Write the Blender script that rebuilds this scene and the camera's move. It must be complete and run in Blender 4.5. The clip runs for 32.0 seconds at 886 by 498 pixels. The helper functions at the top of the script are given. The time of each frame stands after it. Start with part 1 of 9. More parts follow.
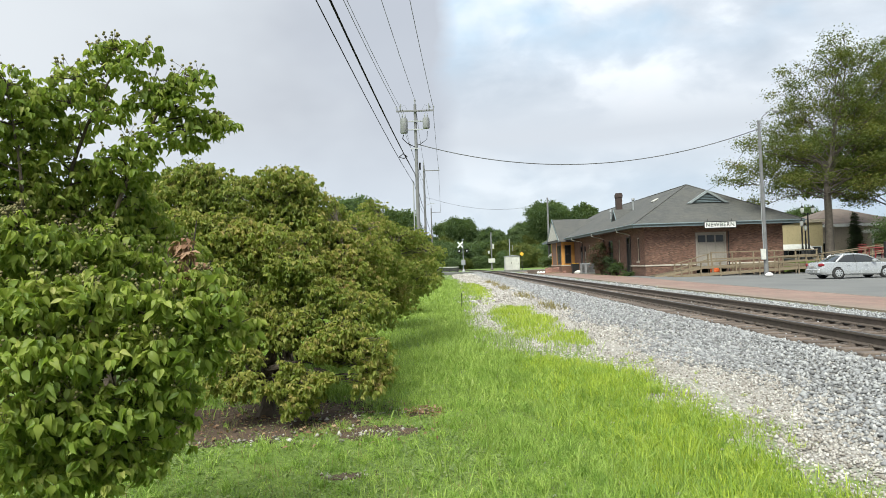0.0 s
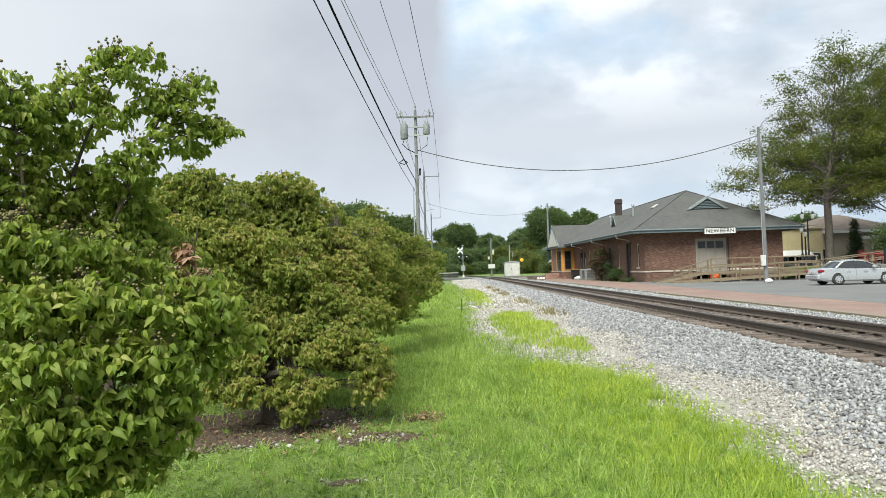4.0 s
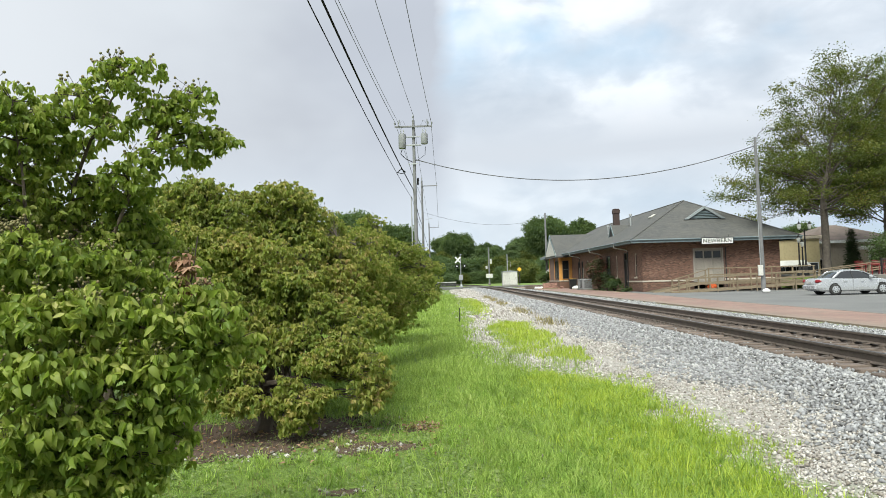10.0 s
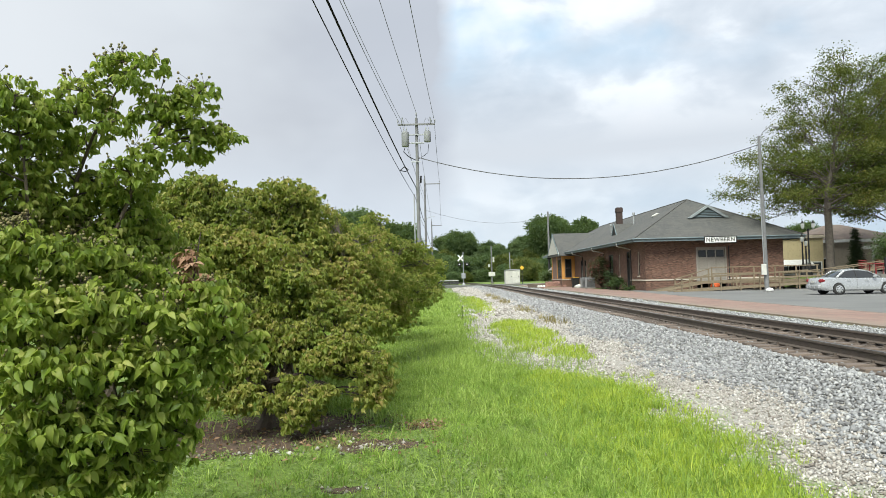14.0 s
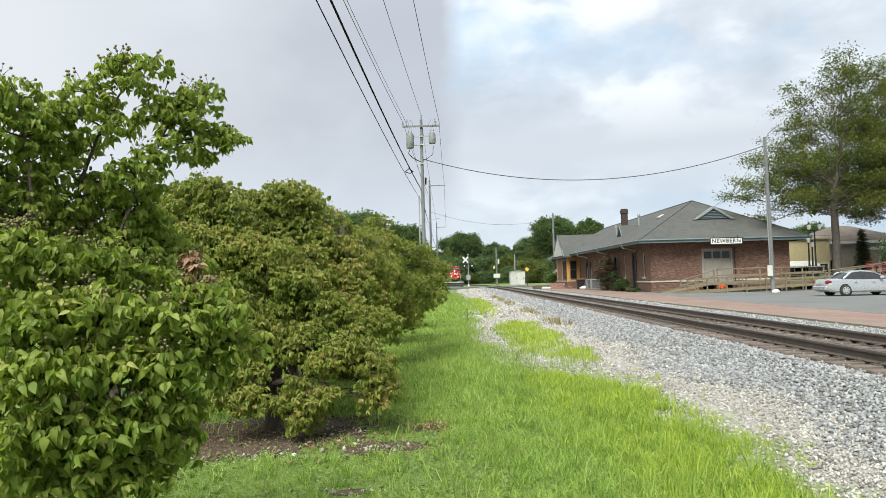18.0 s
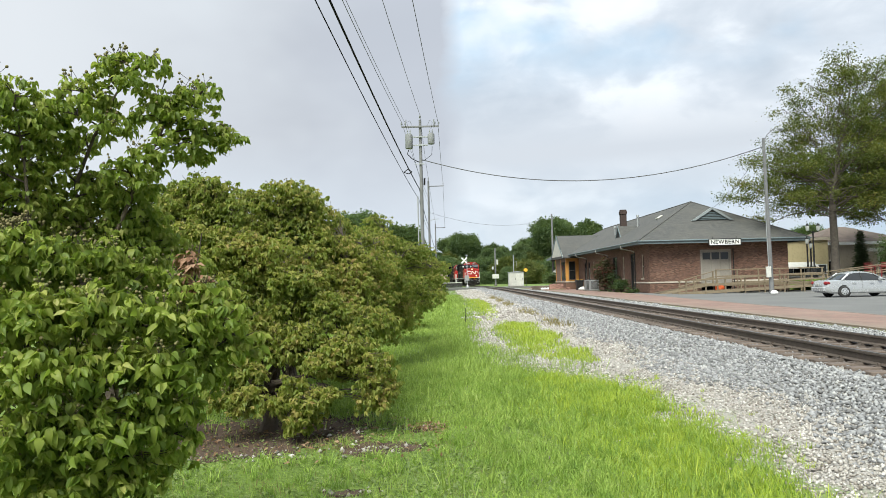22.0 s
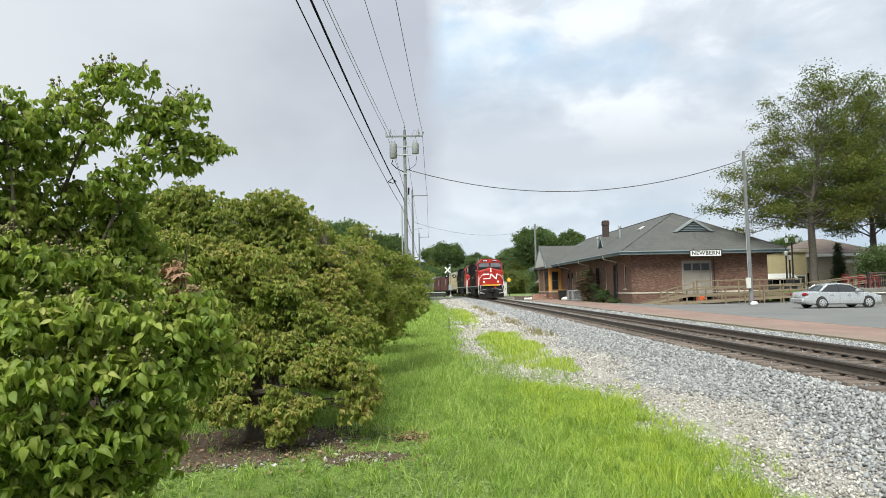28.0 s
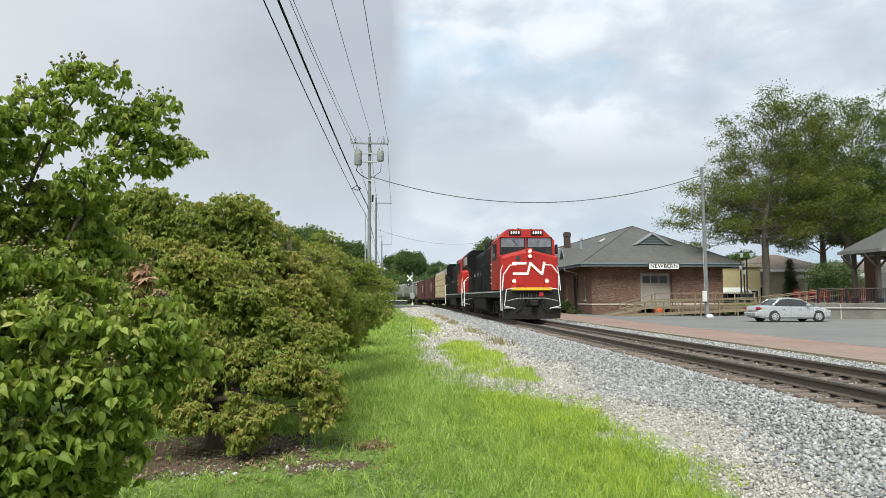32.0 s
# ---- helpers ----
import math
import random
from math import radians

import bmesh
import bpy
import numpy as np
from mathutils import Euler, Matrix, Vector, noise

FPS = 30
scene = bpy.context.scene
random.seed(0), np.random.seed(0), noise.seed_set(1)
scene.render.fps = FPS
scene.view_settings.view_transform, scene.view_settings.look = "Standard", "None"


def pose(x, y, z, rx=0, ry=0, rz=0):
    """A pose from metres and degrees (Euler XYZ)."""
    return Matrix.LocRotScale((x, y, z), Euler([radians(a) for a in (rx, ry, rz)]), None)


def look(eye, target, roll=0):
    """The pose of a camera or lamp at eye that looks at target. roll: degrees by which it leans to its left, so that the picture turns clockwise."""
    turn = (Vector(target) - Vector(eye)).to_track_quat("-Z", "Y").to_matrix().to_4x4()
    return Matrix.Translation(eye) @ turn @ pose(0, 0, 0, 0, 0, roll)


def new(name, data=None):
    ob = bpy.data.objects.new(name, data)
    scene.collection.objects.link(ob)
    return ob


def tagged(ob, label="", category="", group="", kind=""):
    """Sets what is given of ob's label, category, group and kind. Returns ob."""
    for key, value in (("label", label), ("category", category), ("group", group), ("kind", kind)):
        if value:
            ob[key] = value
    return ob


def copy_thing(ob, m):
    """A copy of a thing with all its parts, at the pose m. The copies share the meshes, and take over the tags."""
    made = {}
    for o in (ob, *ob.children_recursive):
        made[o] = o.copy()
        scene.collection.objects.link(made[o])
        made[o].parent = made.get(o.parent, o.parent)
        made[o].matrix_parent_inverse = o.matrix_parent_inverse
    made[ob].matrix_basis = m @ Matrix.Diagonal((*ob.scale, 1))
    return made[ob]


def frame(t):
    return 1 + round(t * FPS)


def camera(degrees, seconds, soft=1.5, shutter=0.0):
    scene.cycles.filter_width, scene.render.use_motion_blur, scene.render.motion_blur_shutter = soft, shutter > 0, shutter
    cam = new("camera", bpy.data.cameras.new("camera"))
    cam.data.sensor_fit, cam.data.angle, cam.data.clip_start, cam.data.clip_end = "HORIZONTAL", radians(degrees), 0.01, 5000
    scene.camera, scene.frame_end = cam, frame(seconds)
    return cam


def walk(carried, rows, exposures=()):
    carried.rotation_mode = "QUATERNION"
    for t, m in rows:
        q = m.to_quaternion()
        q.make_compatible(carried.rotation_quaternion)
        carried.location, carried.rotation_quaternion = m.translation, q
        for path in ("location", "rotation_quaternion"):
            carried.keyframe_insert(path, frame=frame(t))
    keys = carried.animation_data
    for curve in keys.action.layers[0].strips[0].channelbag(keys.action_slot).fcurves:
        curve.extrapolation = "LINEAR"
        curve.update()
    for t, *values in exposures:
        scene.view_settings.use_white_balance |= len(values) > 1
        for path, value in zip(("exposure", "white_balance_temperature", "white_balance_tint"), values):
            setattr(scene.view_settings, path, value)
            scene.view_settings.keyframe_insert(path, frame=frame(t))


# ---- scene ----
cam = camera(65, 32.0, 0.8)
PATH = [
    (0, (0.006, -0.011, 1.703), (-0.113, 19.983, 2.159), -1.79),
    (0.5, (0.009, -0.018, 1.701), (-0.125, 19.976, 2.171), -1.83),
    (1, (0.007, -0.020, 1.702), (-0.141, 19.973, 2.193), -1.82),
    (1.5, (0.002, -0.018, 1.705), (-0.148, 19.975, 2.206), -1.82),
    (2, (0.002, -0.024, 1.703), (-0.150, 19.969, 2.214), -1.84),
    (2.5, (0.006, -0.023, 1.703), (-0.148, 19.969, 2.224), -1.90),
    (3, (0.007, -0.028, 1.702), (-0.138, 19.964, 2.245), -1.84),
    (3.5, (0.004, -0.022, 1.703), (-0.123, 19.969, 2.283), -1.77),
    (5.5, (-0.004, -0.008, 1.701), (-0.084, 19.979, 2.394), -1.70),
    (6, (-0.001, -0.004, 1.702), (-0.077, 19.984, 2.389), -1.81),
    (6.5, (-0.003, 0.001, 1.703), (-0.057, 19.990, 2.372), -1.82),
    (7, (-0.004, -0.008, 1.700), (-0.042, 19.981, 2.387), -1.87),
    (7.5, (-0.007, -0.005, 1.703), (-0.025, 19.982, 2.416), -1.79),
    (8, (-0.005, -0.013, 1.703), (-0.025, 19.972, 2.476), -1.75),
    (8.5, (-0.002, -0.023, 1.702), (-0.035, 19.959, 2.538), -1.68),
    (9, (-0.001, -0.034, 1.703), (-0.054, 19.947, 2.587), -1.65),
    (9.5, (-0.004, -0.044, 1.703), (-0.056, 19.935, 2.606), -1.66),
    (10, (-0.004, -0.042, 1.707), (-0.042, 19.939, 2.594), -1.63),
    (10.5, (-0.006, -0.039, 1.704), (-0.030, 19.942, 2.573), -1.64),
    (11, (-0.007, -0.032, 1.702), (-0.026, 19.950, 2.552), -1.65),
    (11.5, (-0.009, -0.025, 1.702), (-0.040, 19.957, 2.540), -1.61),
    (12, (-0.011, -0.019, 1.703), (-0.063, 19.964, 2.530), -1.59),
    (12.5, (-0.014, -0.012, 1.699), (-0.088, 19.971, 2.536), -1.54),
    (13, (-0.015, -0.010, 1.700), (-0.107, 19.972, 2.538), -1.53),
    (13.5, (-0.018, -0.011, 1.701), (-0.111, 19.971, 2.542), -1.44),
    (14, (-0.013, -0.015, 1.701), (-0.126, 19.968, 2.538), -1.43),
    (14.5, (-0.015, -0.017, 1.700), (-0.139, 19.966, 2.519), -1.40),
    (16.5, (-0.015, -0.005, 1.700), (-0.245, 19.975, 2.552), -1.38),
    (17, (-0.014, -0.001, 1.701), (-0.266, 19.978, 2.580), -1.37),
    (17.5, (-0.011, 0.001, 1.698), (-0.271, 19.979, 2.593), -1.43),
    (18, (-0.010, 0.000, 1.698), (-0.264, 19.979, 2.587), -1.48),
    (18.5, (-0.011, -0.000, 1.699), (-0.251, 19.980, 2.567), -1.51),
    (19, (-0.009, 0.003, 1.699), (-0.237, 19.984, 2.543), -1.55),
    (19.5, (-0.005, 0.004, 1.699), (-0.230, 19.986, 2.535), -1.65),
    (20, (-0.000, 0.002, 1.698), (-0.229, 19.983, 2.534), -1.69),
    (20.5, (0.001, 0.007, 1.697), (-0.228, 19.988, 2.548), -1.70),
    (21, (-0.001, 0.011, 1.699), (-0.232, 19.991, 2.574), -1.61),
    (21.5, (-0.003, 0.013, 1.699), (-0.229, 19.992, 2.594), -1.48),
    (22, (-0.007, 0.018, 1.698), (-0.226, 19.996, 2.603), -1.39),
    (22.5, (-0.006, 0.016, 1.697), (-0.212, 19.994, 2.610), -1.32),
    (23, (-0.008, 0.024, 1.699), (-0.187, 20.002, 2.600), -1.29),
    (23.5, (-0.005, 0.015, 1.698), (-0.159, 19.993, 2.610), -1.34),
    (24, (-0.005, 0.009, 1.699), (-0.135, 19.987, 2.634), -1.37),
    (24.5, (-0.004, 0.005, 1.702), (-0.113, 19.980, 2.687), -1.37),
    (25, (-0.006, 0.004, 1.700), (-0.093, 19.976, 2.756), -1.40),
    (25.5, (-0.010, -0.001, 1.703), (-0.066, 19.968, 2.818), -1.37),
    (27.5, (-0.013, -0.029, 1.703), (0.174, 19.937, 2.859), -1.21),
    (28, (-0.015, -0.040, 1.704), (0.246, 19.924, 2.870), -1.12),
    (28.5, (-0.018, -0.041, 1.706), (0.321, 19.920, 2.903), -0.91),
    (29, (-0.023, -0.045, 1.703), (0.391, 19.911, 2.959), -0.79),
    (29.5, (-0.028, -0.049, 1.705), (0.465, 19.903, 3.007), -0.53),
    (30, (-0.038, -0.050, 1.702), (0.559, 19.897, 3.040), -0.37),
    (30.5, (-0.047, -0.053, 1.702), (0.682, 19.888, 3.055), -0.30),
    (31, (-0.056, -0.062, 1.702), (0.843, 19.871, 3.060), -0.25),
    (31.5, (-0.065, -0.063, 1.704), (1.031, 19.860, 3.068), -0.22),
    (32, (-0.069, -0.058, 1.707), (1.274, 19.848, 3.102), -0.17),
]
walk(cam, [(t, look(eye, target, roll)) for t, eye, target, roll in PATH], [(0, 0.6), (20, 0.59), (26, 0.57), (29, 0.53), (32, 0.47)])

# ---- world and sun ----
SUN_EL, SUN_AZ = radians(52), radians(200)      # azimuth clockwise from +y
world = bpy.data.worlds.new("world")
scene.world = world
world.use_nodes = True


class Nodes:
    """Small helper to wire node trees."""

    def __init__(self, tree):
        self.t = tree

    def add(self, kind, *ins):
        n = self.t.nodes.new(kind)
        for key, v in ins:
            if isinstance(v, bpy.types.NodeSocket):
                self.t.links.new(v, n.inputs[key])
            else:
                n.inputs[key].default_value = v if not isinstance(v, tuple) or len(v) != 3 or n.inputs[key].type != "RGBA" else (*v, 1)
        return n

    def math(self, op, a, b=0.0, clamp=False):
        n = self.add("ShaderNodeMath", (0, a), (1, b))
        n.operation, n.use_clamp = op, clamp
        return n.outputs[0]

    def noise(self, vec, scale, detail=4.0, rough=0.55, dist=0.0):
        n = self.add("ShaderNodeTexNoise", ("Vector", vec), ("Scale", scale), ("Detail", detail), ("Roughness", rough), ("Distortion", dist))
        return n.outputs["Fac"]

    def ramp(self, fac, *stops, mode="LINEAR"):
        n = self.add("ShaderNodeValToRGB", ("Fac", fac))
        n.color_ramp.interpolation = mode
        el = n.color_ramp.elements
        while len(el) < len(stops):
            el.new(0.5)
        for e, (p, c) in zip(el, stops):
            e.position, e.color = p, (c if len(c) == 4 else (*c, 1))
        return n.outputs["Color"]

    def mix(self, fac, a, b, blend="MIX"):
        n = self.add("ShaderNodeMix")
        n.data_type, n.blend_type = "RGBA", blend
        for sock, v in ((n.inputs[0], fac), (n.inputs[6], a), (n.inputs[7], b)):
            if isinstance(v, bpy.types.NodeSocket):
                self.t.links.new(v, sock)
            else:
                sock.default_value = v if not isinstance(v, tuple) or len(v) == 4 else (*v, 1)
        return n.outputs[2]

    def remap(self, v, a, b, c=0.0, d=1.0):
        n = self.add("ShaderNodeMapRange", ("Value", v), ("From Min", a), ("From Max", b), ("To Min", c), ("To Max", d))
        return n.outputs[0]


def build_sky():
    w = Nodes(world.node_tree)
    world.node_tree.nodes.clear()
    co = w.add("ShaderNodeTexCoord").outputs["Generated"]
    sky = w.add("ShaderNodeTexSky")
    sky.sky_type, sky.sun_disc, sky.sun_elevation, sky.sun_rotation, sky.altitude = "NISHITA", False, SUN_EL, SUN_AZ, 100.0
    blue = w.mix(1.0, sky.outputs["Color"], (0.115, 0.115, 0.115), "MULTIPLY")
    x, y, z = w.add("ShaderNodeSeparateXYZ", ("Vector", co)).outputs
    tall = w.add("ShaderNodeMapping", ("Vector", co), ("Scale", (1.0, 1.0, 1.9))).outputs[0]
    big = w.noise(tall, 3.4, 4.0, 0.5, 0.4)
    fine = w.noise(tall, 8.5, 6.0, 0.55, 0.3)
    body = w.math("ADD", w.math("MULTIPLY", big, 0.62), w.math("MULTIPLY", fine, 0.38))
    # broken cloud: white heads, grey undersides, pale blue gaps high up
    shade = w.ramp(body, (0.36, (0.93, 0.97, 1.02)), (0.46, (0.86, 0.92, 0.98)), (0.53, (0.67, 0.74, 0.82)), (0.62, (0.56, 0.635, 0.72)))
    low = w.remap(z, 0.0, 0.17)
    shade = w.mix(w.math("MULTIPLY", w.remap(z, 0.10, 0.17), w.remap(z, 0.25, 0.18)), shade, (0.63, 0.685, 0.75))
    haze = w.ramp(w.noise(tall, 5.0, 3.0), (0.4, (0.51, 0.65, 0.77)), (0.6, (0.64, 0.73, 0.80)))
    gap = w.math("MULTIPLY", w.remap(w.noise(tall, 4.2, 4.0, 0.5), 0.44, 0.60), w.remap(z, 0.25, 0.37))
    broken = w.mix(gap, shade, w.mix(0.8, blue, (0.52, 0.78, 1.0)))
    broken = w.mix(low, haze, broken)
    # a closed grey sheet of cloud ends along one edge
    sheet = w.ramp(w.noise(tall, 2.2, 4.0), (0.35, (0.66, 0.715, 0.77)), (0.62, (0.52, 0.56, 0.62)))
    sheet = w.mix(w.remap(w.math("DIVIDE", x, w.math("MAXIMUM", y, 0.05)), -0.2, -0.62), sheet, (0.71, 0.755, 0.80))
    sheet = w.mix(w.remap(z, 0.02, 0.2), (0.64, 0.72, 0.81), sheet)
    az = w.math("DIVIDE", x, w.math("MAXIMUM", y, 0.05))
    dull = w.math("MULTIPLY", w.remap(w.math("ADD", az, w.math("MULTIPLY", w.math("SUBTRACT", big, 0.5), 0.5)), -0.26, -0.06), w.remap(z, 0.08, 0.2))
    sheet = w.mix(w.math("MULTIPLY", dull, 0.75), sheet, (0.5, 0.545, 0.62))
    edge = w.remap(w.math("ADD", az, w.math("MULTIPLY", w.math("SUBTRACT", fine, 0.5), 0.06)), -0.01, 0.022)
    edge = w.math("MULTIPLY", edge, w.remap(y, 0.0, 0.3))
    col = w.mix(edge, sheet, broken)
    bg = w.add("ShaderNodeBackground", ("Color", col), ("Strength", 0.74))
    out = w.add("ShaderNodeOutputWorld", ("Surface", bg.outputs[0]))


build_sky()
sun = new("sun", bpy.data.lights.new("sun", "SUN"))
sun.data.energy, sun.data.angle, sun.data.color = 4.3, radians(36), (0.94, 0.975, 0.88)
SUN_WAY = Vector((math.sin(SUN_AZ) * math.cos(SUN_EL), math.cos(SUN_AZ) * math.cos(SUN_EL), math.sin(SUN_EL)))
sun.matrix_world = Matrix.Translation((0, 0, 60)) @ SUN_WAY.to_track_quat("Z", "Y").to_matrix().to_4x4()

# ---- materials ----


def material(name, build, rough=0.8, metal=0.0, spec=0.5):
    m = bpy.data.materials.new(name)
    m.use_nodes = True
    m.node_tree.nodes.clear()
    n = Nodes(m.node_tree)
    p = n.add("ShaderNodeBsdfPrincipled", ("Roughness", rough), ("Metallic", metal), ("Specular IOR Level", spec))
    o = n.add("ShaderNodeOutputMaterial", ("Surface", p.outputs[0]))
    build(n, p, o)
    return m


def put(n, p, **socks):
    for k, v in socks.items():
        key = {"color": "Base Color", "rough": "Roughness", "normal": "Normal", "metal": "Metallic"}[k]
        if isinstance(v, bpy.types.NodeSocket):
            n.t.links.new(v, p.inputs[key])
        else:
            p.inputs[key].default_value = v


def bump(n, height, strength=0.3, distance=0.01):
    return n.add("ShaderNodeBump", ("Height", height), ("Strength", strength), ("Distance", distance)).outputs[0]


def worn(name, c, c2=None, rough=0.7, metal=0.0, scale=3.0, relief=0.15, vary=0.12, dirt=(0.05, 0.045, 0.04), dirty=0.25, spec=0.5):
    """Paint, metal, wood or stone with two scales of variation; each object differs a little."""
    c2 = c2 or tuple(v * 0.72 for v in c)

    def build(n, p, o):
        co = n.add("ShaderNodeTexCoord").outputs["Object"]
        info = n.add("ShaderNodeObjectInfo").outputs["Random"]
        a = n.noise(co, scale, 5.0)
        b = n.noise(co, scale * 9, 4.0, 0.6)
        col = n.mix(n.remap(a, 0.35, 0.68), c, c2)
        col = n.mix(n.math("MULTIPLY", n.remap(b, 0.52, 0.72), dirty), col, dirt)
        k = n.math("ADD", n.math("MULTIPLY", info, vary * 2), 1 - vary)
        col = n.mix(1.0, col, n.add("ShaderNodeCombineColor", (0, k), (1, k), (2, k)).outputs[0], "MULTIPLY")
        put(n, p, color=col, rough=n.remap(b, 0.3, 0.7, rough - 0.08, min(1, rough + 0.12)), normal=bump(n, b, relief, 0.01))
    return material(name, build, rough, metal, spec)


def leafy(name, stops, rough=0.5, through_light=0.35, spec=0.35, patch=1.3, share=0.3):
    """Leaves: each one its own shade, with broad patches of tone; some light comes through."""
    def build(n, p, o):
        isl = n.add("ShaderNodeNewGeometry").outputs["Random Per Island"]
        pos = n.add("ShaderNodeNewGeometry").outputs["Position"]
        big = n.noise(pos, patch, 2.0)
        f = n.math("ADD", n.math("MULTIPLY", isl, 1 - share), n.math("MULTIPLY", n.remap(big, 0.3, 0.7), share))
        col = n.ramp(f, *stops)
        put(n, p, color=col, rough=rough)
        tr = n.add("ShaderNodeBsdfTranslucent", ("Color", n.mix(0.35, col, (0.30, 0.42, 0.03))))
        mx = n.add("ShaderNodeMixShader", (0, through_light), (1, p.outputs[0]), (2, tr.outputs[0]))
        n.t.links.new(mx.outputs[0], o.inputs["Surface"])
    return material(name, build, rough, 0.0, spec)


def brick_paint(n, p, o):
    """Brick face colour for each brick of a wall, by its island or object."""
    geo = n.add("ShaderNodeNewGeometry")
    info = n.add("ShaderNodeObjectInfo").outputs["Random"]
    r = n.math("FRACT", n.math("ADD", geo.outputs["Random Per Island"], info))
    col = n.ramp(r, (0.0, (0.085, 0.048, 0.036)), (0.35, (0.14, 0.075, 0.052)), (0.7, (0.178, 0.095, 0.067)), (1.0, (0.23, 0.135, 0.098)))
    b = n.noise(geo.outputs["Position"], 30.0, 4.0)
    col = n.mix(n.math("MULTIPLY", n.remap(b, 0.5, 0.75), 0.3), col, (0.28, 0.2, 0.16))
    put(n, p, color=col, rough=0.9, normal=bump(n, b, 0.3, 0.004))


def ground_paint(n, p, o):
    """Soil with short green growth, dust and pebbles; paler stone dust beside the track."""
    pos = n.add("ShaderNodeNewGeometry").outputs["Position"]
    sep = n.add("ShaderNodeSeparateXYZ", ("Vector", pos))
    big = n.noise(pos, 0.35, 4.0)
    mid = n.noise(pos, 2.2, 5.0, 0.6)
    fine = n.noise(pos, 26.0, 5.0, 0.65)
    green = n.ramp(fine, (0.3, (0.07, 0.11, 0.016)), (0.55, (0.13, 0.2, 0.03)), (0.75, (0.2, 0.26, 0.05)))
    soil = n.ramp(fine, (0.3, (0.05, 0.036, 0.026)), (0.7, (0.13, 0.1, 0.075)))
    grit = n.ramp(n.noise(pos, 55.0, 4.0, 0.7), (0.3, (0.14, 0.125, 0.11)), (0.5, (0.3, 0.28, 0.255)), (0.72, (0.46, 0.44, 0.41)))
    col = n.mix(n.remap(n.math("ADD", big, n.math("MULTIPLY", mid, 0.4)), 0.74, 0.98), green, soil)
    edge = n.math("ADD", sep.outputs[0], n.math("MULTIPLY", n.math("SUBTRACT", mid, 0.5), 2.2))
    edge = n.math("ADD", edge, n.remap(sep.outputs[1], 11.5, 15.0, 0.0, 1.6))
    near = n.math("MULTIPLY", n.remap(edge, 2.5, 3.2), n.remap(sep.outputs[1], 110.0, 90.0))
    near = n.math("MULTIPLY", near, n.remap(sep.outputs[0], 11.0, 10.4))
    col = n.mix(near, col, grit)
    put(n, p, color=col, rough=0.95, normal=bump(n, n.math("ADD", fine, mid), 0.6, 0.02))


def asphalt_paint(n, p, o):
    pos = n.add("ShaderNodeNewGeometry").outputs["Position"]
    big, fine = n.noise(pos, 0.25, 5.0, 0.6), n.noise(pos, 60.0, 3.0, 0.7)
    col = n.ramp(big, (0.3, (0.125, 0.124, 0.124)), (0.5, (0.152, 0.15, 0.147)), (0.7, (0.182, 0.178, 0.174)))
    col = n.mix(n.math("MULTIPLY", n.remap(fine, 0.4, 0.7), 0.4), col, (0.1, 0.1, 0.1))
    put(n, p, color=col, rough=0.88, normal=bump(n, fine, 0.3, 0.004))


def paver_paint(n, p, o):
    """Red clay pavers, seen at a low angle; the single pavers are geometry where the path is near."""
    pos = n.add("ShaderNodeNewGeometry").outputs["Position"]
    tile = n.add("ShaderNodeTexBrick", ("Vector", pos), ("Scale", 1.0), ("Brick Width", 0.2), ("Row Height", 0.1), ("Mortar Size", 0.006),
                 ("Color1", (0.26, 0.152, 0.126, 1)), ("Color2", (0.19, 0.112, 0.094, 1)), ("Mortar", (0.2, 0.15, 0.12, 1)))
    big = n.noise(pos, 0.5, 5.0, 0.6)
    col = n.mix(n.math("MULTIPLY", n.remap(big, 0.4, 0.7), 0.5), tile.outputs["Color"], (0.32, 0.23, 0.185))
    grime = n.noise(pos, 1.7, 6.0, 0.65)
    col = n.mix(n.math("MULTIPLY", n.remap(grime, 0.46, 0.7), 0.6), col, (0.15, 0.115, 0.09))
    sep = n.add("ShaderNodeSeparateXYZ", ("Vector", pos))
    rim = n.math("ADD", sep.outputs[0], n.math("MULTIPLY", n.math("SUBTRACT", grime, 0.5), 2.0))
    col = n.mix(n.math("MULTIPLY", n.remap(rim, 12.0, 10.9), 0.55), col, (0.2, 0.18, 0.14))
    put(n, p, color=col, rough=0.85, normal=bump(n, tile.outputs["Fac"], -0.3, 0.004))


def stones(name, stops, rough=0.85):
    def build(n, p, o):
        geo = n.add("ShaderNodeNewGeometry")
        col = n.ramp(geo.outputs["Random Per Island"], *stops)
        b = n.noise(geo.outputs["Position"], 45.0, 3.0)
        col = n.mix(n.math("MULTIPLY", n.remap(b, 0.45, 0.75), 0.35), col, (0.13, 0.115, 0.1))
        put(n, p, color=col, rough=rough, normal=bump(n, b, 0.3, 0.004))
    return material(name, build, rough)


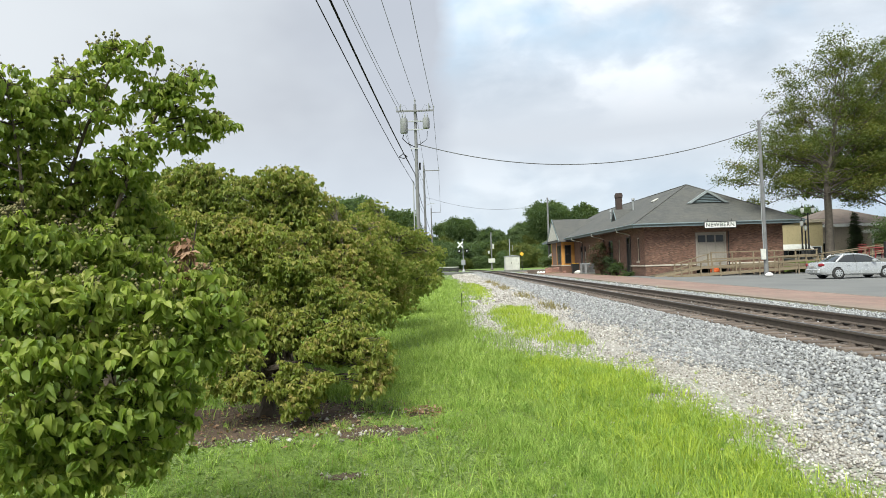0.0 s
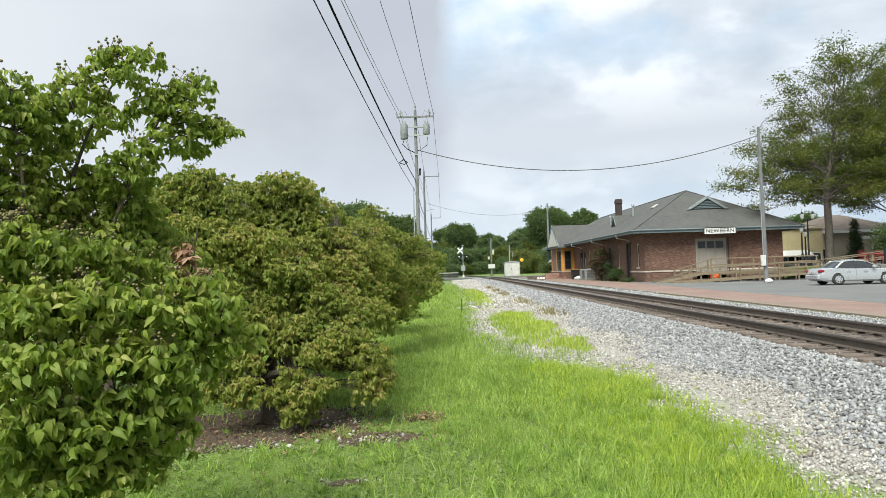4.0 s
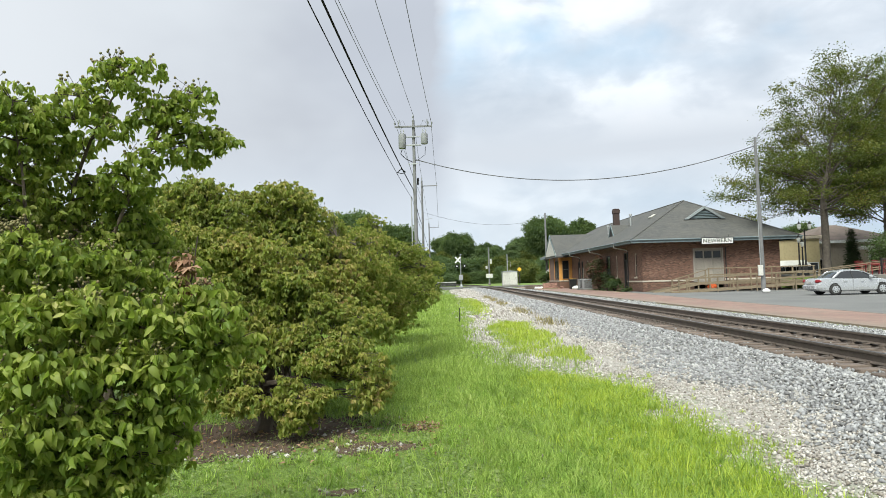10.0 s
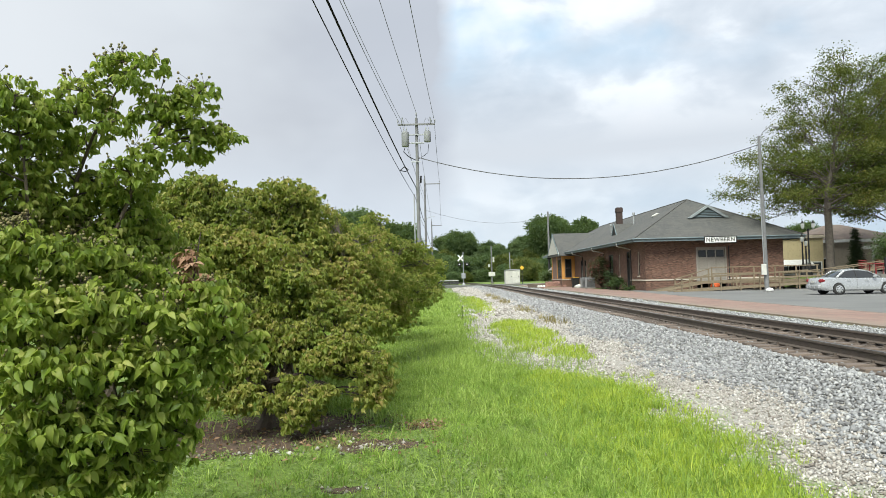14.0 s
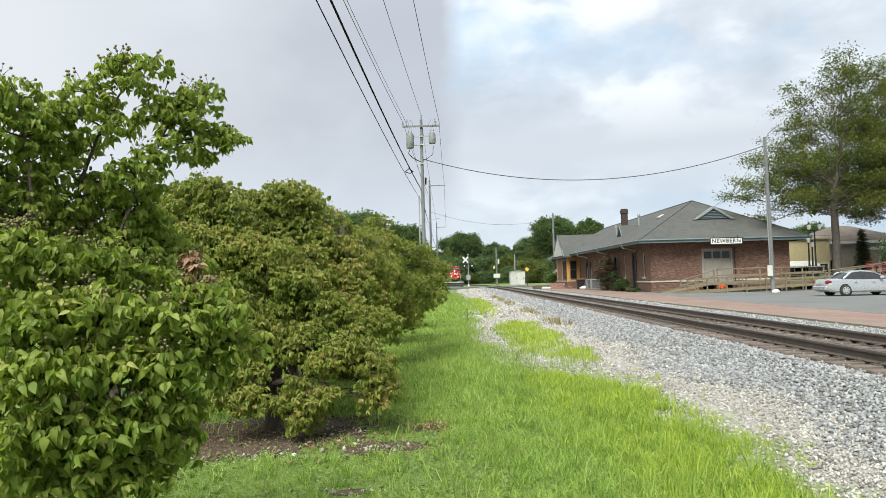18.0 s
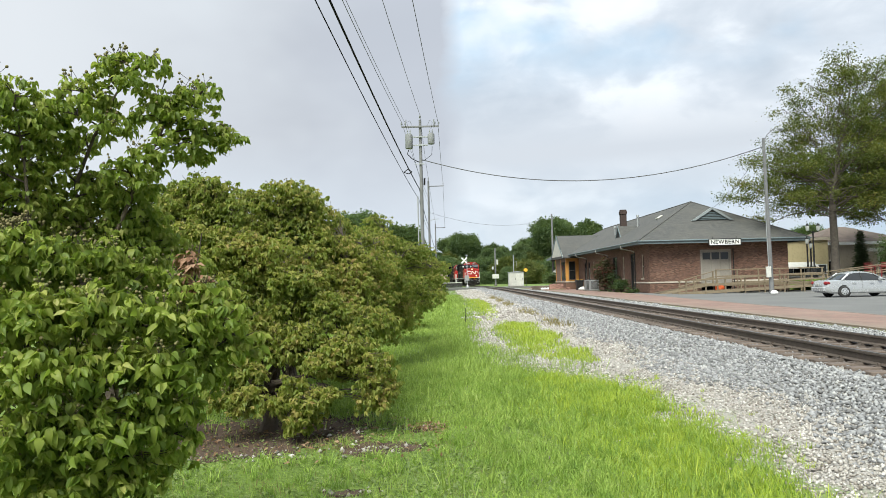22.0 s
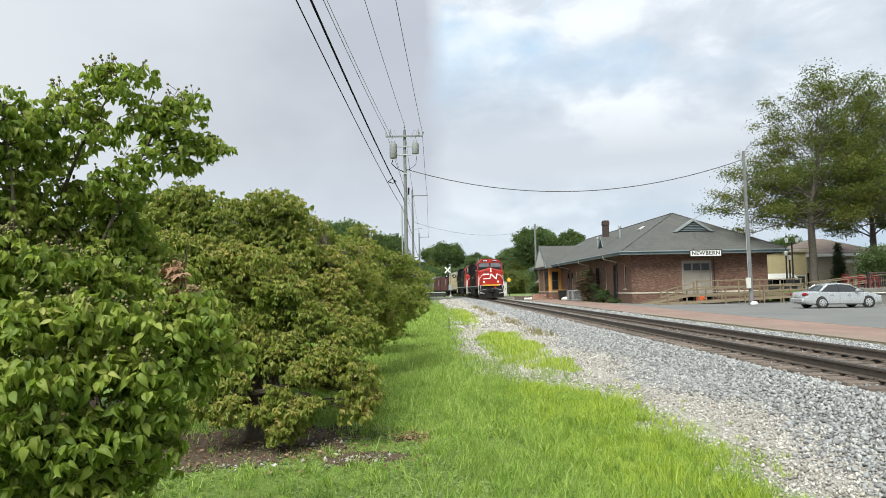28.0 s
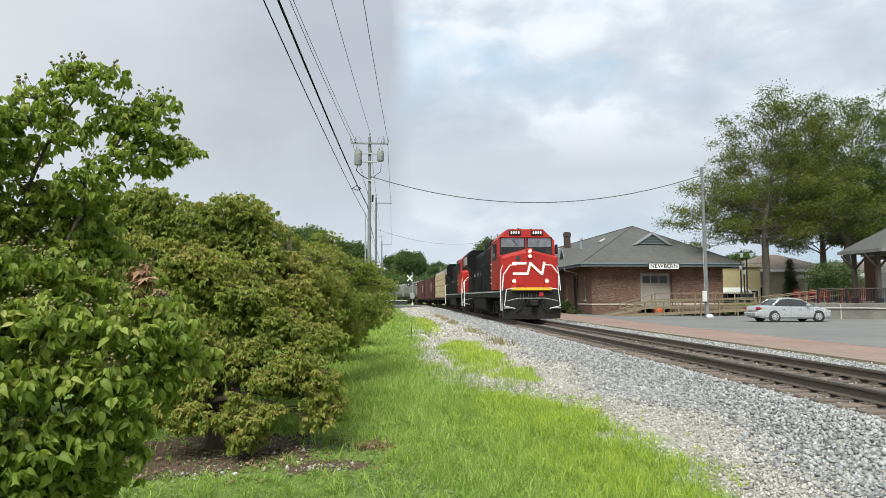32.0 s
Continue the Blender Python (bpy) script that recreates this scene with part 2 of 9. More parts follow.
def shingle_paint(n, p, o):
    co = n.add("ShaderNodeNewGeometry").outputs["Position"]
    sep = n.add("ShaderNodeSeparateXYZ", ("Vector", co))
    vec = n.add("ShaderNodeCombineXYZ", (0, n.math("ADD", sep.outputs[0], sep.outputs[1])), (1, n.math("MULTIPLY", sep.outputs[2], 1.0)), (2, 0.0)).outputs[0]
    row = n.add("ShaderNodeTexBrick", ("Vector", vec), ("Scale", 1.0), ("Brick Width", 0.3), ("Row Height", 0.07), ("Mortar Size", 0.004),
                ("Color1", (0.066, 0.067, 0.066, 1)), ("Color2", (0.092, 0.09, 0.086, 1)), ("Mortar", (0.035, 0.035, 0.035, 1)))
    big = n.noise(co, 0.45, 5.0, 0.6)
    col = n.mix(n.math("MULTIPLY", n.remap(big, 0.42, 0.66), 0.5), row.outputs["Color"], (0.108, 0.102, 0.09))
    put(n, p, color=col, rough=0.92, normal=bump(n, n.noise(co, 50.0, 3.0), 0.25, 0.005))


def plank_paint(c, c2):
    def build(n, p, o):
        co = n.add("ShaderNodeTexCoord").outputs["Object"]
        info = n.add("ShaderNodeObjectInfo").outputs["Random"]
        st = n.add("ShaderNodeMapping", ("Vector", co), ("Scale", (1.5, 12.0, 12.0))).outputs[0]
        g = n.noise(st, 3.0, 5.0, 0.6)
        col = n.mix(n.remap(g, 0.35, 0.7), c, c2)
        k = n.math("ADD", n.math("MULTIPLY", info, 0.3), 0.82)
        col = n.mix(1.0, col, n.add("ShaderNodeCombineColor", (0, k), (1, k), (2, k)).outputs[0], "MULTIPLY")
        put(n, p, color=col, rough=0.8, normal=bump(n, g, 0.2, 0.004))
    return build


def glow(name, c, strength):
    m = bpy.data.materials.new(name)
    m.use_nodes = True
    m.node_tree.nodes.clear()
    n = Nodes(m.node_tree)
    e = n.add("ShaderNodeEmission", ("Color", (*c, 1)), ("Strength", strength))
    n.add("ShaderNodeOutputMaterial", ("Surface", e.outputs[0]))
    return m


def glass_paint(n, p, o):
    put(n, p, color=(0.014, 0.015, 0.015, 1), rough=0.1)
    p.inputs["Specular IOR Level"].default_value = 0.4


M = {
    "ground": material("soil_and_turf", ground_paint),
    "asphalt": material("grey_asphalt", asphalt_paint, 0.88),
    "paver": material("red_pavers", paver_paint, 0.85),
    "ballast": stones("grey_ballast", ((0.0, (0.13, 0.128, 0.13)), (0.3, (0.21, 0.21, 0.216)), (0.75, (0.31, 0.312, 0.32)), (1.0, (0.42, 0.415, 0.41)))),
    "gravel": stones("pale_gravel", ((0.0, (0.17, 0.145, 0.12)), (0.35, (0.34, 0.31, 0.28)), (0.8, (0.47, 0.44, 0.405)), (1.0, (0.6, 0.575, 0.54)))),
    "brick": material("red_brown_brick", brick_paint, 0.9),
    "mortar": worn("brick_mortar", (0.17, 0.11, 0.09), (0.135, 0.085, 0.07), 0.95, scale=1.2),
    "roof": material("grey_shingles", shingle_paint, 0.92),
    "trim": worn("blue_grey_trim", (0.14, 0.18, 0.195), (0.11, 0.145, 0.16), 0.6, scale=1.5),
    "paletrim": worn("pale_blue_grey_trim", (0.3, 0.33, 0.34), (0.22, 0.25, 0.26), 0.6, scale=1.5),
    "white": worn("white_paint", (0.76, 0.76, 0.74), (0.66, 0.66, 0.64), 0.55, dirty=0.12),
    "offwhite": worn("dull_white", (0.55, 0.54, 0.5), (0.44, 0.43, 0.4), 0.7),
    "stone": worn("pale_limestone", (0.5, 0.45, 0.38), (0.4, 0.35, 0.29), 0.85),
    "doorpaint": worn("grey_door_paint", (0.3, 0.275, 0.24), (0.25, 0.225, 0.2), 0.6, scale=1.0),
    "orange": worn("ochre_wood_paint", (0.5, 0.24, 0.055), (0.42, 0.19, 0.04), 0.6),
    "dark": worn("black_paint", (0.014, 0.014, 0.015), (0.022, 0.021, 0.02), 0.55, spec=0.2),
    "darkgrey": worn("dark_grey_paint", (0.05, 0.05, 0.052), (0.035, 0.035, 0.035), 0.65, spec=0.2),
    "grey": worn("grey_metal_paint", (0.32, 0.33, 0.34), (0.25, 0.26, 0.27), 0.5),
    "tank": worn("dull_grey_tank_paint", (0.27, 0.275, 0.28), (0.2, 0.205, 0.21), 0.6),
    "galv": worn("galvanised_steel", (0.42, 0.43, 0.44), (0.32, 0.33, 0.34), 0.45, 0.5),
    "pole": worn("weathered_pole_wood", (0.185, 0.185, 0.188), (0.13, 0.13, 0.134), 0.85, scale=2.0),
    "rail": worn("rusty_rail_side", (0.105, 0.082, 0.068), (0.075, 0.06, 0.05), 0.7, 0.2, scale=6.0),
    "railtop": worn("worn_rail_head", (0.11, 0.10, 0.10), (0.08, 0.075, 0.075), 0.4, 0.5, scale=8.0),
    "tie": worn("old_sleeper_wood", (0.15, 0.115, 0.095), (0.095, 0.074, 0.063), 0.92, scale=5.0, relief=0.5, vary=0.3),
    "rust": worn("rusty_iron", (0.15, 0.07, 0.04), (0.09, 0.045, 0.03), 0.85, scale=8.0),
    "darkbrick": worn("dark_chimney_brick", (0.055, 0.034, 0.03), (0.038, 0.027, 0.025), 0.9, scale=4.0),
    "oldbrick": worn("dusty_old_brick", (0.34, 0.2, 0.16), (0.26, 0.14, 0.11), 0.9, scale=5.0, vary=0.3),
    "soil": worn("bare_brown_soil", (0.09, 0.056, 0.037), (0.055, 0.036, 0.025), 0.98, scale=3.0, relief=0.8, dirt=(0.12, 0.09, 0.065), dirty=0.35),
    "clod": stones("soil_clods", ((0.0, (0.04, 0.027, 0.02)), (0.6, (0.095, 0.062, 0.043)), (1.0, (0.15, 0.11, 0.08))), 0.98),
    "lumber": material("pale_deck_lumber", plank_paint((0.24, 0.19, 0.125), (0.155, 0.12, 0.08)), 0.8),
    "darkwood": material("dark_stained_timber", plank_paint((0.07, 0.05, 0.04), (0.045, 0.033, 0.028)), 0.8),
    "bark": worn("grey_brown_bark", (0.13, 0.1, 0.075), (0.075, 0.058, 0.045), 0.95, scale=6.0, relief=0.8),
    "palebark": worn("grey_bark", (0.135, 0.115, 0.095), (0.085, 0.07, 0.06), 0.95, scale=5.0, relief=0.8),
    "twig": worn("dark_twig", (0.07, 0.05, 0.038), (0.045, 0.034, 0.027), 0.9, scale=9.0),
    "concrete": worn("weathered_concrete", (0.19, 0.178, 0.16), (0.125, 0.118, 0.105), 0.9, scale=0.8, dirty=0.4),
    "silver": worn("silver_car_paint", (0.49, 0.5, 0.51), (0.475, 0.485, 0.495), 0.22, 0.55, scale=0.5, relief=0.0, vary=0.0, dirty=0.0),
    "rubber": worn("tyre_rubber", (0.02, 0.02, 0.02), (0.028, 0.027, 0.026), 0.85),
    "glass": material("dark_window_glass", glass_paint, 0.06),
    "tail": worn("red_lens", (0.2, 0.01, 0.014), (0.17, 0.009, 0.012), 0.25, dirty=0.0),
    "engred": worn("bright_red_engine_paint", (0.37, 0.02, 0.016), (0.3, 0.018, 0.014), 0.42, scale=1.0, dirty=0.15, spec=0.3),
    "engblack": worn("sooty_black_engine_paint", (0.006, 0.006, 0.007), (0.011, 0.011, 0.011), 0.55, scale=1.0, dirt=(0.03, 0.027, 0.025), dirty=0.2, spec=0.08),
    "frame": worn("dusty_underframe", (0.024, 0.022, 0.02), (0.014, 0.013, 0.012), 0.9, scale=2.0, dirt=(0.05, 0.044, 0.038), dirty=0.35, spec=0.1),
    "boxred": worn("oxide_red_car_paint", (0.095, 0.024, 0.024), (0.065, 0.018, 0.019), 0.7, scale=0.8, dirty=0.35),
    "tan": worn("tan_lumber_wrap", (0.52, 0.4, 0.25), (0.45, 0.33, 0.2), 0.7, scale=0.8),
    "hopper": worn("grey_hopper_paint", (0.2, 0.195, 0.185), (0.13, 0.128, 0.12), 0.7, scale=0.6, dirty=0.45),
    "yellow": worn("yellow_paint", (0.72, 0.42, 0.03), (0.62, 0.36, 0.03), 0.5),
    "cream": worn("cream_stucco", (0.52, 0.43, 0.25), (0.45, 0.37, 0.21), 0.85, scale=0.5),
    "beige": worn("beige_wall_paint", (0.52, 0.45, 0.36), (0.44, 0.38, 0.3), 0.85, scale=0.5),
    "brownroof": worn("brown_shingles", (0.15, 0.115, 0.095), (0.11, 0.085, 0.072), 0.92, scale=1.0),
    "carglass": worn("car_window_glass", (0.035, 0.037, 0.04), (0.03, 0.032, 0.035), 0.08, dirty=0.0, relief=0.0, spec=0.7),
    "redmetal": worn("red_painted_metal", (0.2, 0.018, 0.022), (0.16, 0.016, 0.018), 0.5),
    "cable": worn("black_cable", (0.012, 0.012, 0.012), (0.014, 0.014, 0.014), 0.9, dirty=0.0, relief=0.0, spec=0.1),
    "wire": worn("grey_wire", (0.13, 0.13, 0.135), (0.11, 0.11, 0.115), 0.9, 0.0, dirty=0.0, relief=0.0, spec=0.1),
    "conered": worn("orange_plastic", (0.65, 0.12, 0.03), (0.55, 0.1, 0.03), 0.5),
    "deadleaf": leafy("dry_brown_leaves", ((0.0, (0.12, 0.06, 0.035)), (0.5, (0.26, 0.14, 0.085)), (1.0, (0.42, 0.28, 0.19))), 0.8, 0.2),
    "fruit": worn("olive_brown_fruit", (0.2, 0.16, 0.065), (0.13, 0.14, 0.05), 0.7, scale=14.0, vary=0.3),
    "dogwood": leafy("dogwood_leaves", ((0.0, (0.125, 0.195, 0.032)), (0.45, (0.215, 0.29, 0.05)), (0.85, (0.345, 0.39, 0.08)), (1.0, (0.52, 0.47, 0.15))), 0.5, 0.58, 0.4),
    "dogwood2": leafy("yellowing_dogwood_leaves", ((0.0, (0.12, 0.18, 0.037)), (0.45, (0.235, 0.285, 0.055)), (0.85, (0.37, 0.37, 0.088)), (1.0, (0.5, 0.39, 0.14))), 0.5, 0.58, 0.4, 0.9, 0.45),
    # Lit dogwood leaves: light on clump tops put into colour, with some real yellowing.
    "litleaf": leafy("pale_lit_dogwood_leaves", ((0.0, (0.21, 0.29, 0.045)), (0.5, (0.34, 0.405, 0.08)), (0.85, (0.47, 0.47, 0.14)), (1.0, (0.58, 0.51, 0.25))), 0.5, 0.55),
    "litleaf2": leafy("lit_yellowing_dogwood_leaves", ((0.0, (0.21, 0.25, 0.052)), (0.5, (0.37, 0.365, 0.09)), (0.8, (0.5, 0.41, 0.145)), (1.0, (0.52, 0.33, 0.165))), 0.5, 0.58, 0.35, 0.9, 0.5),
    "oak": leafy("olive_tree_leaves", ((0.0, (0.042, 0.062, 0.022)), (0.4, (0.085, 0.105, 0.03)), (0.75, (0.155, 0.155, 0.04)), (1.0, (0.28, 0.215, 0.055))), 0.6, 0.42, 0.25, 0.35, 0.6),
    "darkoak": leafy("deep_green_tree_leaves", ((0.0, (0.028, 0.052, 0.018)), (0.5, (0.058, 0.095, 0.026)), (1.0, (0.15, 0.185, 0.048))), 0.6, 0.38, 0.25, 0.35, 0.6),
    "woods": leafy("dark_woodland_leaves", ((0.0, (0.045, 0.08, 0.038)), (0.5, (0.08, 0.125, 0.052)), (1.0, (0.15, 0.19, 0.08))), 0.6, 0.42, 0.3, 0.25, 0.5),
    "conifer": leafy("dark_evergreen_leaves", ((0.0, (0.03, 0.055, 0.025)), (1.0, (0.06, 0.095, 0.04))), 0.6, 0.2),
    "redbush": leafy("dark_red_shrub_leaves", ((0.0, (0.03, 0.042, 0.02)), (0.5, (0.05, 0.058, 0.028)), (0.74, (0.13, 0.03, 0.035)), (1.0, (0.38, 0.04, 0.07))), 0.6, 0.2, 0.3, 0.8, 0.55),
    "limegrass": leafy("lime_green_grass", ((0.0, (0.2, 0.3, 0.03)), (0.4, (0.34, 0.45, 0.045)), (0.85, (0.47, 0.54, 0.08)), (1.0, (0.55, 0.57, 0.14))), 0.6, 0.4),
    "grass": leafy("green_grass", ((0.0, (0.12, 0.19, 0.04)), (0.4, (0.245, 0.35, 0.07)), (0.85, (0.4, 0.51, 0.125)), (1.0, (0.56, 0.57, 0.26))), 0.6, 0.38, 0.3, 1.6, 0.4),
    "tuftgrass": leafy("tufted_green_grass", ((0.0, (0.09, 0.17, 0.035)), (0.35, (0.2, 0.33, 0.06)), (0.75, (0.42, 0.55, 0.12)), (1.0, (0.66, 0.68, 0.3))), 0.6, 0.42, 0.3, 5.0, 0.6),
    "weed": leafy("grey_green_weeds", ((0.0, (0.09, 0.135, 0.045)), (0.5, (0.17, 0.235, 0.08)), (1.0, (0.32, 0.36, 0.16))), 0.6, 0.35),
    "drygrass": leafy("dry_straw_grass", ((0.0, (0.16, 0.12, 0.055)), (1.0, (0.36, 0.29, 0.14))), 0.8, 0.3),
}
M["headlight"] = glow("lit_headlight", (1.0, 0.72, 0.4), 3.2)
M["cabglass"] = worn("sky_reflecting_cab_glass", (0.3, 0.31, 0.32), (0.2, 0.21, 0.22), 0.08, 0.75, dirty=0.0, relief=0.0)
M["lampglass"] = worn("milky_lantern_glass", (0.42, 0.43, 0.42), (0.36, 0.37, 0.36), 0.3, dirty=0.05)

# ---- mesh helpers ----


class Shape:
    """Collects vertices and faces of one part."""

    def __init__(self):
        self.v, self.f = [], []

    def add(self, verts, faces):
        k = len(self.v)
        self.v += [tuple(p) for p in verts]
        self.f += [tuple(i + k for i in f) for f in faces]
        return self

    def box(self, x0, y0, z0, x1, y1, z1, c=0.0, m=None):
        """A box; c: chamfer of its edges; m: a pose for it."""
        lo, hi = (min(x0, x1), min(y0, y1), min(z0, z1)), (max(x0, x1), max(y0, y1), max(z0, z1))
        c = min(c, *(0.45 * (h - l) for l, h in zip(lo, hi)))
        if c <= 0:
            v = [(x, y, z) for x in (lo[0], hi[0]) for y in (lo[1], hi[1]) for z in (lo[2], hi[2])]
            f = [(0, 1, 3, 2), (4, 6, 7, 5), (0, 4, 5, 1), (2, 3, 7, 6), (0, 2, 6, 4), (1, 5, 7, 3)]
        else:
            v, ids = [], {}
            for sx in (0, 1):
                for sy in (0, 1):
                    for sz in (0, 1):
                        s = (sx, sy, sz)
                        for a in range(3):
                            p = [hi[k] if s[k] else lo[k] for k in range(3)]
                            for k in range(3):
                                if k != a:
                                    p[k] += -c if s[k] else c
                            ids[s, a] = len(v)
                            v.append(tuple(p))
            f = []
            for a in range(3):
                b, d = (a + 1) % 3, (a + 2) % 3
                for s in (0, 1):
                    ring = []
                    for sb, sd in ((0, 0), (1, 0), (1, 1), (0, 1)):
                        k = [0, 0, 0]
                        k[a], k[b], k[d] = s, sb, sd
                        ring.append(ids[tuple(k), a])
                    f.append(tuple(ring if s else ring[::-1]))
                for sb in (0, 1):
                    for sd in (0, 1):
                        k0, k1 = [0, 0, 0], [0, 0, 0]
                        k0[a], k1[a] = 0, 1
                        k0[b] = k1[b] = sb
                        k0[d] = k1[d] = sd
                        q = (ids[tuple(k0), b], ids[tuple(k1), b], ids[tuple(k1), d], ids[tuple(k0), d])
                        f.append(q if sb == sd else q[::-1])
            for sx in (0, 1):
                for sy in (0, 1):
                    for sz in (0, 1):
                        t = tuple(ids[(sx, sy, sz), a] for a in range(3))
                        f.append(t if (sx + sy + sz) % 2 else t[::-1])
        if m is not None:
            v = [tuple(m @ Vector(p)) for p in v]
        return self.add(v, f)

    def tube(self, pts, r, n=8, cap=True):
        """A round bar through pts; r: one radius or one for each point."""
        pts = [Vector(p) for p in pts]
        rs = [r] * len(pts) if isinstance(r, (int, float)) else list(r)
        k0, v, f = 0, [], []
        side = None
        for i, p in enumerate(pts):
            d = (pts[min(i + 1, len(pts) - 1)] - pts[max(i - 1, 0)]).normalized()
            if side is None:
                side = d.orthogonal().normalized()
            side = (side - d * side.dot(d)).normalized()
            up = d.cross(side)
            for j in range(n):
                a = 2 * math.pi * j / n
                v.append(tuple(p + (side * math.cos(a) + up * math.sin(a)) * rs[i]))
        for i in range(len(pts) - 1):
            for j in range(n):
                a, b = i * n + j, i * n + (j + 1) % n
                f.append((a, b, b + n, a + n))
        if cap:
            f.append(tuple(range(n))[::-1])
            f.append(tuple(range((len(pts) - 1) * n, len(pts) * n)))
        return self.add(v, f)

    def cyl(self, a, b, r, n=12, r2=None):
        return self.tube([a, b], [r, r if r2 is None else r2], n)

    def lathe(self, profile, n=16, m=None, axis="z"):
        """Turns (radius, height) pairs round an axis."""
        v, f = [], []
        for r, h in profile:
            for j in range(n):
                a = 2 * math.pi * j / n
                p = (r * math.cos(a), r * math.sin(a), h)
                v.append(p if axis == "z" else (h, p[0], p[1]) if axis == "x" else (p[1], h, p[0]))
        for i in range(len(profile) - 1):
            for j in range(n):
                a, b = i * n + j, i * n + (j + 1) % n
                f.append((a, b, b + n, a + n))
        f.append(tuple(range(n))[::-1])
        f.append(tuple(range((len(profile) - 1) * n, len(profile) * n)))
        if m is not None:
            v = [tuple(m @ Vector(p)) for p in v]
        return self.add(v, f)

    def prism(self, outline, a, b, axis="y"):
        """An outline of (u, w) pairs drawn out from a to b along an axis; u, w are the two other axes in order."""
        n = len(outline)
        put3 = {"y": lambda u, w, s: (u, s, w), "x": lambda u, w, s: (s, u, w), "z": lambda u, w, s: (u, w, s)}[axis]
        v = [put3(u, w, a) for u, w in outline] + [put3(u, w, b) for u, w in outline]
        f = [tuple(range(n)), tuple(range(n, 2 * n))[::-1]]
        f += [(i, i + n, (i + 1) % n + n, (i + 1) % n) for i in range(n)]
        return self.add(v, f)

    def mesh(self, name, mat, smooth=False):
        me = bpy.data.meshes.new(name)
        me.from_pydata(self.v, [], self.f)
        me.materials.append(mat)
        me.update()
        bm = bmesh.new()
        bm.from_mesh(me)
        bmesh.ops.recalc_face_normals(bm, faces=bm.faces)
        bm.to_mesh(me)
        bm.free()
        if smooth:
            for poly in me.polygons:
                poly.use_smooth = True
            me.set_sharp_from_angle(angle=radians(38))
        return me


def part(name, shape, mat, parent=None, label="", at=None, smooth=False):
    """Links a shape (or a ready mesh) as one mesh object under a thing or part."""
    me = shape.mesh(name, mat, smooth) if isinstance(shape, Shape) else shape
    ob = new(name, me)
    if at is not None:
        ob.matrix_basis = at
    if parent is not None:
        ob.parent = parent
    return tagged(ob, label)


def thing(name, label, category, at=None, group="", kind=""):
    ob = new(name)
    ob.empty_display_size = 0.2
    if at is not None:
        ob.matrix_basis = at
    return tagged(ob, label, category, group, kind)


def fast_mesh(name, verts, tris, mat, smooth=False):
    """A triangle mesh from numpy arrays."""
    me = bpy.data.meshes.new(name)
    verts, tris = np.asarray(verts, np.float32).reshape(-1, 3), np.asarray(tris, np.int32).reshape(-1, 3)
    me.vertices.add(len(verts))
    me.vertices.foreach_set("co", verts.ravel())
    me.loops.add(tris.size)
    me.loops.foreach_set("vertex_index", tris.ravel())
    me.polygons.add(len(tris))
    me.polygons.foreach_set("loop_start", np.arange(0, tris.size, 3, dtype=np.int32))
    if smooth:
        me.polygons.foreach_set("use_smooth", np.ones(len(tris), bool))
    me.materials.append(mat)
    me.update(calc_edges=True)
    me.validate()
    return me


def unit(a):
    return a / np.maximum(np.linalg.norm(a, axis=-1, keepdims=True), 1e-9)


def leaf_arrays(base, way, face, length, width, droop=0.25, fold=0.12):
    """Leaves folded along the midrib: base points, directions, rough normals, sizes."""
    way = unit(way)
    side = unit(np.cross(way, face))
    nrm = np.cross(side, way)
    L, W = np.asarray(length)[:, None], np.asarray(width)[:, None]
    c1 = base + way * L * 0.45 - nrm * W * fold
    l1 = base + way * L * 0.42 - side * W * 0.5 + nrm * W * fold
    r1 = base + way * L * 0.42 + side * W * 0.5 + nrm * W * fold
    tip = base + way * L - nrm * L * droop
    v = np.stack([base, l1, c1, r1, tip], 1)
    k = np.arange(len(base))[:, None, None] * 5
    t = np.array([[0, 2, 1], [0, 3, 2], [1, 2, 4], [2, 3, 4]])[None] + k
    return v.reshape(-1, 3), t.reshape(-1, 3)


def oval_arrays(base, way, face, length, width, droop=0.22, fold=0.1):
    """Rounder leaves with a bent midrib, for trees close by."""
    way = unit(way)
    side = unit(np.cross(way, face))
    nrm = np.cross(side, way)
    L, W = np.asarray(length)[:, None], np.asarray(width)[:, None]

    def at(u, s, lift):
        return base + way * L * u + side * W * s + nrm * (W * lift - L * droop * u * u)
    v = np.stack([at(0, 0, 0), at(0.28, -0.44, fold), at(0.3, 0, -fold), at(0.28, 0.44, fold), at(0.66, -0.4, fold), at(0.68, 0, -fold), at(0.66, 0.4, fold), at(1, 0, 0)], 1)
    t = np.array([[0, 2, 1], [0, 3, 2], [1, 2, 5], [1, 5, 4], [2, 3, 6], [2, 6, 5], [4, 5, 7], [5, 6, 7]])[None] + np.arange(len(base))[:, None, None] * 8
    return v.reshape(-1, 3), t.reshape(-1, 3)


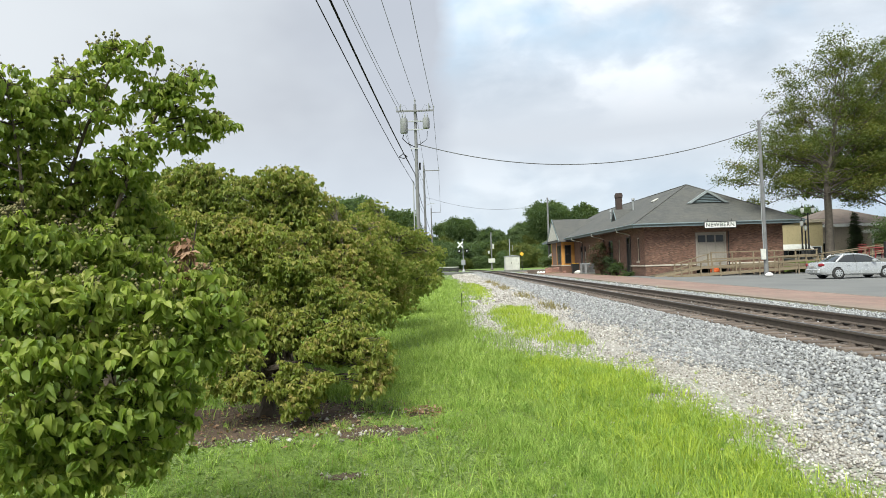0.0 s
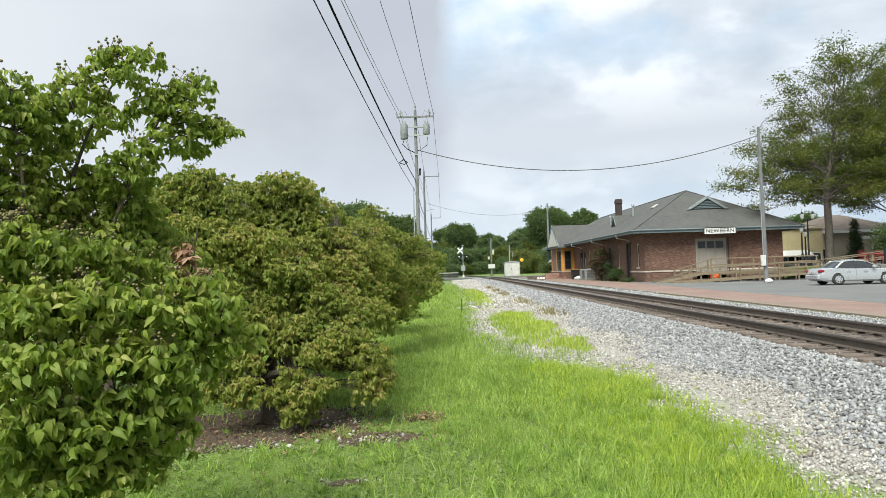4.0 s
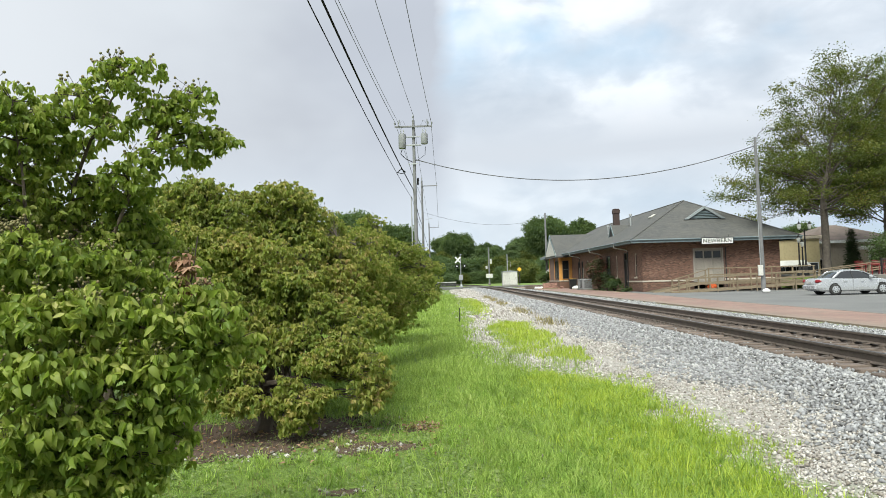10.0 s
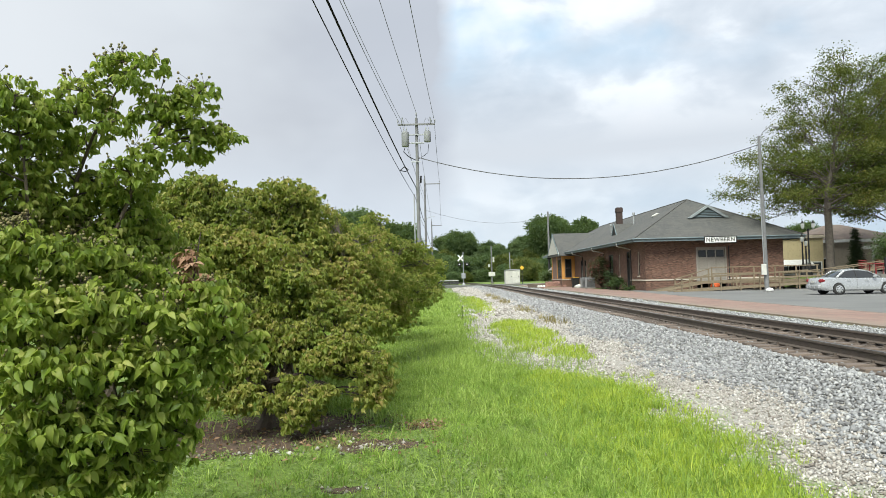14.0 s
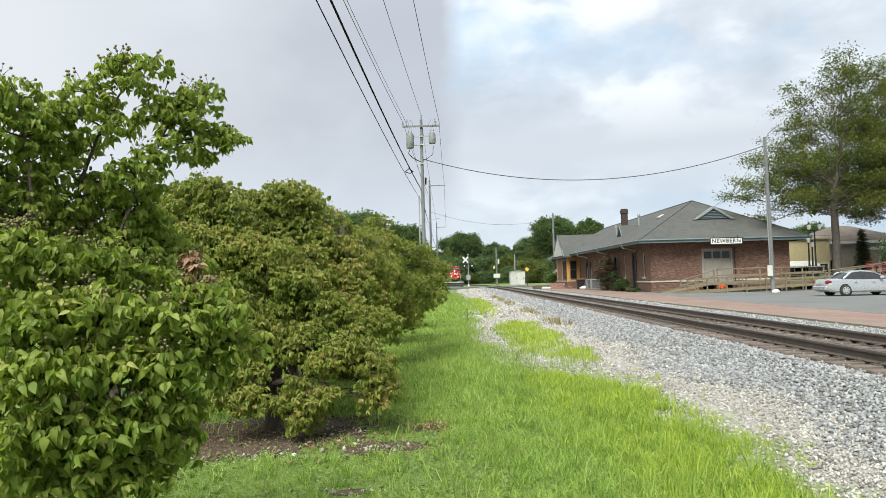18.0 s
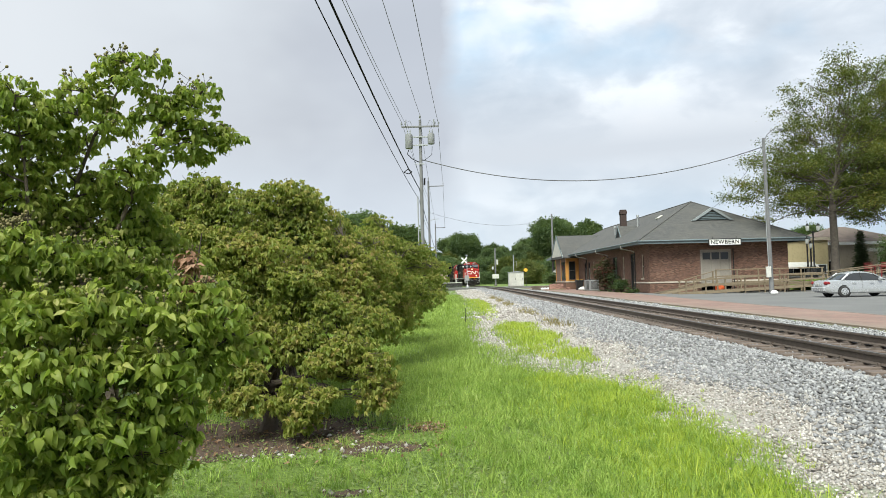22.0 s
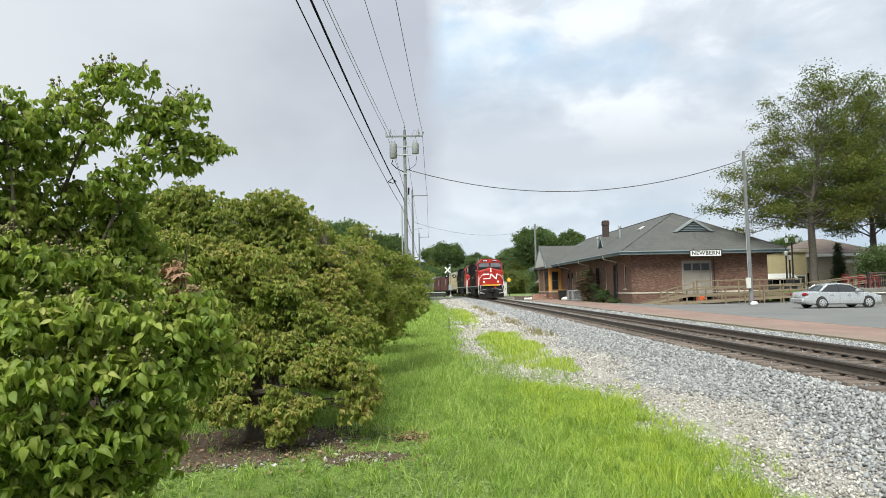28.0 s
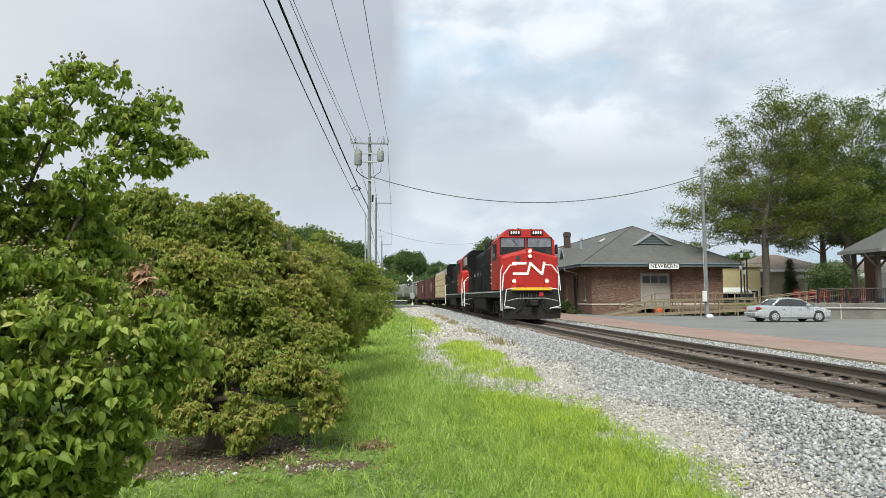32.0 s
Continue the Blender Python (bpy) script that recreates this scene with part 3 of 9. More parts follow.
def curl_arrays(base, way, face, length, width, droop, fold, twist):
    """Pointed leaves with raised sides, an arched midrib and a curled tip, for the tree close by."""
    way = unit(way)
    side = unit(np.cross(way, face))
    nrm = np.cross(side, way)
    L, W = np.asarray(length)[:, None], np.asarray(width)[:, None]

    def at(u, s, lift):
        bend_down = droop * (u ** 2 * 0.8 + u ** 4 * 0.5)
        return base + way * L * (u - 0.28 * droop * u ** 3) + side * (W * s + L * twist * u * u) + nrm * (W * lift - L * bend_down)
    rows = [at(0, 0, 0)]
    for u, w, k in ((0.2, 0.40, 1.0), (0.48, 0.50, 0.8), (0.78, 0.27, 0.5)):
        rows += [at(u, -w, fold * k), at(u, 0, -fold * 0.5), at(u, w, fold * k)]
    rows.append(at(1.0, 0, 0))
    v = np.stack(rows, 1)
    t = [[0, 2, 1], [0, 3, 2], [7, 8, 10], [8, 9, 10]]
    for a in (1, 4):
        t += [[a, a + 1, a + 4], [a, a + 4, a + 3], [a + 1, a + 2, a + 5], [a + 1, a + 5, a + 4]]
    t = np.array(t)[None] + np.arange(len(base))[:, None, None] * 11
    return v.reshape(-1, 3), t.reshape(-1, 3)


def blade_arrays(base, height, lean, width, r):
    """Grass blades: a tapering strip in two bends."""
    n = len(base)
    a = r.uniform(0, 2 * math.pi, n)
    side = np.stack([np.cos(a), np.sin(a), np.zeros(n)], 1) * width[:, None] * 0.5
    b = r.uniform(0, 2 * math.pi, n)
    out = np.stack([np.cos(b), np.sin(b), np.zeros(n)], 1) * (lean * height)[:, None]
    up = np.array([0, 0, 1.0]) * height[:, None]
    m1 = base + up * 0.55 + out * 0.3
    tip = base + up * (1 - 0.35 * lean[:, None]) + out
    v = np.stack([base - side, base + side, m1 - side * 0.75, m1 + side * 0.75, tip], 1)
    t = np.array([[0, 1, 3], [0, 3, 2], [2, 3, 4]])[None] + np.arange(n)[:, None, None] * 5
    return v.reshape(-1, 3), t.reshape(-1, 3)


def stone_arrays(pos, size, r):
    """Broken stones: uneven eight-sided lumps."""
    n = len(pos)
    d = np.array([[1, 0, 0], [-1, 0, 0], [0, 1, 0], [0, -1, 0], [0, 0, 1], [0, 0, -1.0]])
    a = r.uniform(0, 2 * math.pi, (n, 1))
    v = d[None] * r.uniform(0.6, 1.25, (n, 6, 1)) * np.stack([np.ones(n), r.uniform(0.6, 1, n), r.uniform(0.45, 0.85, n)], 1)[:, None]
    v += r.uniform(-0.3, 0.3, (n, 6, 3))
    x = v[..., 0] * np.cos(a) - v[..., 1] * np.sin(a)
    y = v[..., 0] * np.sin(a) + v[..., 1] * np.cos(a)
    v = np.stack([x, y, v[..., 2]], -1) * (size[:, None, None] * 0.5) + pos[:, None]
    t = np.array([[0, 2, 4], [2, 1, 4], [1, 3, 4], [3, 0, 4], [2, 0, 5], [1, 2, 5], [3, 1, 5], [0, 3, 5]])[None] + np.arange(n)[:, None, None] * 6
    return v.reshape(-1, 3), t.reshape(-1, 3)


# ---- the line of the track ----
TRACK_X, BEND_Y, BEND_R, RAIL_Z, LOT_Z = 7.13, 77.0, 1000.0, 0.45, 0.22


def track(s):
    """Place and heading (radians, to the left) of the track's centre at s metres along it."""
    if s <= BEND_Y:
        return Vector((TRACK_X, s, 0)), 0.0
    a = (s - BEND_Y) / BEND_R
    return Vector((TRACK_X - BEND_R * (1 - math.cos(a)), BEND_Y + BEND_R * math.sin(a), 0)), a


def bend(y):
    """How far the track lies to the left of its straight line at y."""
    y = np.minimum(np.asarray(y, float), 600.0)
    return np.where(y > BEND_Y, BEND_R - np.sqrt(np.maximum(BEND_R ** 2 - (y - BEND_Y) ** 2, 0)), 0.0)


def ground_z(x, y):
    """Height of the ground: turf, a bank of ballast, then the level of the platform's bed."""
    u = np.asarray(x, float) + bend(y)
    z = np.interp(u, [-6, 1.6, 3.0, 4.3, 5.4, 5.8, 8.45, 8.85, 9.9, 10.6], [0.0, 0.0, 0.05, 0.12, 0.255, 0.215, 0.215, 0.25, 0.17, 0.16])
    return z + 0.018 * np.sin(u * 2.1 + 0.7) * np.sin(np.asarray(y) * 1.3) * (u < 3.2)


def build_ground():
    xs = np.unique(np.concatenate([np.array([-1500, -700, -300, -150, -80, -50, -30, -20, -14]), np.arange(-10, 11.6, 0.3), np.array([14, 20, 30, 45, 70, 110, 200, 400, 800, 1500])]))
    ys = np.unique(np.concatenate([np.array([-400, -150, -60, -30, -15]), np.arange(-8, 30, 0.5), np.arange(30, 130, 2.0), np.arange(130, 420, 12.0), np.array([500, 700, 1000, 1600])]))
    # let the grid follow the bend so that the bank stays even
    gx, gy = np.meshgrid(xs, ys, indexing="ij")
    near = np.exp(-np.maximum(np.abs(gx) - 12, 0) / 40.0)
    gx = gx - bend(gy) * near
    gz = ground_z(gx, gy)
    v = np.stack([gx, gy, gz], -1).reshape(-1, 3)
    nx, ny = len(xs), len(ys)
    i, j = np.meshgrid(np.arange(nx - 1), np.arange(ny - 1), indexing="ij")
    a = (i * ny + j).ravel()
    t = np.concatenate([np.stack([a, a + ny, a + ny + 1], 1), np.stack([a, a + ny + 1, a + 1], 1)])
    tagged(new("ground", fast_mesh("ground", v, t, M["ground"], True)), "green turf and soil with pale stone dust", "ground", kind="structure")


build_ground()


def rail_profile():
    return [(-0.075, 0), (0.075, 0), (0.075, 0.012), (0.012, 0.035), (0.012, 0.125), (0.036, 0.135), (0.036, 0.162), (0.028, 0.170), (-0.028, 0.170), (-0.036, 0.162), (-0.036, 0.135), (-0.012, 0.125), (-0.012, 0.035), (-0.075, 0.012)]


def build_track():
    stations = list(np.arange(-25, 77, 6.0)) + list(np.arange(77, 620, 8.0))
    track_thing = thing("railway_track", "steel rails spiked to old wooden ties on grey ballast", "railway track", kind="structure")
    for off, tilt in ((-0.755, 0.0), (0.755, 0.03)):
        prof = rail_profile()
        rail, head = Shape(), Shape()
        for sh, pts, lift in ((rail, prof, 0.0), (head, [(-0.03, 0.1705), (0.03, 0.1705), (0.03, 0.1745), (-0.03, 0.1745)], 0.0)):
            v, f, n = [], [], len(pts)
            for s in stations:
                c, a = track(s)
                for u, w in pts:
                    lat = off + u
                    v.append((c.x + math.cos(a) * lat, c.y + math.sin(a) * lat, RAIL_Z - 0.172 + w + lift + tilt))
            for i in range(len(stations) - 1):
                for j in range(n):
                    f.append((i * n + j, i * n + (j + 1) % n, (i + 1) * n + (j + 1) % n, (i + 1) * n + j))
            f += [tuple(range(n))[::-1], tuple(range((len(stations) - 1) * n, len(stations) * n))]
            sh.add(v, f)
        r = part("rail", rail, M["rail"], track_thing, "rusty steel rail")
        part("rail_head", head, M["railtop"], r, "worn bright running surface")
    return track_thing


railway = build_track()


def strip(name, label, category, mat, outline, z0, z1, kind="structure"):
    s = Shape().prism(outline, z0, z1, "z")
    return tagged(part(name, s, mat), label, category, kind=kind)


# brick platform and asphalt lot, crossing road
strip("platform", "red clay paver platform beside the track", "platform", M["paver"],
      [(10.75, -10), (14.1, -10), (14.1, 22.5), (14.3, 35), (15.4, 62), (15.2, 112), (11.2, 112), (11.2, 60), (11.0, 40)], 0.1, LOT_Z)
strip("parking_lot", "grey worn asphalt parking lot", "parking lot", M["asphalt"],
      [(14.1, -10), (14.1, 22.5), (14.3, 35), (15.4, 62), (17.5, 62), (40, 62), (44, 20), (44, -10)], 0.09, LOT_Z - 0.012)
strip("kerb_edging", "pale concrete edging between pavers and asphalt", "kerb", M["concrete"],
      [(14.02, -10), (14.2, -10), (14.2, 22.5), (14.4, 35), (15.5, 62), (15.4, 62), (14.22, 35), (14.02, 22.5)], 0.1, LOT_Z + 0.006)
strip("road", "grey asphalt road over the level crossing", "road", M["asphalt"],
      [(-160, 118), (120, 112), (120, 119), (-160, 126)], 0.05, 0.40)

# ---- the station ----
STATION = pose(16.75, 59.0, LOT_Z, 0, 0, 1.1)      # its front corner beside the platform
SW, SL, SH = 11.8, 46.0, 4.2                       # width, length, wall height
OVER, EAVE_Z, RISE = 1.25, 4.3, 3.95               # roof overhang, eave height, rise to the ridge


def wall_with_holes(length, height, thick, holes, mat_name, m, parent, name):
    """A wall along local x with openings (x0, z0, x1, z1) right through it."""
    xs = sorted({0, length, *(h[0] for h in holes), *(h[2] for h in holes)})
    s = Shape()
    for a, b in zip(xs, xs[1:]):
        cuts = sorted((h[1], h[3]) for h in holes if h[0] < b and h[2] > a)
        z = 0.0
        for c, d in cuts + [(height, height)]:
            if c > z + 1e-6:
                s.box(a, 0, z, b, thick, c, 0, m)
            z = max(z, d)
    return part(name, s, M[mat_name], parent)


def course_bricks(length, z0, z1, holes, m, parent, first, every=1):
    """Courses of single bricks, proud of the wall, joined where they cannot be picked apart."""
    s = Shape()
    r = random.Random(first)
    z, row = z0, 0
    while z < z1 - 0.05:
        x = -0.1 * (row % 2)
        while x < length:
            a, b = max(0.0, x), min(length, x + 0.205)
            if b - a > 0.04 and not any(h[0] < b and h[2] > a and h[1] < z + 0.06 and h[3] > z for h in holes):
                d = 0.008 + r.random() * 0.006
                s.box(a + 0.005, -d, z + 0.005, b - 0.005, 0.02, z + 0.065, 0, m)
            x += 0.215
        z, row = z + 0.078, row + 1
    return tagged(part("brickwork", s, M["brick"], parent, "red-brown brick courses"), kind="stuff")


def window_unit(x, z0, w, h, m, parent, name="window", bars=1, frame_mat="offwhite", sill=True):
    """A sash window in an opening: frame, glass panes, bars and a stone sill."""
    f = Shape()
    t = 0.07
    f.box(x, 0.06, z0, x + t, 0.16, z0 + h, 0, m).box(x + w - t, 0.06, z0, x + w, 0.16, z0 + h, 0, m)
    f.box(x + t, 0.06, z0, x + w - t, 0.16, z0 + t, 0, m).box(x + t, 0.06, z0 + h - t, x + w - t, 0.16, z0 + h, 0, m)
    f.box(x + t, 0.07, z0 + h / 2 - 0.03, x + w - t, 0.14, z0 + h / 2 + 0.03, 0, m)
    win = part(name, f, M[frame_mat], parent, "painted sash window frame")
    for k in range(2):
        a, b = z0 + t + k * (h / 2 - t / 2), z0 + h / 2 - 0.03 + k * (h / 2 - t / 2)
        part("pane", Shape().box(x + t, 0.1, a, x + w - t, 0.115, b, 0, m), M["glass"], win, "dark glass pane")
    if sill:
        part("sill", Shape().box(x - 0.08, -0.07, z0 - 0.12, x + w + 0.08, 0.1, z0, 0.01, m), M["stone"], win, "pale stone sill")
    return win


def build_station():
    st = thing("station_building", "red-brown brick railway station with a grey hipped roof", "station", STATION)
    front = [(4.35, 0.0, 6.95, 3.55)]
    side = [(1.6, 1.25, 2.25, 3.3), (4.6, 0.25, 5.7, 3.5), (7.9, 1.25, 8.45, 3.3), (10.6, 0.75, 12.2, 3.4), (14.6, 1.25, 15.2, 3.2), (17.3, 1.1, 18.4, 3.3),
            (20.6, 1.25, 21.3, 3.2), (22.9, 0.25, 23.9, 3.2), (25.0, 0.25, 26.0, 3.2)]
    mf = pose(0, 0, 0)
    ms = pose(0, 0, 0, 0, 0, 90) @ Matrix.Scale(-1, 4, (0, 1, 0))      # local x runs back along the side, y into the house
    w1 = wall_with_holes(SW, SH, 0.35, front, "mortar", mf, st, "front_wall")
    w2 = wall_with_holes(SL, SH, 0.35, side, "mortar", ms, st, "side_wall")
    part("rear_wall", Shape().box(0.35, SL - 0.35, 0, SW, SL, SH), M["mortar"], st)
    part("far_side_wall", Shape().box(SW - 0.35, 0.35, 0, SW, SL - 0.35, SH), M["mortar"], st)
    course_bricks(SW, 0.02, SH, front, mf, w1, 1)
    course_bricks(30.0, 0.02, SH, side, ms, w2, 2)
    part("water_table", Shape().box(-0.06, -0.06, 0.8, 4.3, 0.0, 0.93, 0.015), M["stone"], st, "pale limestone band")
    part("water_table", Shape().box(7.0, -0.06, 0.8, SW, 0.0, 0.93, 0.015), M["stone"], st, "pale limestone band")
    part("side_water_table", Shape().box(-0.06, 0.02, 0.8, 0.0, 4.5, 0.93, 0.015), M["stone"], st, "pale limestone band")
    part("floor_slab", Shape().box(0.3, 0.3, 0.02, SW - 0.3, SL - 0.3, 0.12), M["concrete"], st)
    # freight door in the front
    d = Shape().box(4.45, 0.10, 0.75, 6.85, 0.16, 3.45)
    door = part("freight_door", d, M["doorpaint"], st, "grey panelled freight door with a row of panes")
    fr = Shape().box(4.35, 0.02, 0.75, 4.47, 0.22, 3.55, 0.01).box(6.83, 0.02, 0.75, 6.95, 0.22, 3.55, 0.01).box(4.47, 0.02, 3.43, 6.83, 0.22, 3.55, 0.01)
    part("door_frame", fr, M["doorpaint"], door)
    part("threshold", Shape().box(4.3, -0.05, 0.62, 7.0, 0.3, 0.75, 0.01), M["concrete"], door)
    for k in range(3):
        x = 4.58 + k * 0.76
        part("pane", Shape().box(x, 0.085, 2.72, x + 0.64, 0.098, 3.3), M["glass"], door, "dark glass pane")
        part("panel", Shape().box(x, 0.082, 1.75, x + 0.64, 0.1, 2.6, 0.008), M["doorpaint"], door)
        part("panel", Shape().box(x, 0.082, 0.85, x + 0.64, 0.1, 1.65, 0.008), M["doorpaint"], door)
    part("downpipe", Shape().tube([(7.12, -0.06, 3.6), (7.12, -0.06, 0.1)], 0.045, 8), M["darkgrey"], st, "dark metal downpipe")
    # openings along the platform
    for k, (a, b, c, e) in enumerate(side):
        if b < 0.5:
            dm = Shape().box(a + 0.08, 0.12, b, c - 0.08, 0.18, e - 0.7, 0, ms)
            dd = part("side_door", dm, M["dark" if k < 3 else "doorpaint"], st, "dark panelled side door")
            fm = Shape().box(a, 0.04, b, a + 0.09, 0.2, e, 0, ms).box(c - 0.09, 0.04, b, c, 0.2, e, 0, ms).box(a + 0.09, 0.04, e - 0.09, c - 0.09, 0.2, e, 0, ms).box(a + 0.09, 0.04, e - 0.72, c - 0.09, 0.2, e - 0.64, 0, ms)
            part("door_frame", fm, M["darkgrey"], dd)
            part("transom_pane", Shape().box(a + 0.09, 0.11, e - 0.64, c - 0.09, 0.125, e - 0.09, 0, ms), M["glass"], dd, "dark glass pane")
            part("door_step", Shape().box(a - 0.1, -0.3, 0.0, c + 0.1, 0.0, 0.22, 0.02, ms), M["concrete"], dd)
        else:
            window_unit(a, b, c - a, e - b, ms, st, frame_mat="darkgrey" if c - a > 0.9 else "beige")
    # roof: hips at both ends, grey shingles over a boarded soffit
    a, b, c, e = -OVER, SW + OVER, -OVER, SL + OVER
    mid, run = SW / 2, SW / 2 + OVER
    top = EAVE_Z + RISE
    eave, soff = EAVE_Z + 0.06, EAVE_Z - 0.12
    roof = Shape().add([(a, c, eave), (b, c, eave), (b, e, eave), (a, e, eave), (mid, c + run, top), (mid, e - run, top),
                        (a, c, soff), (b, c, soff), (b, e, soff), (a, e, soff)],
                       [(0, 1, 4), (1, 2, 5, 4), (2, 3, 5), (3, 0, 4, 5), (9, 8, 7, 6), (0, 6, 7, 1), (1, 7, 8, 2), (2, 8, 9, 3), (3, 9, 6, 0)])
    rf = part("roof", roof, M["roof"], st, "grey asphalt shingle hipped roof")
    cap = Shape()
    for p, q in (((a, c, eave), (mid, c + run, top)), ((b, c, eave), (mid, c + run, top)), ((mid, c + run, top), (mid, e - run, top))):
        cap.tube([Vector(p) + Vector((0, 0, 0.01)), Vector(q) + Vector((0, 0, 0.01))], 0.06, 6)
    part("ridge_cap", cap, M["roof"], rf)
    fas = Shape().box(a - 0.03, c - 0.03, soff - 0.1, b + 0.03, c - 0.003, eave - 0.03).box(a - 0.03, c, soff - 0.1, a - 0.003, e, eave - 0.03).box(b + 0.003, c, soff - 0.1, b + 0.03, e, eave - 0.03)
    part("fascia", fas, M["trim"], rf, "blue-grey painted fascia board")
    gut = Shape().tube([(a - 0.09, c - 0.09, eave - 0.04), (b + 0.09, c - 0.09, eave - 0.04)], 0.06, 8).tube([(a - 0.09, c - 0.09, eave - 0.045), (a - 0.09, 31.0, eave - 0.045)], 0.06, 8)
    part("gutter", gut, M["trim"], rf, "blue-grey gutter")
    for y in (4.1, 14.0, 24.5):
        pipe = part("downpipe", Shape().tube([(-0.07, y, eave - 0.77), (-0.07, y, 0.15)], 0.05, 8), M["darkgrey"], st, "dark metal downpipe")
        part("elbow", Shape().tube([(a - 0.09, y, eave - 0.08), (a - 0.02, y, eave - 0.42), (-0.35, y, eave - 0.62), (-0.07, y, eave - 0.76)], 0.052, 8), M["offwhite"], pipe, "pale metal elbow")
    # front gable vent
    gx, gy, gz, gw, gh = 6.3, 2.1, EAVE_Z + 0.06 + (2.1 + OVER) * RISE / run, 1.85, 1.12
    gable = Shape().add([(gx - gw, gy, gz), (gx + gw, gy, gz), (gx, gy, gz + gh), (gx, gy + gh * run / RISE + 0.05, gz + gh), (gx - gw, gy + 0.02, gz - 0.03), (gx + gw, gy + 0.02, gz - 0.03)],
                        [(0, 1, 2), (0, 2, 3), (1, 3, 2), (0, 3, 4), (1, 5, 3)])
    g = part("gable_dormer", gable, M["roof"], rf, "low shingled gable dormer")
    tr = Shape()
    for s in (-1, 1):
        tr.add([(gx + s * gw, gy - 0.2, gz - 0.02), (gx, gy - 0.2, gz + gh + 0.02), (gx, gy - 0.2, gz + gh - 0.2), (gx + s * (gw - 0.36), gy - 0.2, gz - 0.02),
                (gx + s * gw, gy + 0.1, gz - 0.02), (gx, gy + 0.1, gz + gh + 0.02), (gx, gy + 0.1, gz + gh - 0.2), (gx + s * (gw - 0.36), gy + 0.1, gz - 0.02)],
               [(0, 1, 2, 3), (7, 6, 5, 4), (0, 4, 5, 1), (3, 2, 6, 7), (0, 3, 7, 4)])
    part("bargeboard", tr, M["paletrim"], g, "pale blue-grey bargeboards")
    for k in range(5):
        z = gz + 0.06 + k * 0.14
        hw = (gw - 0.4) * (1 - (z - gz + 0.1) / (gh - 0.15))
        if hw > 0.1:
            part("louvre", Shape().box(gx - hw, gy - 0.1, z, gx + hw, gy - 0.02, z + 0.07), M["trim"], g)
    # small gable facing the platform
    for y, size in ((12.6, 1.05),):
        x0 = 0.75
        z0 = EAVE_Z + (x0 + OVER) * RISE / run
        dm = Shape().add([(x0, y - size, z0), (x0, y + size, z0), (x0, y, z0 + size * 1.15), (x0 + size * 1.15 * run / RISE, y, z0 + size * 1.15)], [(0, 2, 1), (0, 3, 2), (1, 2, 3), (0, 1, 3)])
        dmo = part("vent_dormer", dm, M["roof"], rf, "small triangular vent dormer")
        part("vent", Shape().prism([(y - size * 0.6, z0 + 0.06), (y + size * 0.6, z0 + 0.06), (y, z0 + size * 0.8)], x0 - 0.03, x0 - 0.004, "x"), M["dark"], dmo)
        bb = Shape()
        for s in (-1, 1):
            bb.add([(x0 - 0.06, y + s * size, z0), (x0 - 0.06, y, z0 + size * 1.15), (x0 - 0.06, y, z0 + size * 0.95), (x0 - 0.06, y + s * size * 0.82, z0),
                    (x0 + 0.0, y + s * size, z0), (x0 + 0.0, y, z0 + size * 1.15), (x0 + 0.0, y, z0 + size * 0.95), (x0 + 0.0, y + s * size * 0.82, z0)],
                   [(0, 1, 2, 3), (7, 6, 5, 4), (0, 4, 5, 1), (3, 2, 6, 7), (0, 3, 7, 4)])
        part("bargeboard", bb, M["trim"], dmo)
    # chimney, pipes, roof vents
    ch = Shape().box(1.93, 15.68, 4.9, 2.53, 16.32, 8.35, 0.02).box(1.88, 15.63, 8.1, 2.58, 16.37, 8.5, 0.03).box(1.93, 15.68, 8.5, 2.53, 16.32, 8.62, 0.02)
    part("chimney", ch, M["darkbrick"], rf, "dark red brick chimney with a corbelled top")
    for x, y, h in ((2.75, 12.4, 1.1), (1.75, 17.6, 0.9)):
        z = EAVE_Z + (x + OVER) * RISE / run
        part("vent_pipe", Shape().cyl((x, y, z - 0.3), (x, y, z + h), 0.09, 10).cyl((x, y, z + h - 0.12), (x, y, z + h + 0.12), 0.17, 10, 0.14), M["galv"], rf, "galvanised vent pipe with a cap")
    sl = math.atan2(RISE, run)
    part("roof_vent", Shape().box(-0.3, -0.35, 0.0, 0.3, 0.35, 0.14, 0.04, pose(3.6, 8.0, EAVE_Z + (3.6 + OVER) * RISE / run + 0.02, 0, -math.degrees(sl), 0)), M["offwhite"], rf, "low pale roof vent")
    # bay towards the track, painted ochre, under its own gabled roof
    y0, y1, x0 = 29.5, 37.0, -1.6
    part("bay_end_wall", Shape().box(x0, y0, 0.85, -0.004, y0 + 0.2, 4.0), M["orange"], st, "ochre painted boards")
    part("bay_base", Shape().box(x0 - 0.1, y0 - 0.08, 0.0, -0.004, y1, 0.85, 0.01), M["brick"], st, "brick base of the bay")
    part("bay_ledge", Shape().box(x0 - 0.16, y0 - 0.14, 0.852, -0.004, y1 + 0.05, 0.98, 0.015), M["stone"], st, "pale stone ledge")
    part("bay_front_wall", Shape().box(x0, y0 + 0.2, 0.98, x0 + 0.2, y1, 4.0), M["mortar"], st)
    for y in (y0 - 0.02, y0 + 3.4, y1 - 0.3):
        part("bay_post", Shape().box(x0 - 0.06, y, 0.98, x0 + 0.22, y + 0.3, 4.0, 0.015), M["orange"], st, "ochre painted post")
    window_unit(0.35, 1.2, 0.8, 2.3, pose(x0, y0 - 0.15, 0), st, frame_mat="darkgrey", sill=False)
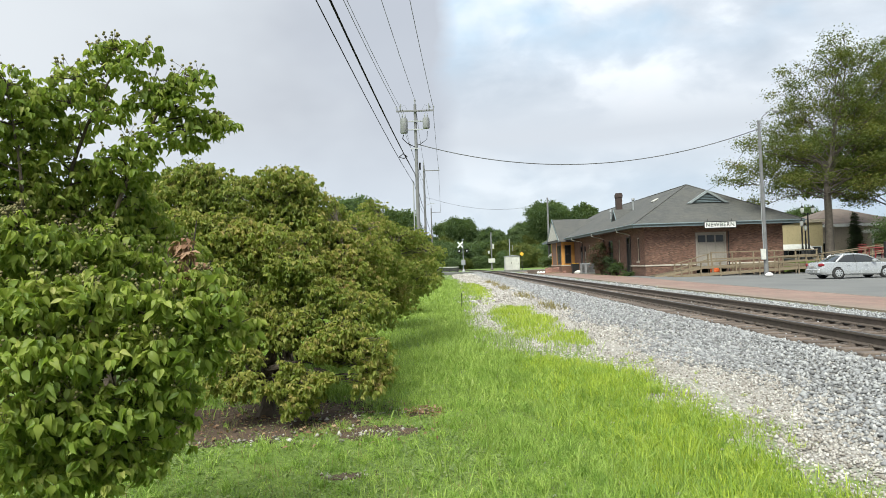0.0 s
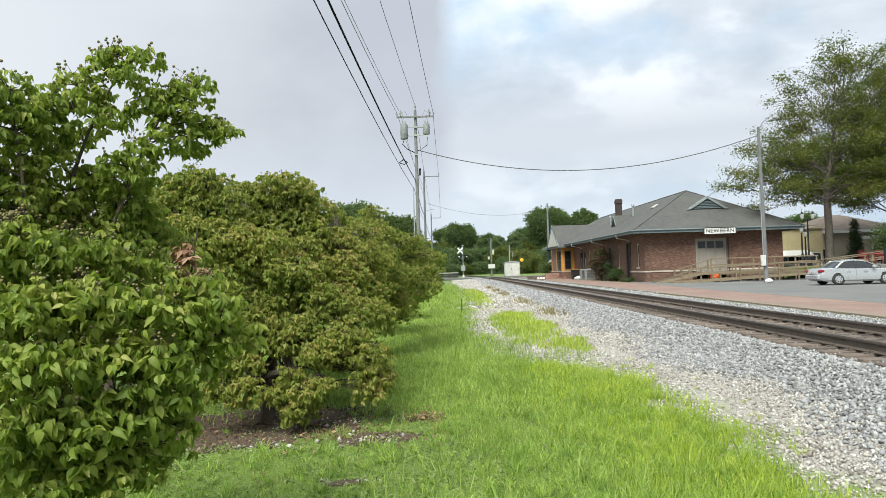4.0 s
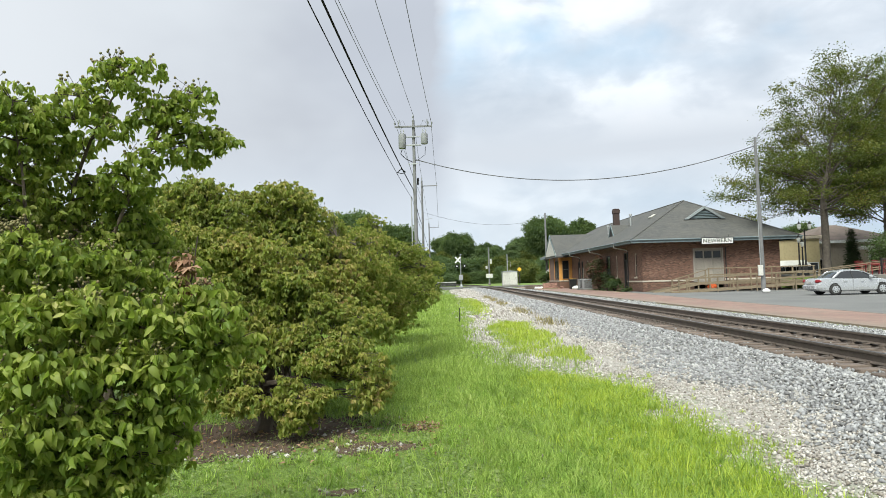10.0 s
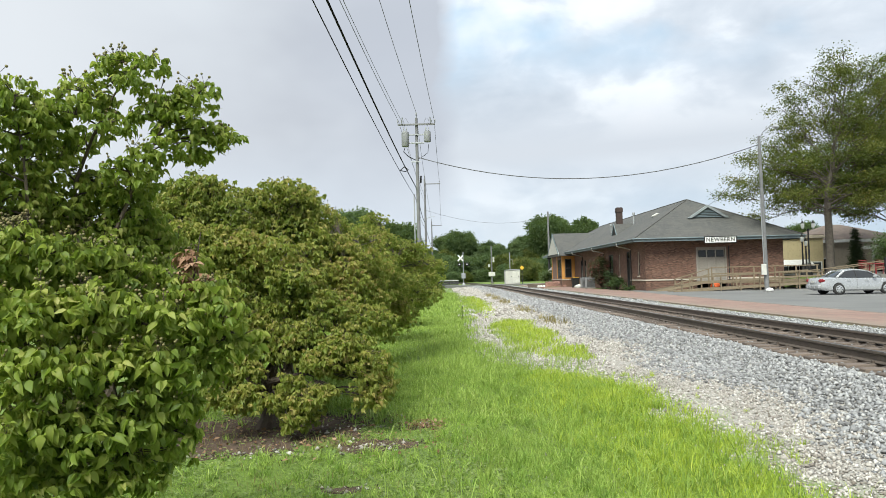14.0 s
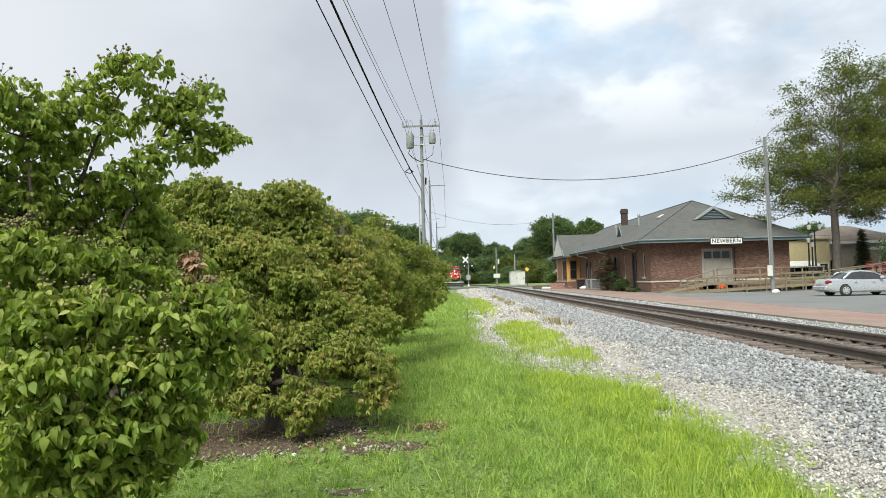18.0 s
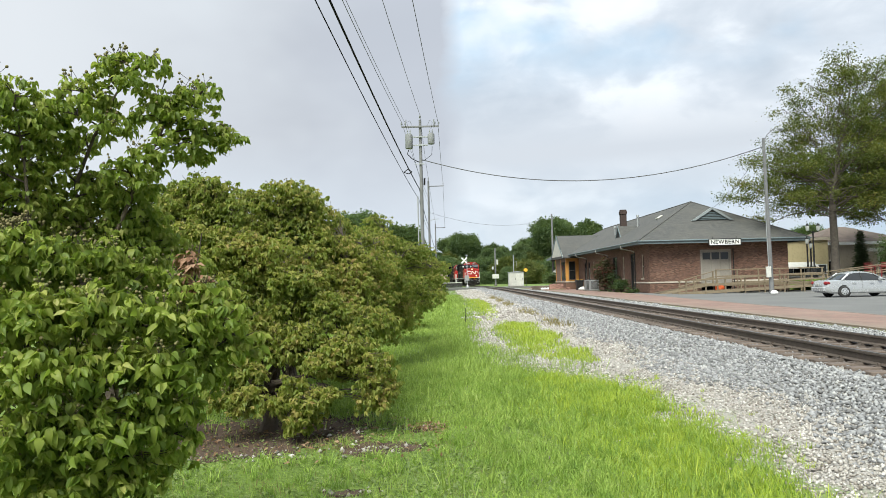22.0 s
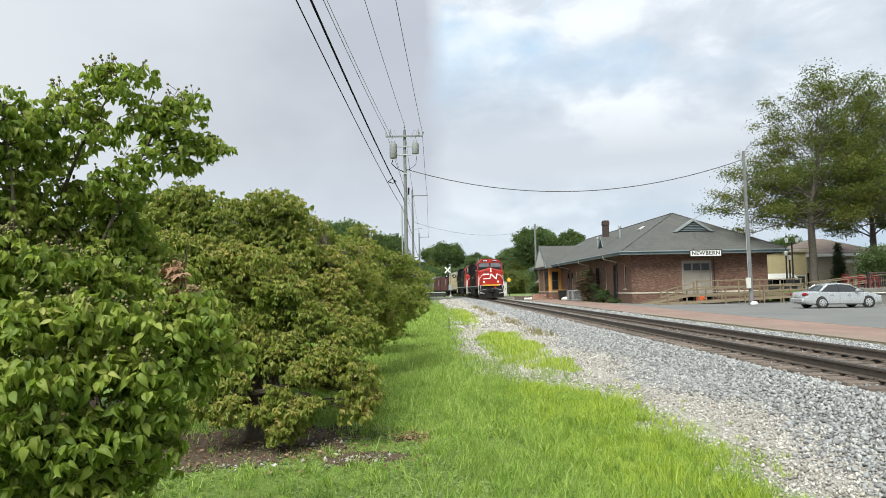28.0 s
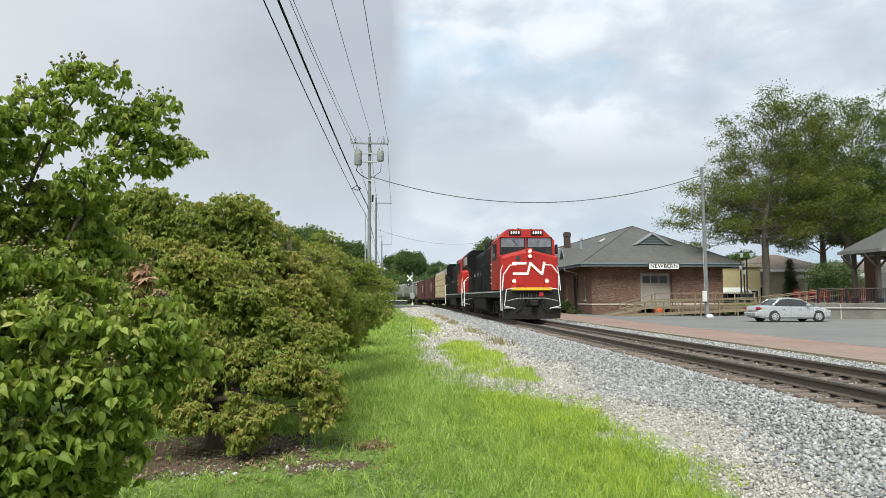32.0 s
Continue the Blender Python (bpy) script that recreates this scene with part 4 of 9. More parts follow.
    mbs = pose(x0 - 0.15, 0, 0, 0, 0, 90) @ Matrix.Scale(-1, 4, (0, 1, 0))
    for y in (y0 + 0.6, y0 + 1.9):
        window_unit(y, 1.2, 0.9, 2.3, mbs, st, frame_mat="darkgrey", sill=False)
    ym, zr = (y0 + y1) / 2, 7.0
    br = Shape().add([(x0 - 0.45, y0 - 0.9, 4.05), (x0 - 0.45, y1 + 0.9, 4.05), (x0 - 0.45, ym, zr), (mid - 1.0, ym, zr), (3.2, y0 - 0.9, 4.05), (3.2, y1 + 0.9, 4.05),
                      (x0 - 0.45, y0 - 0.9, 3.9), (x0 - 0.45, y1 + 0.9, 3.9), (3.2, y0 - 0.9, 3.9), (3.2, y1 + 0.9, 3.9)],
                     [(0, 2, 1), (0, 4, 3, 2), (1, 2, 3, 5), (6, 7, 9, 8), (0, 1, 7, 6), (0, 6, 8, 4), (1, 5, 9, 7)])
    bro = part("bay_roof", br, M["roof"], st, "grey shingled gable over the bay")
    part("gable_face", Shape().prism([(y0 - 0.5, 4.2), (y1 + 0.5, 4.2), (ym, zr - 0.35)], x0 - 0.51, x0 - 0.455, "x"), M["offwhite"], bro, "dull white boarded gable face")
    bb = Shape()
    for ya, yb in ((y0 - 0.95, ym), (y1 + 0.95, ym)):
        bb.prism([(ya, 3.95), (yb, zr + 0.05), (yb, zr - 0.25), (ya + (0.4 if ya < yb else -0.4), 3.95)], x0 - 0.57, x0 - 0.515, "x")
    part("bargeboard", bb, M["trim"], bro, "blue-grey bargeboards")
    return st


station = build_station()


def build_sign():
    m = STATION @ pose(4.35 + 0.25, -OVER - 0.12, EAVE_Z - 0.45)
    s = thing("station_sign", "white station name board with dark lettering under the eave", "sign", m)
    part("board", Shape().box(0, -0.03, 0, 2.62, 0.03, 0.5, 0.01), M["white"], s)
    fr = Shape().box(-0.04, -0.045, -0.04, 2.66, -0.0, 0.02).box(-0.04, -0.045, 0.48, 2.66, 0, 0.54).box(-0.04, -0.044, 0.02, 0.02, 0, 0.48).box(2.60, -0.044, 0.02, 2.66, 0, 0.48)
    part("border", fr, M["dark"], s, "thin black border")
    for x in (0.3, 2.3):
        part("hanger", Shape().cyl((x, 0.02, 0.5), (x, 0.05, 0.72), 0.02, 6), M["dark"], s)
    cu = bpy.data.curves.new("letters", "FONT")
    cu.body, cu.size, cu.extrude, cu.align_x, cu.align_y, cu.space_character = "NEWBERN", 0.47, 0.006, "CENTER", "CENTER", 1.12
    cu.offset = 0.009
    cu.materials.append(M["dark"])
    t = new("letters", cu)
    t.matrix_basis = pose(1.31, -0.042, 0.25, 90, 0, 0)
    t.parent = s


build_sign()

# ---- poles, wires and lamps ----


def build_utility_pole(x, y, top, transformers, arm_z, arm=1.35):
    p = thing("utility_pole", "tall weathered wooden utility pole with crossarm" + (" and two grey transformers" if transformers else ""), "utility pole", pose(x, y, 0), group="utility poles")
    part("shaft", Shape().tube([(0, 0, -0.3), (0, 0, top * 0.5), (0, 0, top - 0.45)], [0.15, 0.13, 0.10], 12), M["pole"], p, smooth=True)
    part("top_insulator", Shape().lathe([(0.03, 0), (0.03, 0.2), (0.08, 0.22), (0.05, 0.28), (0.08, 0.3), (0.04, 0.42)], 8, pose(0, 0, top - 0.46)), M["grey"], p)
    if transformers:
        part("crossarm", Shape().box(-arm, -0.22, arm_z - 0.06, arm, -0.12, arm_z + 0.06, 0.01), M["pole"], p, "wooden crossarm")
    else:
        part("crossarm", Shape().box(-0.1, -0.2, arm_z - 0.05, arm + 0.45, -0.11, arm_z + 0.05, 0.01), M["pole"], p, "wooden side arm")
    for u in ((-arm, -arm * 0.8, arm * 0.8, arm) if transformers else (arm + 0.35,)):
        part("insulator", Shape().lathe([(0.015, 0), (0.015, 0.12), (0.06, 0.14), (0.035, 0.2), (0.06, 0.22), (0.03, 0.3)], 8, pose(u, -0.17, arm_z + 0.05)), M["grey"], p)
    if transformers:
        for z in (arm_z - 0.75, arm_z - 1.35):
            part("bracket_arm", Shape().box(-0.62, -0.2, z - 0.045, 0.55, -0.12, z + 0.045, 0.01), M["galv"], p)
        for u, h, r in ((-0.82, 1.05, 0.27), (0.78, 0.75, 0.25)):
            c = part("transformer", Shape().lathe([(r * 0.9, 0), (r, 0.05), (r, h - 0.1), (r * 0.92, h), (r * 0.4, h + 0.06)], 14, pose(u, -0.2, arm_z - 0.55 - h)), M["tank"], p, "grey cylindrical transformer", smooth=True)
            for k in (-0.1, 0.1):
                part("bushing", Shape().lathe([(0.03, 0), (0.06, 0.08), (0.03, 0.12), (0.055, 0.18), (0.03, 0.3)], 8, pose(u + k, -0.2, arm_z - 0.52)), M["grey"], c)
            part("lead_wire", Shape().tube([(u, -0.2, arm_z - 0.2), (u * 1.15, -0.3, arm_z + 0.3), (u * 0.9, -0.2, arm_z + 0.45), (u * 0.7, -0.18, arm_z + 0.1)], 0.012, 5), M["wire"], p)
        part("fuse_cutout", Shape().tube([(-1.05, -0.25, arm_z + 0.05), (-1.0, -0.3, arm_z + 0.5)], 0.04, 6), M["grey"], p)
        part("fuse_cutout", Shape().tube([(1.02, -0.25, arm_z + 0.05), (1.0, -0.3, arm_z + 0.5)], 0.04, 6), M["grey"], p)
        part("drip_loop", Shape().tube([(-0.85, -0.25, arm_z - 1.7), (-0.95, -0.3, arm_z - 2.0), (-0.6, -0.25, arm_z - 2.35), (-0.1, -0.2, arm_z - 2.6)], 0.03, 6), M["cable"], p)
        part("drip_loop", Shape().tube([(0.85, -0.25, arm_z - 1.5), (0.8, -0.3, arm_z - 2.1), (0.3, -0.25, arm_z - 2.45), (0.1, -0.2, arm_z - 2.5)], 0.02, 6), M["cable"], p)
        part("conduit", Shape().cyl((-0.28, -0.05, 0), (-0.28, -0.05, 7.8), 0.045, 8), M["grey"], p, "grey conduit riser")
        part("step_bar", Shape().box(-0.45, -0.2, 10.1, 0.25, -0.15, 10.16), M["galv"], p)
        part("splice_case", Shape().cyl((0.22, -0.15, 8.6), (0.24, -0.15, 9.1), 0.07, 8), M["cable"], p)
    else:
        part("lamp_arm", Shape().tube([(0.05, 0, 8.6), (0.7, 0, 8.8), (1.1, 0, 8.8)], 0.025, 6), M["galv"], p)
    return p


P1, P2, P3 = Vector((-2.0, 50, 0)), Vector((-2.4, 80, 0)), Vector((-2.65, 125, 0))
build_utility_pole(P1.x, P1.y, 13.8, True, 12.85)
build_utility_pole(P2.x, P2.y, 13.7, False, 12.6)
build_utility_pole(P3.x, P3.y, 12.4, False, 11.2)


def cable(name, label, pts_sag, r, mat, n=14, group="overhead wires"):
    """A hanging wire through supports; pts_sag: places and, for each span, its sag."""
    sh = Shape()
    pts = []
    for (a, sag), (b, _) in zip(pts_sag, pts_sag[1:]):
        a, b = Vector(a), Vector(b)
        for i in range(n):
            u = i / n
            pts.append(a.lerp(b, u) - Vector((0, 0, 4 * sag * u * (1 - u))))
    pts.append(Vector(pts_sag[-1][0]))
    sh.tube(pts, r, 6)
    return tagged(part(name, sh, mat, smooth=True), label, "wire", group)


# the next pole of the line stands behind the eye
P0 = Vector((-3.35, -6, 0))
cable("power_line", "thin bare power line", [((P0.x, P0.y, 13.6), 0.55), ((P1.x, P1.y, 13.75), 0.3), ((P2.x, P2.y, 13.65), 0.4), ((P3.x, P3.y, 12.3), 0)], 0.015, M["wire"])
cable("power_line", "thin bare power line", [((P0.x - 1.3, P0.y, 12.8), 0.6), ((P1.x - 1.3, P1.y - 0.17, 13.15), 0.3), ((P2.x, P2.y, 11.2), 0)], 0.015, M["wire"])
cable("power_line", "thin bare power line", [((P0.x - 1.0, P0.y, 12.1), 0.6), ((P1.x - 1.05, P1.y - 0.17, 13.1), 0.3), ((P2.x, P2.y, 10.2), 0)], 0.012, M["wire"])
cable("power_line", "thin bare power line", [((P0.x + 1.35, P0.y, 12.9), 0.5), ((P1.x + 1.3, P1.y - 0.17, 13.15), 0.4), ((P2.x + 1.7, P2.y - 0.17, 12.9), 0.5), ((P3.x + 1.7, P3.y - 0.17, 11.5), 0)], 0.015, M["wire"])
cable("telephone_cable", "thick black telephone cable", [((-2.62, P0.y, 8.0), 0.45), ((P1.x - 0.15, P1.y, 8.35), 0.4), ((P2.x - 0.1, P2.y, 8.2), 0.5), ((P3.x, P3.y, 7.4), 0)], 0.028, M["cable"])
cable("telephone_cable", "thin black telephone cable", [((-2.72, P0.y, 7.75), 0.5), ((P1.x - 0.2, P1.y, 7.6), 0.4), ((P2.x - 0.1, P2.y, 7.6), 0)], 0.014, M["cable"])
cable("service_cable", "grey service cable sagging across to the light pole", [((P1.x + 0.1, P1.y - 0.1, 10.45), 1.95), ((22.13, 48.8, 10.55), 0)], 0.03, M["wire"], 24)
cable("service_cable", "thin service cable to the station roof", [((22.13, 48.8, 10.6), 0.5), ((23.0, 61.0, LOT_Z + EAVE_Z + 1.1 + (2.1 + OVER) * RISE / (SW / 2 + OVER)), 0)], 0.015, M["wire"])
cable("service_cable", "thin cable across the crossing", [((P2.x, P2.y, 9.6), 1.3), ((15.5, 106, 10.8), 0)], 0.015, M["wire"], 20)
# a lashed loop on the thick cable
tagged(part("cable_loop", Shape().tube([(-2.19, 37.0, 7.7), (-2.42, 37.2, 7.56), (-2.16, 37.4, 7.5), (-1.98, 37.2, 7.57), (-2.19, 37.0, 7.7)], 0.025, 5), M["cable"]), "black spare loop lashed to a cable", "cable loop")


def build_light_pole():
    p = thing("light_pole", "tall grey wooden light pole with a curved lamp arm", "light pole", pose(22.24, 48.7, LOT_Z, 0, -0.6, 0))
    part("shaft", Shape().tube([(0, 0, -0.2), (0, 0, 5), (0, 0, 10.9)], [0.16, 0.13, 0.095], 12), M["pole"], p, smooth=True)
    part("lamp_arm", Shape().tube([(0, 0, 10.6), (0.1, -0.4, 11.1), (0.3, -1.1, 11.35), (0.45, -1.6, 11.3)], 0.03, 6), M["galv"], p)
    part("lamp_head", Shape().lathe([(0.06, 0.2), (0.12, 0.12), (0.2, 0.02), (0.19, -0.06), (0.1, -0.14)], 12, pose(0.45, -1.65, 11.2)), M["grey"], p, "grey lamp head")
    part("meter_box", Shape().box(-0.40, -0.28, 1.15, -0.08, -0.12, 1.9, 0.02), M["offwhite"], p, "pale metal meter box")
    part("conduit", Shape().cyl((-0.2, -0.16, 1.9), (-0.2, -0.15, 6.5), 0.03, 6), M["grey"], p)
    tagged(part("boulder", Shape().lathe([(0.08, 0), (0.25, 0.03), (0.28, 0.11), (0.2, 0.22), (0.07, 0.27)], 10, pose(22.05, 47.9, LOT_Z) @ Matrix.Diagonal((1, 0.7, 1, 1))), M["white"], smooth=True), "white painted boulder at the foot of the light pole", "rock")


build_light_pole()


def build_street_lantern(x, y, h, arms):
    p = thing("street_lamp", "black post lamp with white lantern" + ("s" if arms else ""), "street lamp", pose(x, y, 1.22), group="post lamps")
    part("post", Shape().lathe([(0.22, 0), (0.22, 0.15), (0.13, 0.3), (0.1, 0.9), (0.07, 1.0), (0.055, h - 0.1), (0.09, h)], 10), M["dark"], p, smooth=True)
    for u in ((-0.42, 0.42) if arms else (0.0,)):
        if arms:
            part("arm", Shape().tube([(0, 0, h - 0.2), (u * 0.6, 0, h), (u, 0, h - 0.05)], 0.03, 6), M["dark"], p)
        part("lantern", Shape().lathe([(0.06, 0), (0.12, 0.1), (0.15, 0.36), (0.08, 0.46)], 8, pose(u, 0, h)), M["lampglass"], p, "white lantern glass")
        part("finial", Shape().lathe([(0.16, 0), (0.07, 0.12), (0.02, 0.24)], 8, pose(u, 0, h + 0.42)), M["dark"], p)
    return p


build_street_lantern(28.95, 56.8, 2.7, False)
build_street_lantern(29.95, 58.2, 2.4, False)
build_street_lantern(28.85, 55.6, 3.7, True)

# ---- crossing ----


def build_crossing_signal():
    p = thing("crossing_signal", "grey crossing signal mast with white crossbuck and two lamps", "crossing signal", pose(2.72, 119.5, 0.3) @ Matrix.Scale(1.08, 4))
    part("mast", Shape().cyl((0, 0, 0), (0, 0, 5.2), 0.07, 10), M["galv"], p)
    part("base", Shape().lathe([(0.3, 0), (0.28, 0.2), (0.12, 0.45), (0.09, 0.6)], 10), M["galv"], p)
    for a in (48, -48):
        part("crossbuck_blade", Shape().box(-0.62, -0.02, -0.11, 0.62, 0.02, 0.11, 0.01, pose(-0.42, -0.12 - 0.02 * (a > 0), 4.4, 0, a, 0)), M["white"], p, "white crossbuck blade")
    part("lamp_arm", Shape().box(-0.75, -0.06, 3.55, 0.75, 0.0, 3.63), M["dark"], p)
    for u in (-0.6, 0.6):
        b = part("lamp_disc", Shape().lathe([(0.28, 0), (0.3, 0.02), (0.28, 0.04)], 14, pose(u, -0.1, 3.4, 90, 0, 0)), M["dark"], p, "black round lamp backing")
        part("lens", Shape().lathe([(0.12, 0.04), (0.13, 0.06), (0.05, 0.1)], 12, pose(u, -0.1, 3.4, 90, 0, 0)), M["lampglass"], b)
    part("gate_motor", Shape().box(-0.32, -0.3, 1.15, 0.32, 0.3, 2.0, 0.04), M["grey"], p, "grey gate motor box")
    part("bell", Shape().lathe([(0.18, 0), (0.2, 0.05), (0.1, 0.14)], 12, pose(0.0, 0, 5.15)), M["grey"], p)
    # the second mast over the track
    q = thing("crossing_signal", "grey signal mast with small boxes beyond the crossing", "crossing signal", pose(9.6, 151, 0.25))
    part("mast", Shape().cyl((0, 0, 0), (0, 0, 8.2), 0.16, 10), M["pole"], q)
    part("box", Shape().box(-0.7, -0.3, 1.6, 0.7, 0.3, 2.5, 0.03), M["offwhite"], q, "pale equipment box")
    part("lamp", Shape().cyl((-0.55, -0.1, 3.6), (-0.55, -0.1, 4.2), 0.22, 10), M["offwhite"], q)
    part("lamp", Shape().box(0.25, -0.2, 4.6, 0.6, 0.1, 5.7, 0.05), M["offwhite"], q)
    part("base", Shape().box(-0.3, -0.3, 0, 0.3, 0.3, 0.4, 0.02), M["concrete"], q)


build_crossing_signal()


def build_bungalow():
    p = thing("signal_cabinet", "pale grey metal signal cabinet beside the crossing", "equipment cabinet", pose(9.6, 115.5, 0.24, 0, 0, 0))
    part("body", Shape().box(0, 0, 0.25, 2.4, 2.6, 2.5, 0.03), M["offwhite"], p)
    part("roof", Shape().prism([(-0.1, 2.5), (2.5, 2.5), (2.5, 2.56), (1.2, 2.72), (-0.1, 2.56)], -0.1, 2.7, "y"), M["grey"], p)
    part("plinth", Shape().box(-0.05, -0.05, 0, 2.45, 2.65, 0.25, 0.02), M["concrete"], p)
    for a in (0.12, 1.24):
        d = part("door", Shape().box(a, -0.04, 0.4, a + 1.05, -0.003, 2.38, 0.01), M["offwhite"], p)
        part("handle", Shape().box(a + 0.85, -0.1, 1.3, a + 0.92, -0.04, 1.55, 0.01), M["dark"], d)
    q = thing("signal_mast", "thin grey signal mast behind the cabinet", "signal mast", pose(10.7, 119.2, 0.2))
    part("mast", Shape().cyl((0, 0, 0), (0, 0, 5.6), 0.08, 8), M["galv"], q)
    part("arm", Shape().tube([(0, 0, 4.3), (0.5, 0, 4.5), (0.55, 0, 3.4)], 0.03, 6), M["galv"], q)
    w = thing("warning_sign", "yellow diamond warning sign on a dark post", "road sign", pose(12.35, 115.5, 0.2))
    part("post", Shape().box(-0.05, -0.05, 0, 0.05, 0.05, 3.4), M["darkgrey"], w)
    part("plate", Shape().box(-0.27, -0.085, -0.27, 0.27, -0.06, 0.27, 0.01, pose(0, 0, 2.9, 0, 45, 0)), M["yellow"], w, "yellow diamond plate")


build_bungalow()


def build_far_pole():
    p = thing("telegraph_pole", "slim dark wooden pole with a crossing light behind the station", "utility pole", pose(15.6, 106.5, 0.2))
    part("shaft", Shape().tube([(0, 0, 0), (0, 0, 11.3)], [0.19, 0.13], 10), M["pole"], p)
    part("box", Shape().box(-0.35, -0.3, 4.0, 0.3, 0.25, 4.4, 0.03), M["darkgrey"], p)
    q = thing("telegraph_pole", "short leaning wooden pole beside the station bay", "utility pole", pose(16.2, 105.8, 0.2, 0, -1.5, 0))
    part("shaft", Shape().tube([(0, 0, 0), (0, 0, 6.6)], [0.17, 0.14], 10), M["pole"], q)
    s = thing("diamond_sign", "white diamond sign board on a post", "road sign", pose(15.65, 103.2, 0.2))
    part("post", Shape().box(-0.05, -0.05, 0, 0.05, 0.05, 2.4), M["galv"], s)
    part("plate", Shape().box(-0.55, -0.085, -0.55, 0.55, -0.06, 0.55, 0.01, pose(0, 0, 2.2, 0, 45, 0)), M["white"], s, "white diamond plate")


build_far_pole()

# guard fence left of the crossing
gf = thing("guard_fence", "dark low board fence with a pale top rail", "fence", pose(-9.5, 128, 0.0))
for k in range(9):
    part("post", Shape().box(k * 1.4 - 0.07, -0.07, 0, k * 1.4 + 0.07, 0.07, 1.3), M["dark"], gf)
part("top_rail", Shape().box(-0.2, -0.1, 1.15, 11.5, -0.06, 1.3), M["offwhite"], gf)
for k in range(3):
    part("board", Shape().box(-0.2, -0.1, 0.15 + 0.32 * k, 11.5, -0.065, 0.42 + 0.32 * k), M["darkgrey"], gf)

# ---- clutter on the platform ----


def build_brick_pallet(x, y, rz, rows, name, label, mat, loose):
    p = thing(name, label, "building material", pose(x, y, LOT_Z, 0, 0, rz))
    for k in range(3):
        part("slat", Shape().box(-0.9, -0.55 + k * 0.45, 0.0, 0.9, -0.4 + k * 0.45, 0.12), M["lumber"], p)
    r = random.Random(int(x * 10))
    s = Shape().box(-0.1, -0.055, 0, 0.1, 0.055, 0.075, 0.004)
    me = s.mesh("brick", M[mat])
    for row in range(rows):
        for i in range(7):
            for j in range(4):
                if row == rows - 1 and r.random() < 0.4:
                    continue
                part("brick", me, M[mat], p, at=pose(-0.72 + i * 0.235 + r.uniform(-0.02, 0.02), -0.38 + j * 0.25, 0.12 + row * 0.12, r.uniform(-8, 8), 0, r.uniform(-12, 12)) @ Matrix.Diagonal((1.05, 1.8, 1.55, 1)))
    for k in range(loose):
        part("brick", me, M[mat], p, at=pose(r.uniform(-1.5, 1.6), r.uniform(-1.0, 0.3), 0.0, 0, 0, r.uniform(0, 180)))
    return p


build_brick_pallet(12.9, 86, 0, 5, "brick_stack", "stack of old red bricks on a pallet", "oldbrick", 16)
lg = thing("timber_pile", "pile of old dark timbers and white stones", "timber pile", pose(11.2, 88.5, LOT_Z))
for k, (x, y, z, a) in enumerate(((0, 0, 0.12, 20), (0.3, 0.4, 0.12, 8), (-0.2, 0.2, 0.36, 30), (0.9, -0.2, 0.12, -35), (0.6, 0.1, 0.38, -8))):
    part("timber", Shape().box(-1.1, -0.12, -0.12, 1.1, 0.12, 0.12, 0.015), M["tie"], lg, at=pose(x, y, z, 0, 0, a))
for k in range(5):
    part("stone", Shape().lathe([(0.06, 0), (0.2, 0.05), (0.22, 0.16), (0.08, 0.28)], 7), M["white"], lg, at=pose(0.2 + k * 0.35, -0.8 + 0.1 * (k % 2), 0))
bk = thing("rubble_heap", "low heap of broken red bricks", "rubble", pose(14.0, 86.5, LOT_Z), kind="")
rr = random.Random(4)
for k in range(26):
    part("brick", Shape().box(-0.1, -0.06, -0.04, 0.1, 0.06, 0.04, 0.004), M["oldbrick"], bk, at=pose(rr.uniform(-0.7, 0.7), rr.uniform(-0.4, 0.4), 0.05 + 0.09 * (k % 3), rr.uniform(-20, 20), 0, rr.uniform(0, 180)))


def build_bin():
    p = thing("wheeled_bin", "dark grey plastic wheeled bin with a yellow lid edge", "bin", pose(14.55, 79.5, LOT_Z))
    part("body", Shape().add([(-0.3, -0.3, 0.05), (0.3, -0.3, 0.05), (0.3, 0.3, 0.05), (-0.3, 0.3, 0.05), (-0.4, -0.4, 1.05), (0.4, -0.4, 1.05), (0.4, 0.4, 1.05), (-0.4, 0.4, 1.05)],
                             [(3, 2, 1, 0), (4, 5, 6, 7), (0, 1, 5, 4), (1, 2, 6, 5), (2, 3, 7, 6), (3, 0, 4, 7)]), M["dark"], p)
    part("lid", Shape().box(-0.43, -0.45, 1.052, 0.43, 0.42, 1.15, 0.03), M["darkgrey"], p)
    part("lid_edge", Shape().box(-0.36, -0.46, 1.16, 0.36, -0.3, 1.2, 0.01), M["yellow"], p, "yellow strip")
    for u in (-0.3, 0.3):
        part("wheel", Shape().lathe([(0.12, -0.03), (0.14, 0), (0.12, 0.03)], 12, pose(u, 0.3, 0.14), "x"), M["rubber"], p)
    b = tagged(part("rubbish_bag", Shape().lathe([(0.1, 0), (0.34, 0.04), (0.38, 0.18), (0.22, 0.34), (0.05, 0.42)], 9, pose(14.75, 78.4, LOT_Z) @ Matrix.Diagonal((1.5, 1, 1, 1))), M["offwhite"], smooth=True), "crumpled pale plastic rubbish bag", "bag")


build_bin()


